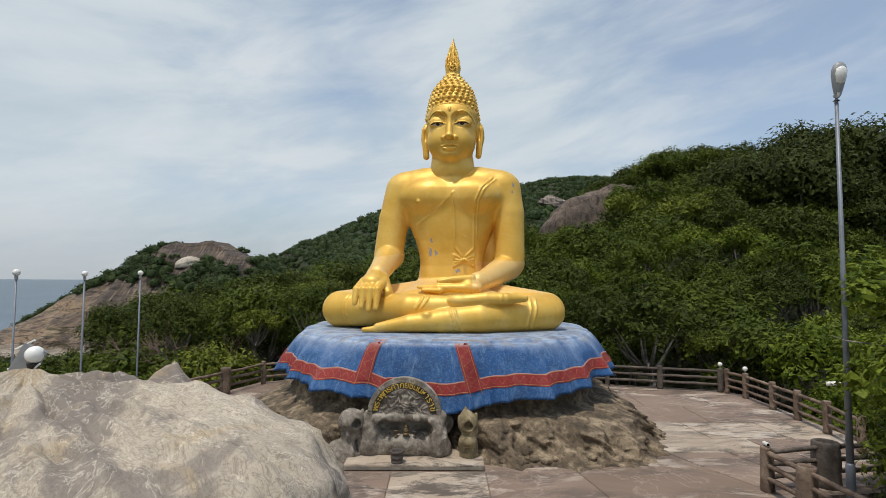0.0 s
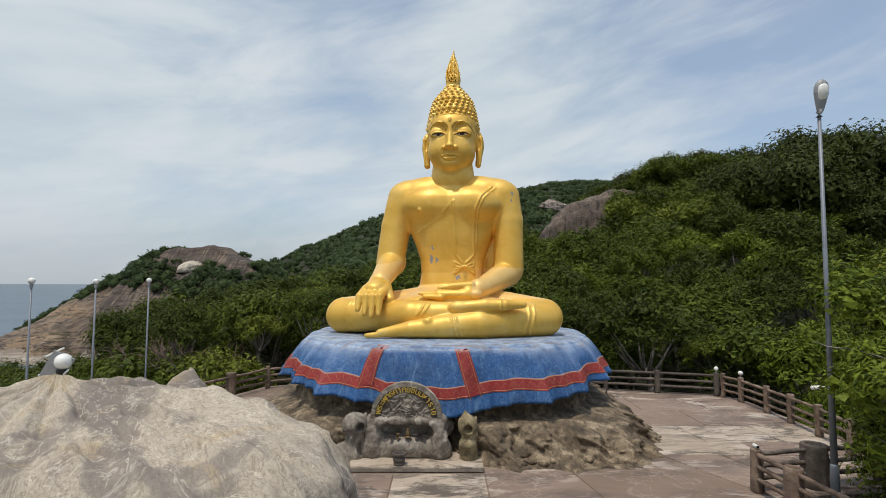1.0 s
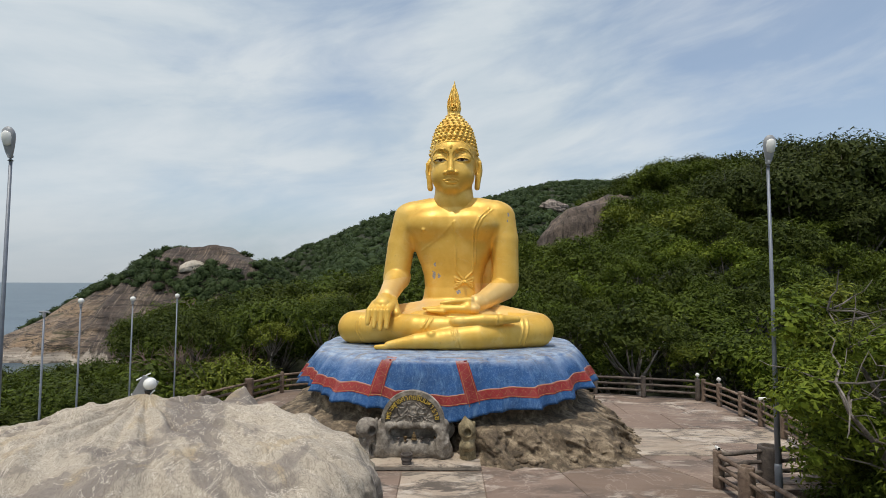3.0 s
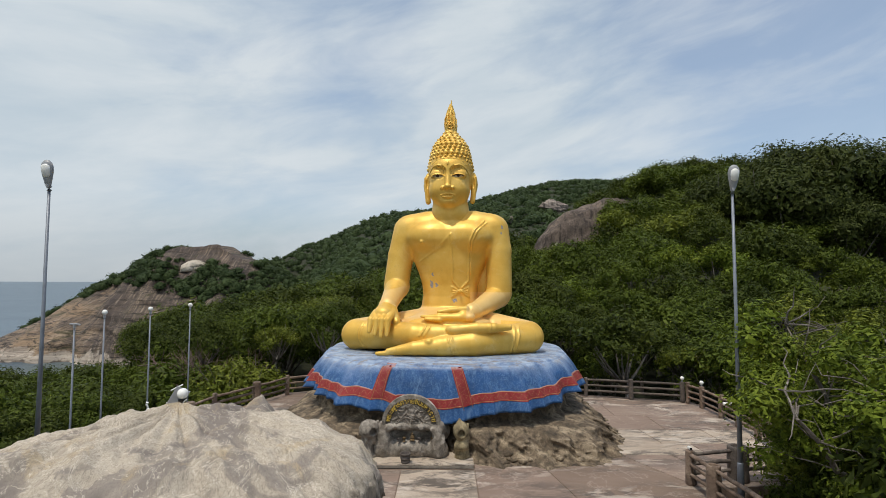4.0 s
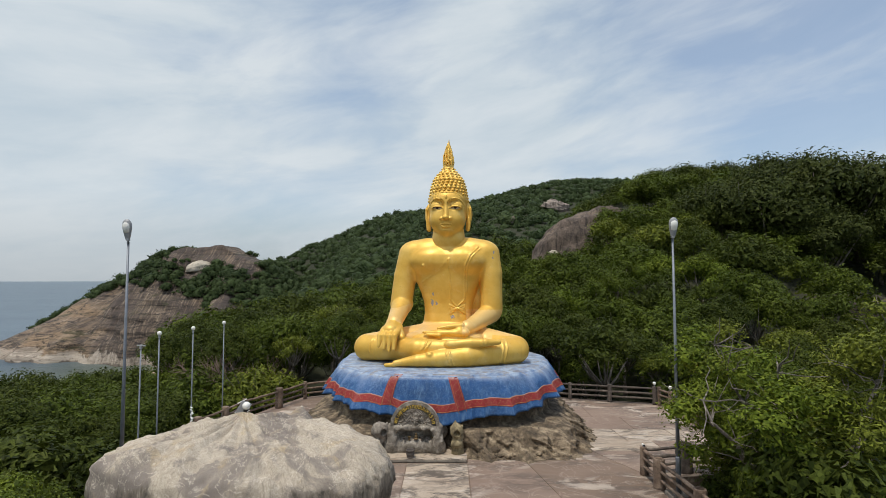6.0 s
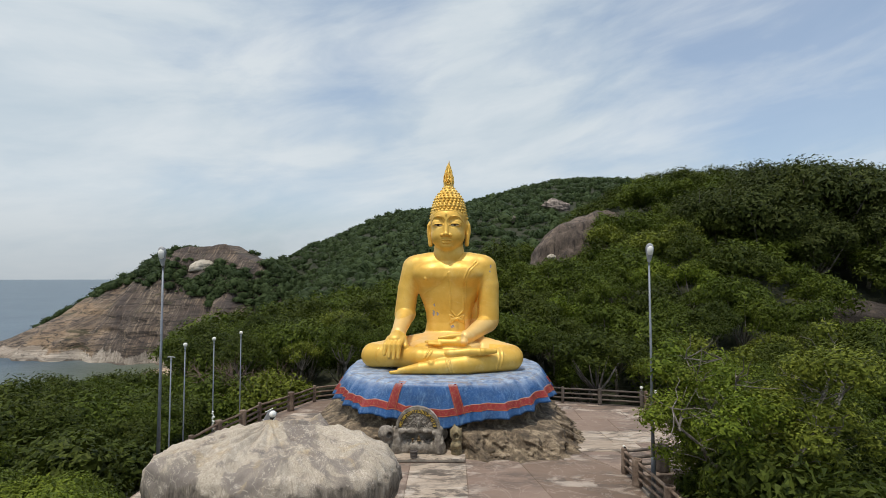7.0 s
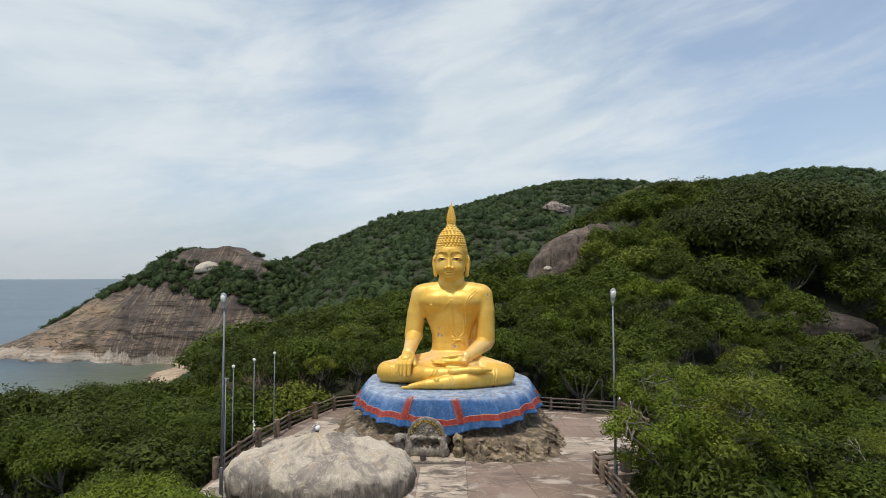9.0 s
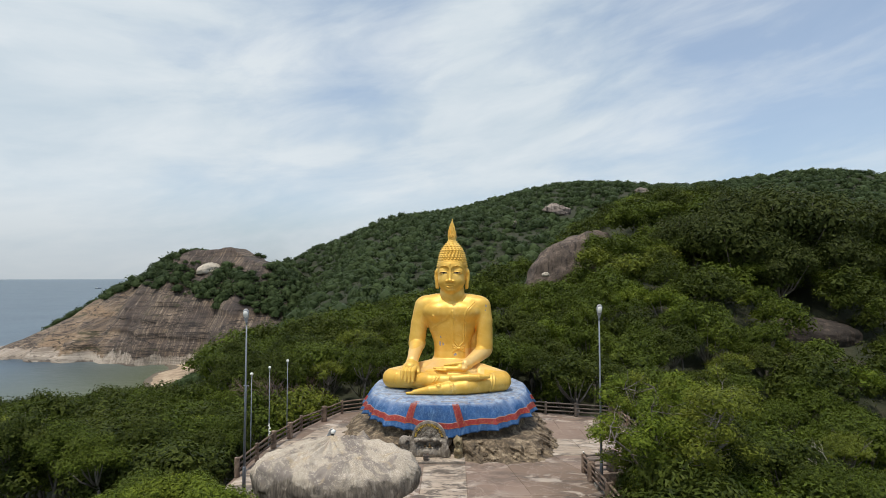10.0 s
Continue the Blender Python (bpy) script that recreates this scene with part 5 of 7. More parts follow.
def build_pavilion():
    px, py = -4.52, 5.1
    pv = thing("rock_pavilion", (px, py, 0), "small pavilion under a broad mushroom roof of moulded rock", "pavilion")
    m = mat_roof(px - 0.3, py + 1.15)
    prof = ((0.01, 3.7), (0.3, 3.6), (0.7, 3.5), (1.3, 3.39), (2.0, 3.28), (2.5, 3.18), (2.9, 3.06), (3.2, 2.93), (3.41, 2.77), (3.51, 2.58), (3.53, 2.4), (3.5, 2.2), (3.42, 2.0), (3.32, 1.86), (3.15, 1.84), (2.9, 1.92), (2.4, 2.05), (1.4, 2.1), (0.01, 2.12))
    fine = []
    for (a, z), (b, w) in zip(prof, prof[1:]):
        k = max(2, int(math.hypot(b - a, w - z) / 0.07))
        for t in np.linspace(0, 1, k, endpoint=False):
            fine.append((a + t * (b - a), z + t * (w - z)))
    fine.append(prof[-1])
    n = 340
    verts = []
    for i in range(n):
        t = 2 * math.pi * i / n
        c, s = math.cos(t), math.sin(t)
        lobe = 1 + 0.025 * math.sin(3 * t + 0.5) + 0.02 * math.sin(7 * t)
        for r, z in fine:
            p = Vector((r * c, r * s, z))
            q = min(1.0, r / 1.2)
            ridge = (abs(noise.noise(Vector((c * 2.2, s * 2.2, r * 0.28 + 4)))) - 0.2) * 0.42 * q + (abs(noise.noise(Vector((c * 5, s * 5, r * 0.5)))) - 0.2) * 0.16 * q
            lump = noise.fractal(p * 0.8, 0.7, 2.2, 5) * 0.1 + noise.noise(p * 3.5) * 0.05 + abs(noise.noise(p * 7)) * 0.05 + (0.3 - abs(noise.noise(p * 1.7))) * 0.12
            top = 1.0 if z > 2.75 else 0.4
            flute = (abs(noise.noise(Vector((c * 11, s * 11, z * 0.5)))) - 0.2) * 0.42 * min(1.0, max(0.0, (2.75 - z) / 0.4)) if r > 2.8 else 0.0
            d = lump + ridge * top + flute
            rag = (0.2 * noise.noise(Vector((c * 5, s * 5, 1.0))) + 0.14 * noise.noise(Vector((c * 15, s * 15, 1.0)))) if z < 2.2 and r > 2.8 else 0.0
            k = (r + (0.6 * d if r > 3.0 else 0)) * lobe
            sx, sy = k * c * (0.945 if c < 0 else 0.98), k * s * (0.46 if s < 0 else 0.8)
            lift = (1 - r / 3.52) ** 1.5 if z > 2.9 else 0.0
            sx, sy = sx - 0.3 * lift, sy + 1.15 * lift
            bump2 = 0.5 * max(0.0, 1 - math.hypot(sx - 0.9, sy - 2.2) / 0.34) ** 0.8 if z > 2.9 else 0.0
            verts.append((sx, sy, z + (0.9 * d if z > 2.5 else rag) + bump2))
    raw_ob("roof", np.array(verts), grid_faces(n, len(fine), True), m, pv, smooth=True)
    col = mat_rock("pillar_rock", (0.08, 0.07, 0.055), (0.17, 0.145, 0.115), (0.27, 0.235, 0.19), scale=1.8)
    bm = bmesh.new()
    tube(bm, [(0, 0.2, -0.05), (0.05, 0.2, 0.6), (0, 0.25, 1.5), (0, 0.2, 2.2)], [1.5, 1.3, 1.35, 1.7], 40)
    for v in bm.verts:
        v.co.y = 0.2 + (v.co.y - 0.2) * 0.55
        v.co += Vector((noise.noise(v.co * 2), noise.noise(v.co * 2 + Vector((5, 5, 5))), 0)) * 0.2
    part("core", bm, col, pv, smooth=True)
    for k in range(7):
        a = radians(10 + 51.4 * k)
        bm = bmesh.new()
        x, y = 2.3 * math.cos(a), 1.35 * math.sin(a) + 0.2
        tube(bm, [(x * 1.02, y * 1.02, -0.05), (x, y, 0.25), (x * 0.99, y, 1.2), (x, y * 1.02, 1.9), (x * 1.06, y * 1.06, 2.42)], [0.42, 0.32, 0.28, 0.34, 0.6], 14)
        for v in bm.verts:
            v.co += Vector((noise.noise(v.co * 3), noise.noise(v.co * 3 + Vector((5, 5, 5))), 0)) * 0.07
        part("pillar", bm, col, pv, smooth=True)
    return pv


build_pavilion()


def build_roof_lamp():
    l = thing("solar_lamp", (-4.86, 6.25, 3.56), "white solar lamp with a globe and a tilted panel", "lamp")
    bm = bmesh.new()
    box(bm, (-0.13, -0.012, -0.02), (0.13, 0.012, 0.42), 0.004)
    bm.transform(pose(-0.08, 0, 0.02, 10, 28, 20))
    part("panel", bm, GREY, l, "grey back of a small solar panel")
    bm = bmesh.new()
    tube(bm, [(-0.1, -0.02, 0.36), (0.02, -0.02, 0.42), (0.12, -0.02, 0.47)], 0.012, 8)
    part("upper_bar", bm, WHITE, l)
    bm = bmesh.new()
    tube(bm, [(-0.17, -0.03, 0.14), (0.0, -0.03, 0.1), (0.12, -0.03, 0.13), (0.2, -0.03, 0.2)], 0.012, 8)
    part("bracket", bm, WHITE, l)
    bm = bmesh.new()
    tube(bm, [(0.1, 0, 0.1), (0.1, 0, 0.2)], [0.05, 0.07], 12)
    part("socket", bm, BLACK, l)
    bm = bmesh.new()
    tube(bm, [(0.06, 0, -0.12), (0.1, 0, 0.12)], [0.025, 0.025], 8)
    part("stem", bm, GREY, l)
    part("globe", globe(bmesh.new(), (0.11, 0, 0.3), 0.1), WHITE, l, smooth=True)


build_roof_lamp()

# ---- land and sea ----
SEA = -52.0
MOUND_X, MOUND_Y, MOUND_S = (-60, -35, -12, 12, 36, 60, 84), (-25, 5, 30, 55, 80, 110), 22.0
MOUNDS = (-6.92, -6.62, -8.53, 0.96, -15.32, -15.51, -4.92, 1.56, 2.27, 6.5, 2.85, 9.87, -1.96, 1.28, 0.07, -1.94, 1.5, 0.25, 2.02, 8.96, -2.17,
          7.84, 1.48, -4.31, -4.07, -6.68, -2.22, 9.62, 3.51, 24.05, 0.28, 9.53, -2.52, 0.65, -0.01, 12.88, 1.04, 2.0, -4.75, 14.95, 7.89, 9.12)


def ease(t):
    t = np.clip(t, 0, 1)
    return t * t * (3 - 2 * t)


def canopy(x, y):
    """The height of the tree tops near the terrace."""
    x, y = np.asarray(x, float), np.asarray(y, float)
    h = np.full(np.broadcast(x, y).shape, -3.49)
    k = 0
    for cx in MOUND_X:
        for cy in MOUND_Y:
            h = h + MOUNDS[k] * np.exp(-((x - cx) ** 2 + (y - cy) ** 2) / (2 * MOUND_S ** 2))
            k += 1
    return h


RIDGE_X = (-236, -185, -143, -95, -47, 0, 41, 86, 148, 237, 309, 362, 416, 456, 593)
RIDGE_Z = (-72, 15.6, 37.4, 52.2, 68.6, 76.4, 86.5, 96.7, 99.8, 100.6, 106.8, 110.5, 99.5, 90.5, 75.0)


def land(x, y):
    """The ground's height."""
    x, y = np.asarray(x, float), np.asarray(y, float)
    near = canopy(x, y) - 6.0
    slope = np.maximum(-9 - 0.33 * np.maximum(0, -25 - x) + 0.02 * np.maximum(0, x), np.maximum(-50.3 - 0.14 * np.maximum(0, -150 - x), -56))
    ridge = np.interp(x, RIDGE_X, RIDGE_Z)
    start = 100 + 240 * ease((-50 - x) / 80)      # the bay bites into the hill's foot
    t = np.clip((y - start) / (530 - start), 0, 1)
    rise = ease(t) * 0.75 + 0.25 * t
    far = slope + (ridge - slope) * rise - np.maximum(0, y - 538) * 0.4
    far = far + 4.0 * np.sin(x * 0.031 + 1) * np.sin(y * 0.024) * ease((y - 150) / 100)
    w = ease((np.hypot((x - 15) / 1.15, y - 42) - 72) / 45)
    h = near * (1 - w) + far * w
    # the built terrace stands clear of the soil
    inside = ease((13.6 - np.abs(x - 0.8)) / 2.0) * ease((27.5 - y) / 2.5) * ease((y + 9) / 3)
    return h * (1 - inside) + np.minimum(h, -1.6) * inside


def build_land():
    def lines(a, b, lo, hi, fine, coarse):
        left = np.arange(lo, a, coarse)
        return np.concatenate([left, np.arange(a, b, fine), np.arange(b, hi + coarse, coarse)])
    xs, ys = lines(-70, 95, -420, 900, 2.5, 7), lines(-40, 140, -300, 1000, 2.5, 9)
    X, Y = np.meshgrid(xs, ys, indexing="ij")
    Z = land(X, Y)
    s = Shader("forest_soil", 0.95)
    p = s.pos()
    col = s.ramp(s.noise(p, 0.5, 6, 0.65), (0.35, (0.018, 0.024, 0.01)), (0.55, (0.03, 0.034, 0.015)), (0.75, (0.055, 0.046, 0.025)))
    sep = s.add("ShaderNodeSeparateXYZ")
    s.link(s.add("ShaderNodeNewGeometry").outputs["Position"], sep.inputs[0])
    sand = s.ramp(s.math("MULTIPLY", s.math("ADD", sep.outputs[2], 56), 0.1), (0.62, 1.0), (0.8, 0.0))
    col = s.mix(sand, col, s.ramp(s.noise(p, 0.12, 5, 0.6), (0.35, (0.25, 0.18, 0.115)), (0.65, (0.46, 0.36, 0.25))))
    wet = s.math('ADD', sep.outputs[2], s.math('MULTIPLY', s.noise(p, 0.06, 4, 0.6), 1.2))
    col = s.mix(s.ramp(s.math('ADD', wet, 51.0), (0.1, 1.0), (0.22, 0.0)), col, (0.13, 0.105, 0.075))
    s.color(col)
    s.bump(s.noise(p, 2.0, 5, 0.7), 0.8, 0.2)
    ob = raw_ob("ground", np.stack([X, Y, Z], -1).reshape(-1, 3), grid_faces(len(xs), len(ys), False), s.m, smooth=True)
    tagged(ob, "wooded hillside ground falling to a sandy bay", "ground", kind="structure")
    # sea
    s = Shader("sea_water", 0.3)
    s.b.inputs["IOR"].default_value = 1.18
    p = s.pos()
    sep = s.add("ShaderNodeSeparateXYZ")
    s.link(s.add("ShaderNodeNewGeometry").outputs["Position"], sep.inputs[0])
    shoal = s.ramp(s.math("MULTIPLY", s.math("ADD", sep.outputs[0], 330), 0.005), (0.1, 0.0), (0.85, 1.0))
    deep = s.ramp(s.noise(p, 0.012, 4, 0.6), (0.35, (0.05, 0.088, 0.125)), (0.65, (0.075, 0.118, 0.158)))
    s.color(s.mix(shoal, deep, (0.105, 0.115, 0.055)))
    n1 = s.bump(s.noise(s.pos(1.0, 2.2, 1.0), 0.09, 6, 0.65), 0.35, 1.2)
    s.bump(s.noise(s.pos(1.0, 1.8, 1.0), 0.7, 4, 0.6), 0.3, 0.15, n1)
    g = np.concatenate([np.linspace(-4800, -600, 8), np.linspace(-500, 500, 12), np.linspace(600, 4800, 8)])
    h = np.concatenate([np.linspace(-600, 800, 16), np.linspace(1000, 4900, 14)])
    X, Y = np.meshgrid(g, h, indexing="ij")
    R = np.hypot(X, Y)
    Z = SEA + 34.0 * ease((R - 1300) / 3600)
    ob = raw_ob("sea", np.stack([X, Y, Z], -1).reshape(-1, 3), grid_faces(len(g), len(h), False), s.m, smooth=True)
    tagged(ob, "calm grey-green sea out to a hazy horizon", "water", kind="structure")


build_land()

HEAD_X = (-405, -365, -335, -310, -283, -251, -215, -188, -164, -148, -115, -72)
HEAD_Z = (-3, 10, 28, 42, 54, 73, 86, 86, 77, 68, 45, 15)


def headland(x, y):
    """Height of the rocky headland above the sea, and how far up its face a point lies."""
    shore = 372 + (x + 334) * -0.16
    shore = shore + 4 * np.sin(x * 0.09) + 3 * np.sin(x * 0.21 + 1)
    u = (y - shore) / 74.0
    top = np.interp(x, HEAD_X, HEAD_Z)
    up = np.clip(u, 0, 1) ** 0.72
    back = 1 - ease((u - 1.5) / 1.2)
    lip = np.where(u < 0.03, 0, 2.2)
    return top * up * back + lip - 2.5, u


def build_headland():
    xs, ys = np.arange(-410, -66, 1.6), np.concatenate([np.arange(318, 450, 1.3), np.arange(450, 585, 4.0)])
    X, Y = np.meshgrid(xs, ys, indexing="ij")
    Z, U = headland(X, Y)
    ramp = np.clip(U, 0, 1)
    N = np.array([noise.fractal(Vector((x * 0.05, y * 0.012, 0.3)), 0.7, 2.1, 5) for x, y in zip(X.ravel(), Y.ravel())]).reshape(X.shape)
    L = np.array([noise.noise(Vector((x * 0.013 + z * 0.03, z * 0.11, 5.0))) for x, z in zip(X.ravel(), Z.ravel())]).reshape(X.shape)
    Y2 = Y + (N * 5 + np.sign(L) * np.abs(L) ** 0.5 * 1.8) * ease(U * 8) * (1 - ease((U - 1.0) / 0.3))
    Z2 = Z + N * 2.0 * ease(U * 5)
    K = np.array([abs(noise.noise(Vector((x * 0.16 + 0.05 * y, z * 0.05, 2.0)))) + 0.6 * abs(noise.noise(Vector((x * 0.05, z * 0.3 + x * 0.06, 8.0)))) for x, y, z in zip(X.ravel(), Y.ravel(), Z.ravel())]).reshape(X.shape)
    Y2 = Y2 - (K - 0.3) * 3.2 * ease(U * 8) * (1 - ease((U - 1.0) / 0.3))
    s = Shader("granite_face", 0.9)
    p = s.pos()
    sep = s.add("ShaderNodeSeparateXYZ")
    s.link(s.add("ShaderNodeNewGeometry").outputs["Position"], sep.inputs[0])
    big = s.noise(p, 0.03, 6, 0.62, 0.8)
    col = s.ramp(big, (0.36, (0.1, 0.072, 0.052)), (0.5, (0.215, 0.158, 0.11)), (0.64, (0.37, 0.28, 0.19)))
    # streaks: upright on the steep side, slanting down to the point
    slant = s.math("MULTIPLY", s.ramp(s.math("MULTIPLY", s.math("ADD", sep.outputs[0], 340), 0.01), (0.25, 1.0), (0.95, 0.0)), 1.5)
    along = s.add("ShaderNodeCombineXYZ")
    s.link(s.math("SUBTRACT", sep.outputs[0], s.math("MULTIPLY", slant, sep.outputs[2])), along.inputs[0])
    s.link(s.math("MULTIPLY", sep.outputs[2], 0.09), along.inputs[2])
    run = s.noise(along.outputs[0], 0.42, 10, 0.76, 0.6)
    col = s.mix(s.math("MULTIPLY", s.ramp(run, (0.48, 0.0), (0.55, 0.85)), s.ramp(big, (0.4, 0.9), (0.62, 0.4))), col, (0.045, 0.038, 0.036))
    run2 = s.noise(along.outputs[0], 0.75, 9, 0.74, 0.4)
    col = s.mix(s.ramp(run2, (0.54, 0.0), (0.63, 0.55)), col, (0.4, 0.335, 0.265))
    tan = s.noise(s.pos(0.022, 0.02, 0.05), 1.0, 6, 0.65, 0.6)
    col = s.mix(s.ramp(tan, (0.5, 0.0), (0.6, 0.5)), col, (0.34, 0.228, 0.13))
    # dark sheet over the middle of the face
    place = s.math("ADD", s.math("MULTIPLY", sep.outputs[0], 0.011), s.math("MULTIPLY", s.noise(s.pos(0.02, 0.02, 0.012), 1.0, 5, 0.6, 0.6), 1.9))
    sheet = s.ramp(s.math("ADD", place, 2.42), (0.3, 0.0), (0.58, 1.0))
    col = s.mix(s.math("MULTIPLY", sheet, s.ramp(run2, (0.47, 0.82), (0.6, 0.15))), col, (0.066, 0.052, 0.047))
    joint = s.noise(s.pos(0.016, 0.016, 0.16), 1.0, 7, 0.65, 1.2)
    col = s.mix(s.ramp(joint, (0.475, 0.0), (0.497, 1.0), (0.503, 1.0), (0.525, 0.0)), col, (0.024, 0.02, 0.018))
    moss = s.noise(s.pos(0.03, 0.03, 0.12), 1.3, 6, 0.7, 0.8)
    col = s.mix(s.ramp(moss, (0.57, 0.0), (0.63, 0.8)), col, (0.05, 0.05, 0.022))
    tide = s.math("ADD", s.math("MULTIPLY", s.math("ADD", sep.outputs[2], 52), 0.05), s.math("MULTIPLY", s.noise(s.pos(0.05, 0.05, 0.03), 1.0, 7, 0.68, 0.5), 1.3))
    foot = s.ramp(s.noise(along.outputs[0], 0.5, 8, 0.7, 0.5), (0.4, (0.31, 0.255, 0.2)), (0.6, (0.52, 0.45, 0.37)))
    col = s.mix(s.ramp(tide, (0.92, 0.88), (0.99, 0.0)), col, foot)
    wash = s.math("ADD", s.math("MULTIPLY", s.math("ADD", sep.outputs[2], 52), 0.05), s.math("MULTIPLY", s.noise(s.pos(0.05, 0.05, 0.01), 1.0, 5, 0.6), 0.7))
    col = s.mix(s.ramp(wash, (0.36, 0.9), (0.4, 0.0)), col, (0.15, 0.122, 0.1))
    crack = s.noise(p, 0.35, 6, 0.72)
    col = s.mix(s.ramp(crack, (0.53, 0.0), (0.66, 0.65)), col, (0.06, 0.048, 0.038))
    s.color(col)
    n1 = s.bump(run, 0.8, 2.4)
    n2 = s.bump(joint, 0.8, 2.4, n1)
    s.bump(crack, 0.6, 0.6, n2)
    ob = raw_ob("headland", np.stack([X, Y2, SEA + Z2], -1).reshape(-1, 3), grid_faces(len(xs), len(ys), False), s.m, smooth=True)
    tagged(ob, "bare streaked granite headland sloping into the bay", "headland", kind="structure")


build_headland()

# ---- boulders ----
GRANITE = mat_rock("grey_granite", (0.055, 0.042, 0.033), (0.11, 0.083, 0.065), (0.21, 0.16, 0.122), scale=0.6, streak=0.7, bump=0.9)
PALE_ROCK = mat_rock("pale_granite", (0.3, 0.26, 0.2), (0.44, 0.39, 0.31), (0.55, 0.5, 0.42), scale=0.15)


def boulder(name, at, size, turn, material, label, tilt=0.0, rough=0.16):
    b = thing(name, at, label, "boulder", turn=turn)
    bm = bmesh.new()
    bmesh.ops.create_icosphere(bm, subdivisions=5, radius=1)
    o = Vector(at)
    for v in bm.verts:
        p = v.co.copy()
        v.co *= 1 + rough * noise.fractal(p * 1.3 + o, 0.8, 2.1, 5) + 0.02 * noise.noise(p * 9 + o)
        v.co.z = v.co.z if v.co.z > -0.3 else -0.3 + (v.co.z + 0.3) * 0.3
    bm.transform(pose(0, 0, 0, 0, tilt, 0) @ Matrix.Diagonal((*size, 1)))
    part("stone", bm, material, b, smooth=True)


boulder("granite_dome", (21.5, 73, 10.2), (10.0, 6.0, 7.0), 8, GRANITE, "dark rounded granite dome bare among the trees", -34)
boulder("pale_stone", (15.2, 67.2, 10.6), (0.6, 0.4, 0.5), 0, PALE_ROCK, "small pale stone below the granite dome")
# brown rock, its tones darkened to take in the shade under the trees
LEDGE = mat_rock("brown_ledge_rock", (0.022, 0.017, 0.013), (0.042, 0.032, 0.025), (0.12, 0.09, 0.068), scale=0.5, streak=0.4)
boulder("rock_ledge", (43.2, 48.5, 3.0), (5.6, 3.8, 2.6), -12, LEDGE, "brown flat rock ledge under a dark tree", 4, 0.1)
boulder("rock_ledge", (41.0, 39, -0.1), (4.0, 2.8, 2.0), 0, LEDGE, "brown flat rock ledge between bushes", 3, 0.1)
boulder("pale_boulder", (-196.5, 408, 15.0), (10.5, 7, 6.2), 8, PALE_ROCK, "large pale boulder resting on the wooded headland", -6)
CLIFF_GREY = mat_rock("far_cliff_rock", (0.14, 0.115, 0.1), (0.25, 0.205, 0.175), (0.4, 0.34, 0.29), scale=0.2, streak=0.25)
CLIFFS = ((72.6, 343, 9.3, 3.4, 4.6, CLIFF_GREY, "brownish bare cliff showing on the far hillside"), (148.5, 392, 6.1, 2.9, 3.4, CLIFF_GREY, "grey bare cliff showing on the far hillside"), (38.8, 305, 1.3, 1.7, 2.6, CLIFF_GREY, "pale stone showing on the far hillside"), (241.3, 357, 5.0, 2.5, 2.3, CLIFF_GREY, "pale stone showing on the far hillside"))
for cx, cy, ca, cb, cc, cm, cl in CLIFFS:
    boulder("cliff_patch", (cx, cy, float(land(cx, cy)) + 2.5), (ca, cb, cc), 5, cm, cl, 12, 0.38)

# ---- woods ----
# far leaves lightened, blued and evened out: haze of distance put into their colour
LEAF_FAR = mat_leaf("hazy_far_leaves", (0.03, 0.048, 0.018), (0.042, 0.064, 0.023), (0.058, 0.084, 0.03), 0.05, 0.3)
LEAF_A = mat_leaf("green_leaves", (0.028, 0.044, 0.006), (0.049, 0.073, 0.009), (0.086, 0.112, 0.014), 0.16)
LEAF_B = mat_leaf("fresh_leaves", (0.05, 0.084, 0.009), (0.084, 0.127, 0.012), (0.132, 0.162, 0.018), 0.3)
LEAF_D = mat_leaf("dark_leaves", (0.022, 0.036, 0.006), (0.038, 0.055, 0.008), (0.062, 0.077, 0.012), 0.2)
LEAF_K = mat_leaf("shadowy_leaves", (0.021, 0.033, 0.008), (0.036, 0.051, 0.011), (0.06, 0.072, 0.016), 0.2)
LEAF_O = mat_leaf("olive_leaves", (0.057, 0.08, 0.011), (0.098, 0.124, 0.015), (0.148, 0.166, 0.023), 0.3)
BARK = mat_rock("grey_bark", (0.07, 0.06, 0.05), (0.16, 0.14, 0.12), (0.27, 0.24, 0.21), scale=3.0)


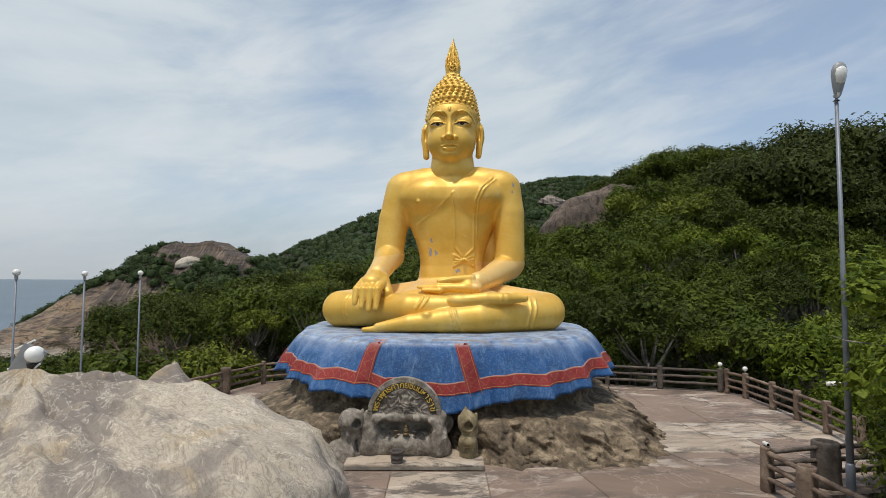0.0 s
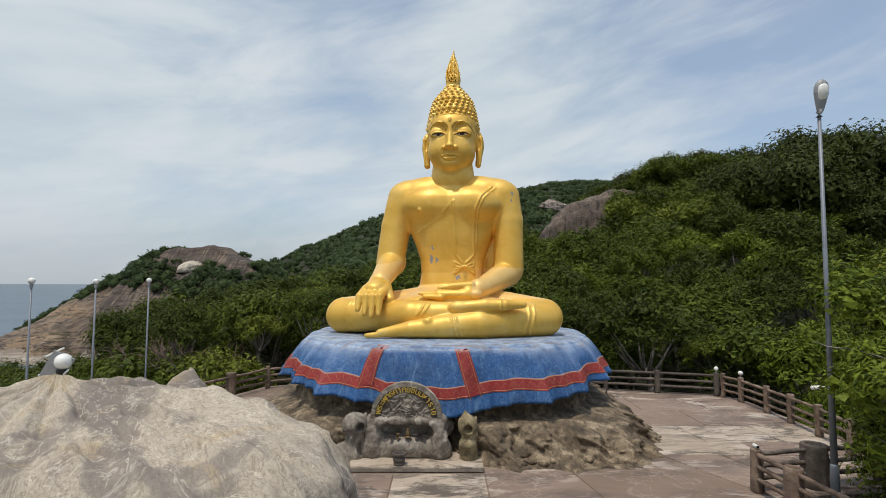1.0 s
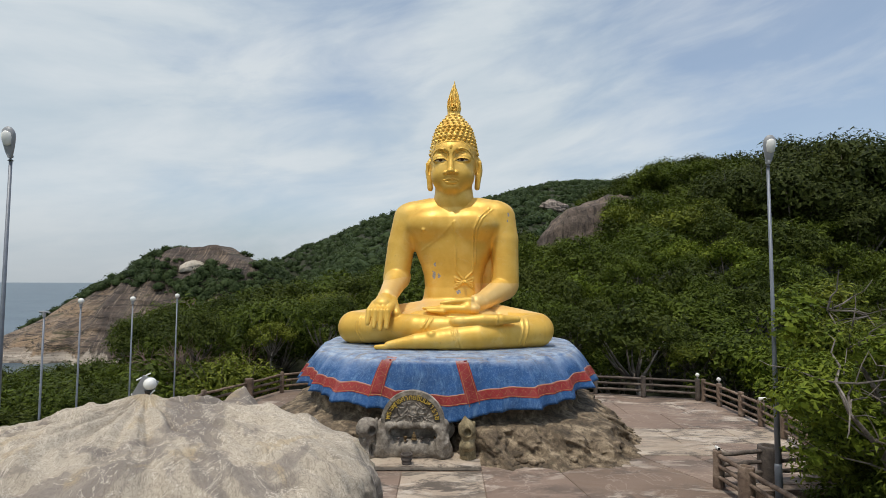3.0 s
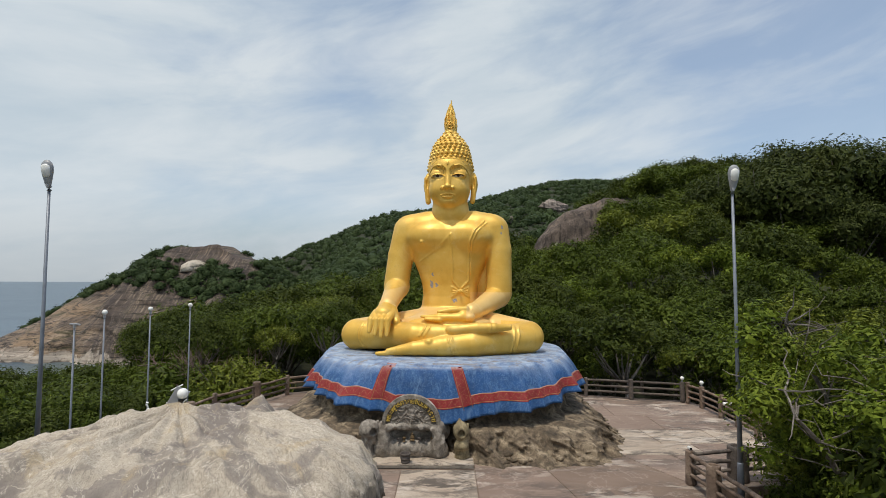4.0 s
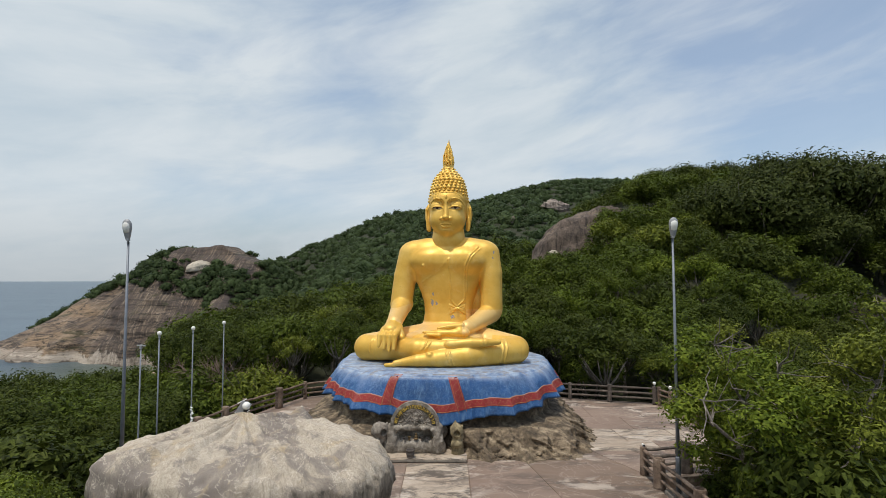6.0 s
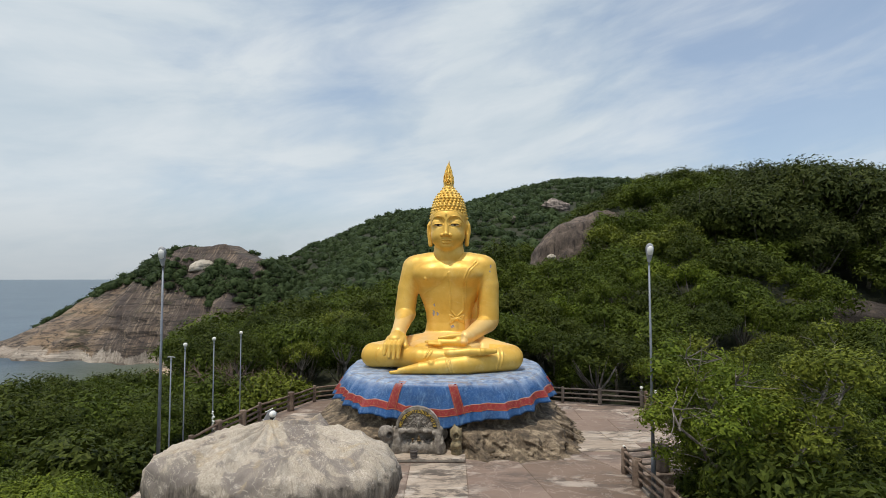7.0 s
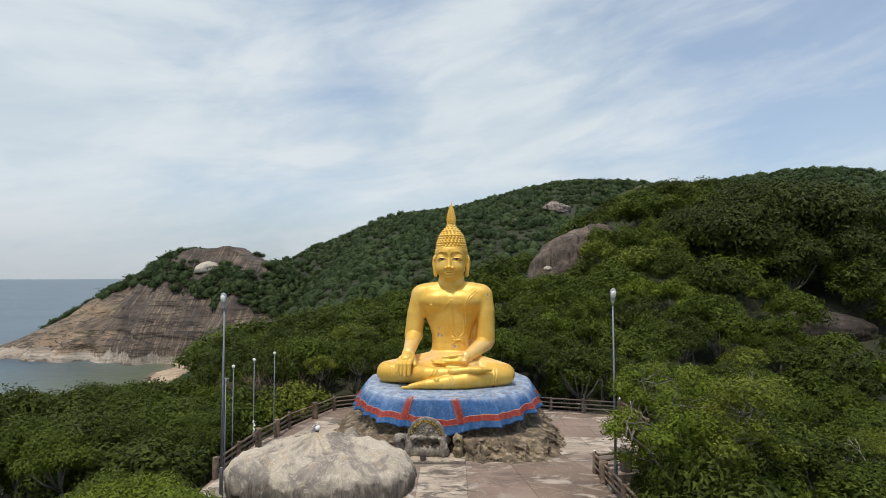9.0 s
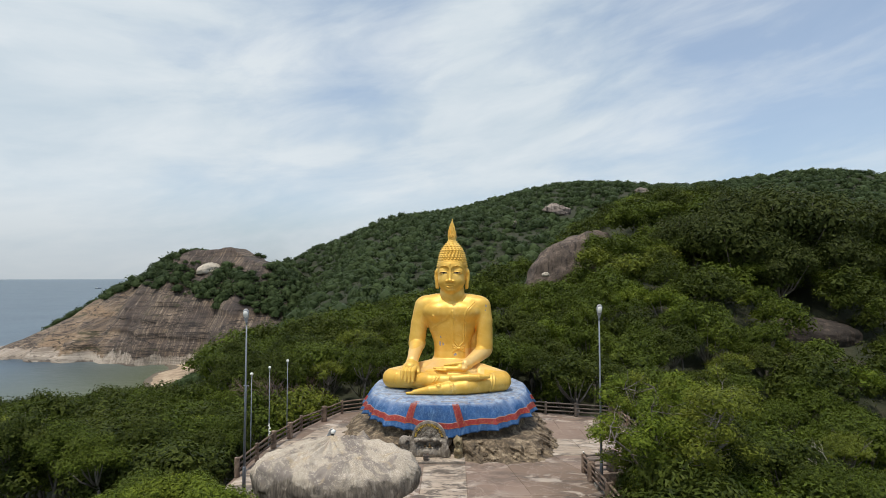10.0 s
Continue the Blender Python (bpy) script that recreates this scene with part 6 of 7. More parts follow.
def leaf_cloud(rng, n, blobs, size, droop=0.0, simple=False):
    """Leaves as bent pairs of triangles or, farther off, single ones, strewn over the shells of several clumps. blobs: x, y, z, radius."""
    blobs = np.array(blobs, float)
    w = blobs[:, 3] ** 2
    pick = rng.choice(len(blobs), n, p=w / w.sum())
    d = rng.normal(size=(n, 3))
    d[:, 2] = d[:, 2] * 0.85 + 0.45
    d /= np.linalg.norm(d, axis=1, keepdims=True)
    deep = rng.random(n) < 0.2           # larger leaves deep inside close the crown
    r = blobs[pick, 3] * np.where(deep, 0.35 + 0.3 * rng.random(n), 0.76 + 0.34 * rng.random(n) ** 1.5)
    c = blobs[pick, :3] + d * r[:, None] * np.array([1.0, 1.0, 0.86])
    nrm = d + rng.normal(size=(n, 3)) * 0.38 + np.array([0, 0, 0.3])
    nrm /= np.linalg.norm(nrm, axis=1, keepdims=True)
    t = np.cross(nrm, rng.normal(size=(n, 3)))
    t /= np.linalg.norm(t, axis=1, keepdims=True)
    t[:, 2] -= droop
    b = np.cross(nrm, t)
    s = size * ((0.65 + 0.7 * rng.random(n)) * np.where(deep, 2.1, 1.0))[:, None]
    tip, tail = c + t * s, c - t * s
    if simple:
        v = np.stack([tail + b * s * 0.45, tail - b * s * 0.45, tip], 1).reshape(-1, 3)
        return v, np.arange(n * 3).reshape(-1, 3)
    l, q = c + b * s * 0.42 + nrm * s * 0.14, c - b * s * 0.42 + nrm * s * 0.14
    v = np.stack([tail, q, tip, l], 1).reshape(-1, 3)
    k = np.arange(n)[:, None] * 4
    return v, np.concatenate([k + np.array([[0, 1, 2]]), k + np.array([[0, 2, 3]])])


def crown_blobs(rng, rad, hgt, n):
    out = []
    for i in range(n):
        a, q = i * 2.4 + rng.random() * 0.9, math.sqrt((i + 0.5) / n) * 0.82
        z = hgt * (0.18 + 0.62 * math.sqrt(max(0, 1 - q * q)) * rng.uniform(0.75, 1.12))
        out.append((rad * q * math.cos(a), rad * q * math.sin(a), z, rad * rng.uniform(0.27, 0.46)))
    rng.shuffle(out)
    return out


def make_tree(rng, rad, hgt, n_blob, n_leaf, size, leaf, lift, bare=0):
    """One tree standing at the origin: tapered trunk with limbs, crown of leaves. Returned hidden below as a pattern for copies."""
    t = new("tree")
    blobs = crown_blobs(rng, rad, hgt, n_blob)
    bm = bmesh.new()
    tube(bm, [(0, 0, -1.5), (0.05, 0, 0), (0.1 * rad, 0.03, lift * 0.6), (0.04 * rad, 0.08 * rad, lift)], [0.05 * rad + 0.1, 0.04 * rad + 0.06, 0.03 * rad + 0.05, 0.03 * rad + 0.03], 8)
    for x, y, z, r in blobs[:8]:
        z += lift * 0.55
        m = Vector((x * 0.45, y * 0.45, lift * 0.7 + z * 0.25 + rng.uniform(-0.2, 0.2)))
        tube(bm, [(0.05 * rad, 0.05 * rad, lift * 0.75), m, (x, y, z)], [0.022 * rad + 0.03, 0.016 * rad + 0.02, 0.012], 6)
    part("trunk", bm, BARK, t, smooth=True)
    v, f = leaf_cloud(rng, n_leaf * 2, [(x, y, z + lift * 0.5, r) for x, y, z, r in blobs], size * 0.74, simple=True)
    raw_ob("crown", v, f, leaf, t)
    if bare:
        bm = bmesh.new()
        for _ in range(bare):
            a = rng.random() * 2 * math.pi
            x, y = rad * 0.8 * math.cos(a), rad * 0.8 * math.sin(a)
            p = [Vector((0, 0, lift * 0.8))]
            for k in range(1, 6):
                p.append(Vector((x * k / 5 + rng.normal() * 0.12, y * k / 5 + rng.normal() * 0.12, lift * 0.8 + (hgt * 0.75) * (k / 5) ** 0.8 + rng.normal() * 0.1)))
            tube(bm, p, [0.05, 0.04, 0.032, 0.024, 0.016, 0.008], 5)
        part("branchwork", bm, BARK, t, "bare grey twigs")
    return t


def on_terrace(x, y, gap=0.0):
    if y < 7.0:
        return -7.0 - gap < x < 8.4 + gap and y > -8
    if y < 9.5:
        return -10.4 - gap < x < 8.6 + gap
    if y < 12.6:
        return -11.3 - gap < x < 9.2 + gap
    if y < 16:
        return -11.3 - gap < x < 11.8 + gap
    return (-11.4 + max(0, (y - 17) * 0.42)) - gap < x < 12.7 + gap and y < 27.2 - abs(x) * 0.22 + gap


def build_woods():
    rng = np.random.default_rng(11)
    kinds = []
    for i in range(5):
        kinds.append((make_tree(rng, 2.4, 5.0, 17, 1600, 0.14, LEAF_A, 2.0), "broad leafy green tree on the hillside"))
    kinds.append((make_tree(rng, 2.3, 4.8, 15, 2000, 0.13, LEAF_B, 2.2), "bright fresh green tree on the hillside"))
    kinds.append((make_tree(rng, 2.3, 4.6, 14, 1600, 0.125, LEAF_O, 2.2, 6), "thin olive tree with bare grey twigs"))
    kinds.append((make_tree(rng, 2.5, 5.2, 17, 1600, 0.14, LEAF_D, 2.4), "dense dark green tree on the hillside"))
    fine = [(make_tree(rng, 2.4, 4.8, 20, 3700, 0.122, LEAF_A, 2.2), "leafy green tree close to the terrace"),
            (make_tree(rng, 2.4, 4.8, 18, 3500, 0.122, LEAF_B, 2.2), "bright fresh green tree close to the terrace"),
            (make_tree(rng, 2.3, 4.6, 16, 2900, 0.115, LEAF_O, 2.2, 9), "thin olive tree with bare grey twigs"),
            (make_tree(rng, 2.5, 5.0, 20, 3600, 0.122, LEAF_D, 2.2), "dense dark green tree close to the terrace")]
    far_spots, count = [], 0
    used = set()
    step = 3.15
    for gx in np.arange(-62, 92, step):
        for gy in np.arange(-14, 106, step):
            x, y = gx + rng.uniform(-1.1, 1.1), gy + rng.uniform(-1.1, 1.1)
            if on_terrace(x, y, 1.4 if x > 0 else 2.5):
                continue
            bear = abs(x) / max(1.0, y + 17)
            if bear > 0.88 + 3.0 / max(6.0, y + 17) or (y < 6 and abs(x) > 24):
                continue
            if (9.0 < x < 20 and 60 < y < 86 and x / y < 0.238) or math.hypot(x - 43, y - 46) < 5.2 or (math.hypot(x - 40.5, y - 37.5) < 3.8):
                continue
            if y > 45 and rng.random() < min(0.62, (y - 45) / 70):
                continue
            top = float(canopy(x, y)) + rng.uniform(-1.4, 1.4) * 1.0
            if x < -0.455 * (y + 17) and 8 < y < 140:
                edge = 10.3 - 0.212 * (y + 17)
                top = min(max(top, edge - 1.6), edge) + rng.uniform(-0.8, 0.5)
            b10 = x / (y + 17)
            if 0.64 < b10 < 0.78 and 34 < y < 46:
                top = min(top, 10.3 - 0.085 * (y + 17))
            if 0.69 < b10 < 0.8 and 22 < y < 38:
                top = min(top, 10.3 - 0.16 * (y + 17))
            if 8 < x < 20 and 50 < y <= 61:
                top = min(top, 9.6)
            d = math.hypot(x, y + 8)
            if d < 36 and y < 24:
                k = rng.choice(len(fine), p=(0.24, 0.2, 0.46, 0.1) if x > 0 and y < 9 else (0.42, 0.22, 0.2, 0.16) if x > 0 else (0.44, 0.1, 0.05, 0.41))
                pat, lab = fine[k]
                used.add(pat)
            else:
                p = np.array((0.15, 0.15, 0.15, 0.12, 0.12, 0.07, 0.07, 0.17))
                # dark-leaved kinds picked more often here and below, their colour standing for shade
                if x < -13 or 23 < y < 33:
                    p = np.array((0.13, 0.13, 0.13, 0.11, 0.11, 0.05, 0.06, 0.28))
                if x > 0.42 * (y + 17) and y > 24:
                    p = np.array((0.11, 0.11, 0.11, 0.09, 0.09, 0.04, 0.07, 0.38))
                k = rng.choice(len(kinds), p=p / p.sum())
                pat, lab = kinds[k]
            s = rng.choice((0.72, 0.85, 1.0, 1.15, 1.4)) * rng.uniform(0.9, 1.1) * (1.0 + max(0, y - 40) * 0.009)
            if x > (0.14 if y > 45 else 0.27) * (y + 17) and y > 28:
                lim = np.interp(x / (y + 17), (0.14, 0.22, 0.255, 0.275, 0.285, 0.34, 0.445, 0.6, 0.71, 0.85), (0.0, 0.004, 0.03, 0.08, 0.13, 0.163, 0.172, 0.167, 0.15, 0.12))
                if y > 70:      # the trees behind the dome stand above it
                    rim = (0.0, 0.078, 0.105, 0.125, 0.136, 0.147, 0.158) if y > 80 else (0.0, 0.0, 0.02, 0.1, 0.128, 0.138, 0.15)
                    lim = max(lim, np.interp(b10, (0.2, 0.222, 0.24, 0.272, 0.3, 0.34, 0.42), rim))
                    top = max(top, 10.5 + float(lim) * (y + 17) - 2.5) if b10 < 0.42 else top
                top = min(top, 10.5 + float(lim) * (y + 17) - 0.5 * s - rng.random() * 0.8)
            m = pose(x, y, top - 5.6 * s, rng.uniform(-5, 5), rng.uniform(-5, 5), rng.uniform(0, 360))
            if d < 58 and count < 250:
                o = copy_thing(pat, m)
                o.scale = (s, s, s * rng.uniform(0.85, 1.1))
                tagged(o, lab, "tree", "trees round the terrace")
                count += 1
            else:
                far_spots.append((pat, m, s))
    for x, y, top, k in ((10.9, 11.2, 3.3, 0), (12.2, 12.8, 3.0, 0), (10.1, 9.6, 1.8, 0), (12.6, 10.0, 2.8, 3)):
        o = copy_thing(fine[k][0], pose(x, y, top - 4.6, 0, 0, 50 * x))
        o.scale = (0.72, 0.72, 0.82)
        tagged(o, "leafy young tree pressing against the log fence", "tree", "trees by the steps")
    for x, y, top, k in ((-7.9, 2.4, 2.9, 1), (-8.3, 1.5, 2.6, 1), (-8.9, 3.4, 2.6, 1), (-9.7, 4.5, 2.1, 0), (-10.9, 5.6, 2.2, 1), (-12.0, 5.2, 2.0, 1), (-12.8, 6.6, 2.0, 0), (-10.2, 3.2, 1.5, 1), (-11.6, 7.6, 1.5, 0), (-13.6, 5.0, 1.6, 1)):
        o = copy_thing(fine[k][0], pose(x, y, top - 3.4, 0, 0, 50 * x))
        o.scale = (0.62, 0.62, 0.62)
        tagged(o, "low fresh green bush below the pavilion", "bush", "bushes by the pavilion")
    # the slopes farther off, joined
    V, F, M, base = [], [], [], 0
    mats = [LEAF_A, LEAF_B, LEAF_O, LEAF_D]
    for pat, m, s in far_spots:
        crown = next(c for c in pat.children if c.name.startswith("crown"))
        me = crown.data
        v = np.empty(len(me.vertices) * 3, dtype=np.float32)
        me.vertices.foreach_get("co", v)
        f = np.empty(len(me.loops), dtype=np.int32)
        me.loops.foreach_get("vertex_index", f)
        v, f = v.reshape(-1, 3, 3), f.reshape(-1, 3)
        keep = min(len(v), 1350)
        v = (v[:keep] - v[:keep].mean(1, keepdims=True)) * 1.3 + v[:keep].mean(1, keepdims=True)
        v = v.reshape(-1, 3) * s
        R = np.array(m.to_3x3())
        V.append(v @ R.T + np.array(m.translation))
        f = np.arange(keep * 3).reshape(-1, 3)
        F.append(f + base)
        M.append(np.full(len(f), mats.index(me.materials[0]), dtype=np.int32))
        base += keep * 3
    ob = raw_ob("hillside_woods", np.concatenate(V), np.concatenate(F), mats)
    ob.data.polygons.foreach_set("material_index", np.concatenate(M))
    tagged(ob, "dense mixed green woods covering the near slopes", "woods", kind="stuff")
    # tall dark trees on the knoll
    big = make_tree(rng, 2.8, 4.6, 30, 4600, 0.12, LEAF_K, 1.4, 3)
    for i, (x, y, z, s) in enumerate(((40, 57, 5.0, 2.5), (46.5, 58, 5.5, 2.9), (53, 60, 7.0, 2.6), (43, 63, 8.0, 2.6), (60, 63, 8.0, 2.3), (36, 62, 8.0, 2.0), (49, 66, 9.0, 2.6), (43, 53, 5.0, 1.7), (50, 54, 5.5, 1.8))):
        o = copy_thing(big, pose(x, y, z + 0.3, 0, 0, 77 * i))
        o.scale = (s, s, s * 1.13)
        tagged(o, "tall dark spreading tree on the rocky knoll", "tree", "tall trees on the knoll")
    for pat, _ in kinds + fine + [(big, "")]:
        for c in list(pat.children):
            bpy.data.objects.remove(c)
        bpy.data.objects.remove(pat)


build_woods()


def build_far_woods():
    """Crowns of the far hill and the headland: lumpy domes, many to one mesh."""
    rng = np.random.default_rng(5)
    doms = []
    for k in range(6):
        bm = bmesh.new()
        bmesh.ops.create_icosphere(bm, subdivisions=1, radius=0.66)
        for v in bm.verts:
            v.co *= 1 + 0.45 * noise.noise(v.co * 1.9 + Vector((k * 7, 0, 0))) + 0.2 * noise.noise(v.co * 4.5 + Vector((0, k * 7, 0)))
        bmesh.ops.delete(bm, geom=[v for v in bm.verts if v.co.z < -0.45], context="VERTS")
        bm.verts.index_update()
        core, cf = np.array([v.co[:] for v in bm.verts]), np.array([[v.index for v in f.verts] for f in bm.faces])
        bm.free()
        lv, lf = leaf_cloud(rng, 150, [(0, 0, 0.1, 0.78)] + [(0.58 * math.cos(a), 0.58 * math.sin(a), 0.2 * math.sin(3 * a + k), 0.42) for a in (0.3, 1.5, 2.8, 4.0, 5.2)], 0.125, simple=True)
        doms.append((np.concatenate([core, lv]), np.concatenate([cf, lf + len(core)])))

    def sow(name, spots, label):
        V, F, base = [], [], 0
        for x, y, z, r in spots:
            v, f = doms[rng.integers(6)]
            a = rng.random() * 6.28
            q = np.array([[math.cos(a), -math.sin(a), 0], [math.sin(a), math.cos(a), 0], [0, 0, rng.uniform(0.7, 1.05)]])
            V.append((v @ q.T) * r + np.array((x, y, z)))
            F.append(f + base)
            base += len(v)
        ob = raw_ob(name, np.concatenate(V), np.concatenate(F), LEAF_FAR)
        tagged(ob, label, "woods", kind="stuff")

    spots = []
    for gy in np.arange(112, 552, 6.6):
        w = 5.6 + (gy - 112) * 0.004
        for gx in np.arange(-200 - gy * 0.15, 120 + gy * 0.75, w):
            x, y = gx + rng.uniform(-4, 4), gy + rng.uniform(-5, 5)
            z = float(land(x, y))
            if z < SEA + 3 or (x > 5 and y < 185) or rng.random() < 0.06 or x / (y + 17) < -0.46:
                continue
            if any(abs(x - c[0] * (y + 17) / (c[1] + 17)) < c[2] * 0.8 and -11 < y - c[1] < c[3] for c in CLIFFS):
                continue
            spots.append((x, y, z + rng.uniform(-0.8, 2.2), rng.choice((2.6, 3.6, 4.6, 5.6, 6.8), p=(0.2, 0.25, 0.25, 0.2, 0.1)) * rng.uniform(0.85, 1.15)))
            if y > 500 and rng.random() < 0.25:
                spots.append((x, y, z + 3.2, rng.uniform(2.4, 3.8)))
    sow("far_hill_woods", spots, "dark green woods over the far hillside")
    spots = []
    for x0 in np.arange(-395, -100, 3.4):
        for y0 in np.arange(375, 540, 4.2):
            x, y = x0 + rng.uniform(-2, 2), y0 + rng.uniform(-2, 2)
            h, u = headland(x, y)
            edge = np.interp(x, (-368, -364, -320, -314, -290, -268, -248, -210, -183, -170, -140), (1.25, 0.9, 0.93, 1.2, 0.76, 0.8, 0.68, 0.48, 0.36, 0.3, 0.22)) + 0.04 * math.sin(x * 0.31) + 0.03 * math.sin(x * 0.77)
            if u < edge or (u > 0.8 and -224 < x < -152 and u < 1.9):
                continue
            if u > 1.9 or math.hypot(x + 196.5, (y - 408) * 0.7) < 10 or rng.random() < 0.05:
                continue
            spots.append((x, y, SEA + h + 2.2, rng.choice((1.8, 2.8, 4.0, 5.2, 6.4))))
    for x, y, r in ((-243, 436, 8.0), (-236, 440, 7.0), (-172, 448, 4.5), (-168, 450, 4.0)):
        spots.append((x, y, SEA + float(headland(x, y)[0]) + 0.3 * r, r))
    for gx in np.arange(-160, -62, 5.0):
        for gy in np.arange(250, 372, 6.0):
            x, y = gx + rng.uniform(-2, 2), gy + rng.uniform(-2, 2)
            z = float(land(x, y))
            if z > SEA + 3.5:
                spots.append((x, y, z + 2, rng.uniform(3, 5)))
    sow("headland_woods", spots, "dark scrub and trees on top of the headland")


build_far_woods()


def build_leaning_tree():
    """The spreading tree beside the steps, with its pale limbs showing."""
    rng = np.random.default_rng(21)
    t = thing("spreading_tree", (10.7, 8.7, -1.6), "low spreading olive-green tree with pale bare limbs", "tree")
    bm = bmesh.new()
    ends = []
    tube(bm, [(0, 0, -0.6), (0.05, 0, 1.0), (0.1, 0.05, 2.2)], [0.2, 0.16, 0.14], 9)
    for a, reach, up in ((170, 2.6, 2.4), (200, 1.9, 3.4), (120, 1.8, 3.8), (60, 2.2, 3.6), (10, 2.6, 3.0), (330, 2.4, 3.4), (260, 2.4, 3.3), (290, 1.6, 4.0)):
        p = [Vector((0.1, 0.05, 2.1))]
        for k in range(1, 7):
            q = k / 6
            p.append(Vector((reach * q * math.cos(radians(a + 25 * q)), reach * q * math.sin(radians(a + 25 * q)), 2.1 + up * q ** 1.4)) + Vector(rng.normal(size=3) * 0.1))
        tube(bm, p, [0.12, 0.1, 0.08, 0.06, 0.045, 0.03, 0.012], 7)
        ends.append(p)
    part("trunk", bm, BARK, t, smooth=True)
    bm = bmesh.new()
    for p in ends:
        for k in (2, 3, 4, 5, 6):
            for _ in range(4):
                e = [p[k]]
                d = Vector(rng.normal(size=3) + np.array((0, 0, 0.5))).normalized()
                for j in range(4):
                    e.append(e[-1] + d * 0.27 + Vector(rng.normal(size=3) * 0.07))
                tube(bm, e, [0.022, 0.017, 0.013, 0.009, 0.005], 5)
    part("branchwork", bm, BARK, t, "bare grey twigs")
    blobs = []
    for p in ends:
        for k in (3, 4, 5, 6):
            for _ in range(2):
                c = p[k] + Vector(rng.normal(size=3) * 0.45)
                blobs.append((c.x, c.y, c.z + 0.1, rng.uniform(0.4, 0.75)))
    for x, y, z in ((-1.0, 1.2, 2.6), (-1.3, 1.6, 2.3), (-0.8, 0.6, 2.2), (-1.5, 0.9, 2.7), (-1.1, -0.3, 2.3), (-1.4, -0.6, 2.0), (-0.6, 0.2, 1.8)):
        blobs.append((x, y, z, 0.5))
    half = len(blobs) // 3
    v, f = leaf_cloud(rng, 22000, blobs[half:], 0.05, simple=True)
    raw_ob("crown", v, f, LEAF_O, t)
    t.scale = (1.28, 1.25, 1.12)
    v, f = leaf_cloud(rng, 11000, blobs[:half + 6], 0.055, simple=True)
    raw_ob("fresh_foliage", v, f, LEAF_B, t)


build_leaning_tree()


def grow(bm, rng, p, d, length, r, depth, spread=0.55, lift=0.15):
    """A bare limb that forks on and on."""
    pts = [Vector(p)]
    for k in range(4):
        d = (d + Vector(rng.normal(size=3)) * 0.16 + Vector((0, 0, lift * 0.3))).normalized()
        pts.append(pts[-1] + d * length / 4)
    tube(bm, pts, [r * q for q in (1.0, 0.9, 0.8, 0.72, 0.62)], 6 if depth > 2 else 4, caps=False)
    if depth == 0:
        return
    for k in range(3 if depth > 1 else 2):
        e = (d + Vector(rng.normal(size=3)) * spread + Vector((0, 0, lift))).normalized()
        grow(bm, rng, pts[-1 - (k % 2)], e, length * rng.uniform(0.6, 0.82), r * 0.58, depth - 1, spread, lift)


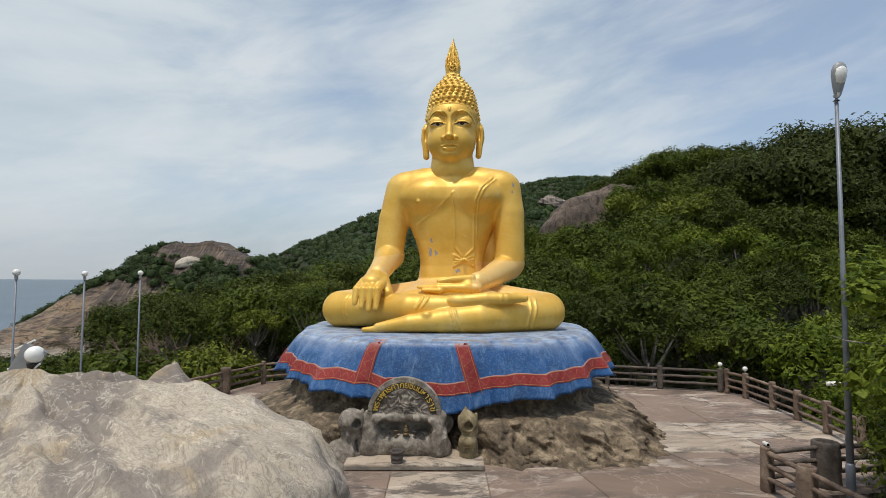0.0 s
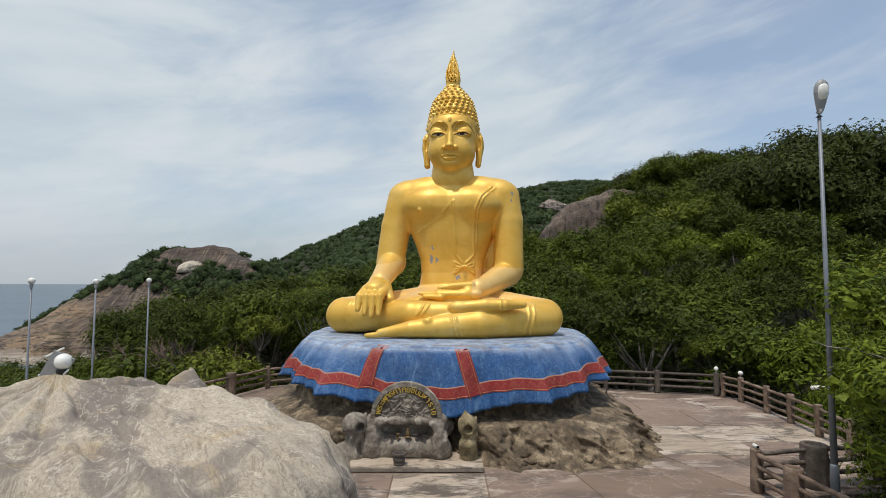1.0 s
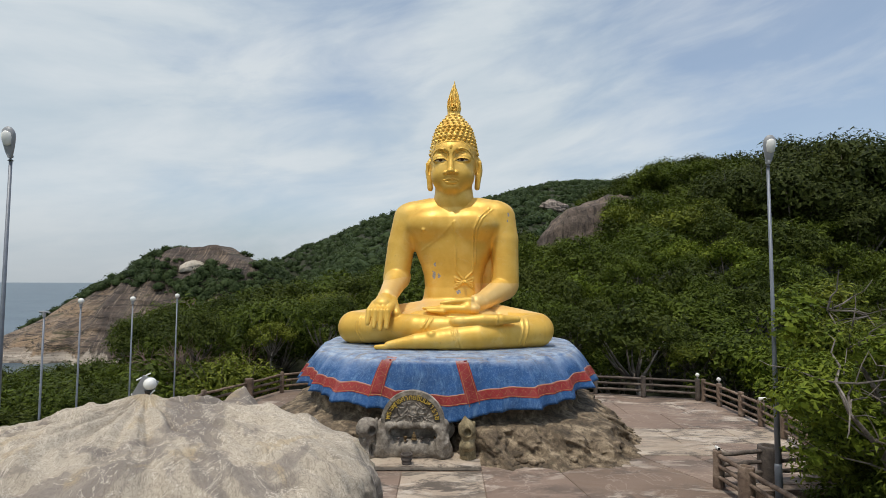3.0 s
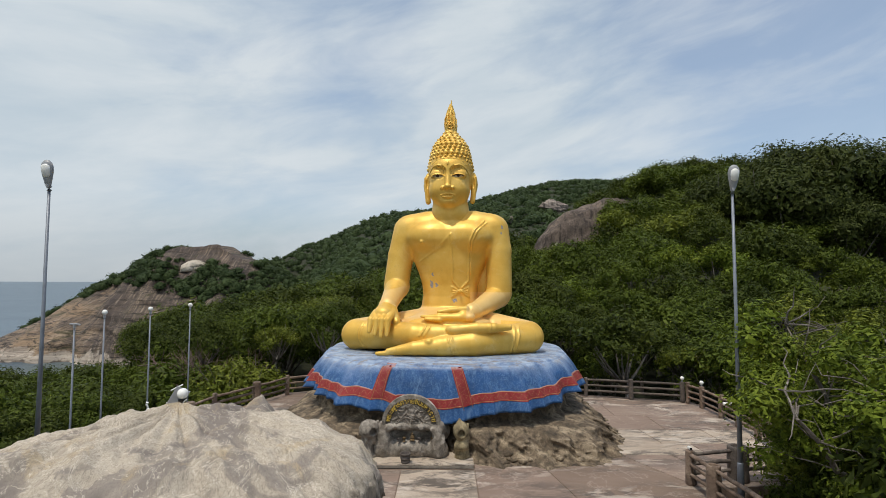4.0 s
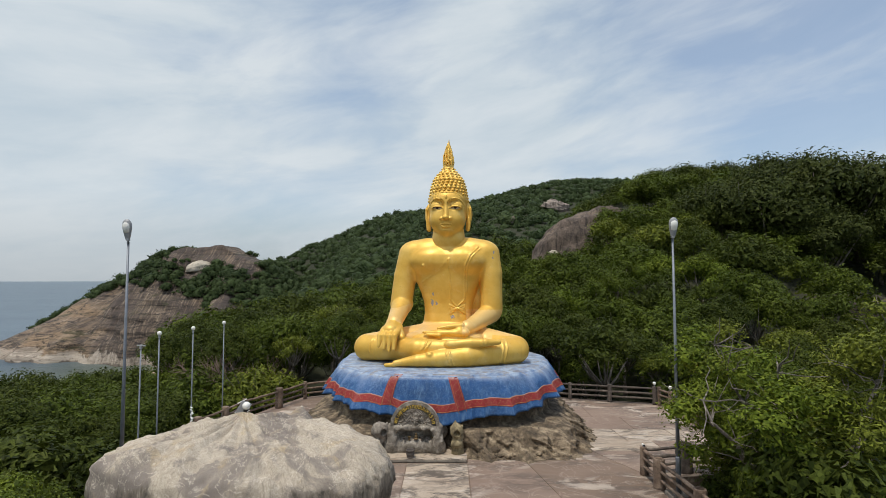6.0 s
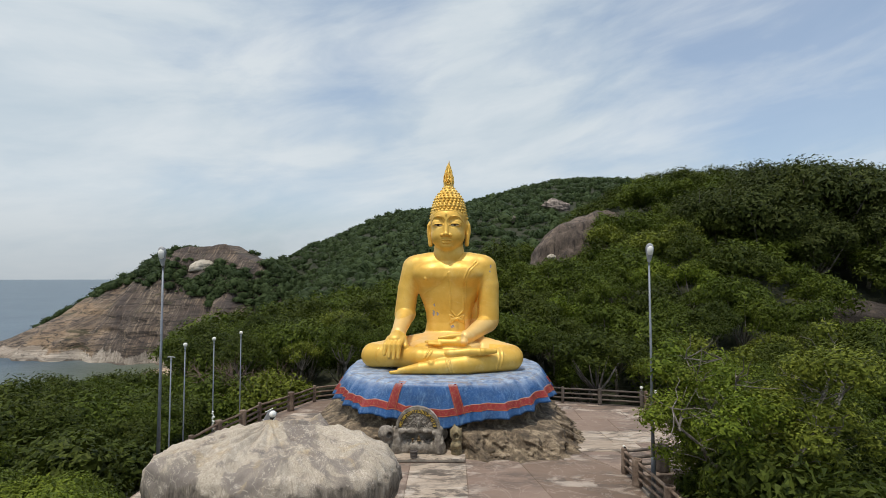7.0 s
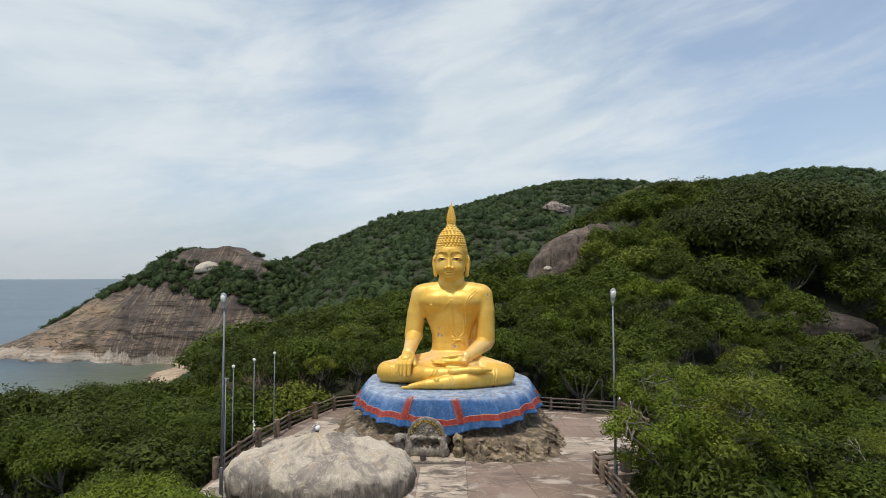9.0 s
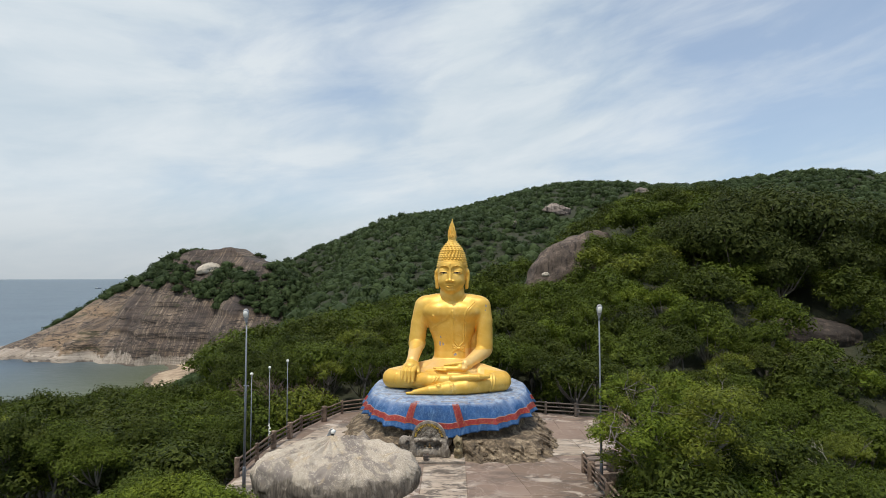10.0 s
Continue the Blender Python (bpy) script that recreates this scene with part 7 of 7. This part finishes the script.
def build_bare_trees():
    """Leafless trees and dead boughs that stand out of the green."""
    rng = np.random.default_rng(31)
    reddish = mat_plain("reddish_twigs", (0.17, 0.115, 0.095), 0.9)
    pale = mat_plain("bleached_wood", (0.42, 0.38, 0.33), 0.85)
    for x, y, z, h, m, lab in ((-15.9, 30.0, -2.2, 2.3, reddish, "leafless reddish-brown tree above the seaward thicket"), (-14.2, 27.6, -2.6, 2.0, reddish, "leafless brown sapling in the seaward thicket"),
                               (-11.6, 28.4, -2.6, 1.7, reddish, "dry brown bush in the seaward thicket"), (-12.6, 31.5, -2.0, 1.6, reddish, "dry brown bush in the seaward thicket")):
        t = thing("bare_tree", (x, y, z), lab, "tree", "leafless trees")
        bm = bmesh.new()
        tube(bm, [(0, 0, -3.0), (0.03, 0, -1.0), (0, 0, h * 0.5)], [0.13, 0.11, 0.09], 8)
        for a in range(5):
            d = Vector((0.55 * math.cos(a * 1.26), 0.55 * math.sin(a * 1.26), 1.0)).normalized()
            grow(bm, rng, (0, 0, h * 0.42), d, h * 0.75, 0.06, 3)
        part("branchwork", bm, m, t)
    for x, y, z, sc in ((18.3, 9.9, 0.0, 1.0),):
        t = thing("dead_bough", (x, y, z), "bleached dead bough sticking out of the bushes", "branch")
        bm = bmesh.new()
        pts = [Vector(q) * sc for q in ((0.1, 0, -2.0), (0.15, 0, -0.6), (0.4, 0, 0.1), (0.55, 0, 0.75), (0.45, 0, 1.3), (0.3, 0, 1.5))]
        tube(bm, pts, [0.07, 0.06, 0.05, 0.042, 0.03, 0.015], 7)
        for k, d in ((1, (-1, 0.1, 0.7)), (2, (-0.8, -0.3, 0.8)), (3, (-0.9, 0.2, 0.4)), (2, (0.7, -0.3, 0.5)), (4, (-0.7, 0, 0.6))):
            grow(bm, rng, pts[k], Vector(d).normalized(), 0.6 * sc, 0.028, 2, 0.4, 0.1)
        part("branchwork", bm, pale, t)


build_bare_trees()


def build_boat():
    """A fishing boat far out on the sea."""
    b = thing("fishing_boat", (-1497, 2187, -41.4), "small dark fishing boat far out on the sea", "boat", turn=20)
    bm = bmesh.new()
    rings = []
    for x, w, z in ((-11, 1.6, 2.2), (-9, 2.6, 2.0), (0, 3.0, 1.8), (7, 2.4, 2.3), (11, 0.8, 3.2), (12.5, 0.1, 3.8)):
        rings.append([bm.verts.new(v) for v in ((x, -w, z), (x, -w * 0.6, -0.8), (x, w * 0.6, -0.8), (x, w, z))])
    for p, q in zip(rings, rings[1:]):
        for k in range(4):
            bm.faces.new((p[k], p[(k + 1) % 4], q[(k + 1) % 4], q[k]))
    bm.faces.new(rings[0][::-1])
    bm.faces.new(rings[-1])
    part("hull", bm, mat_plain("dark_hull", (0.04, 0.05, 0.07), 0.6), b)
    part("cabin", box(bmesh.new(), (-8, -1.8, 1.8), (-2, 1.8, 5.2), 0.2), WHITE, b)
    part("mast", tube(bmesh.new(), [(1, 0, 1.8), (1, 0, 8.5)], [0.25, 0.15], 6), STEEL, b)


build_boat()
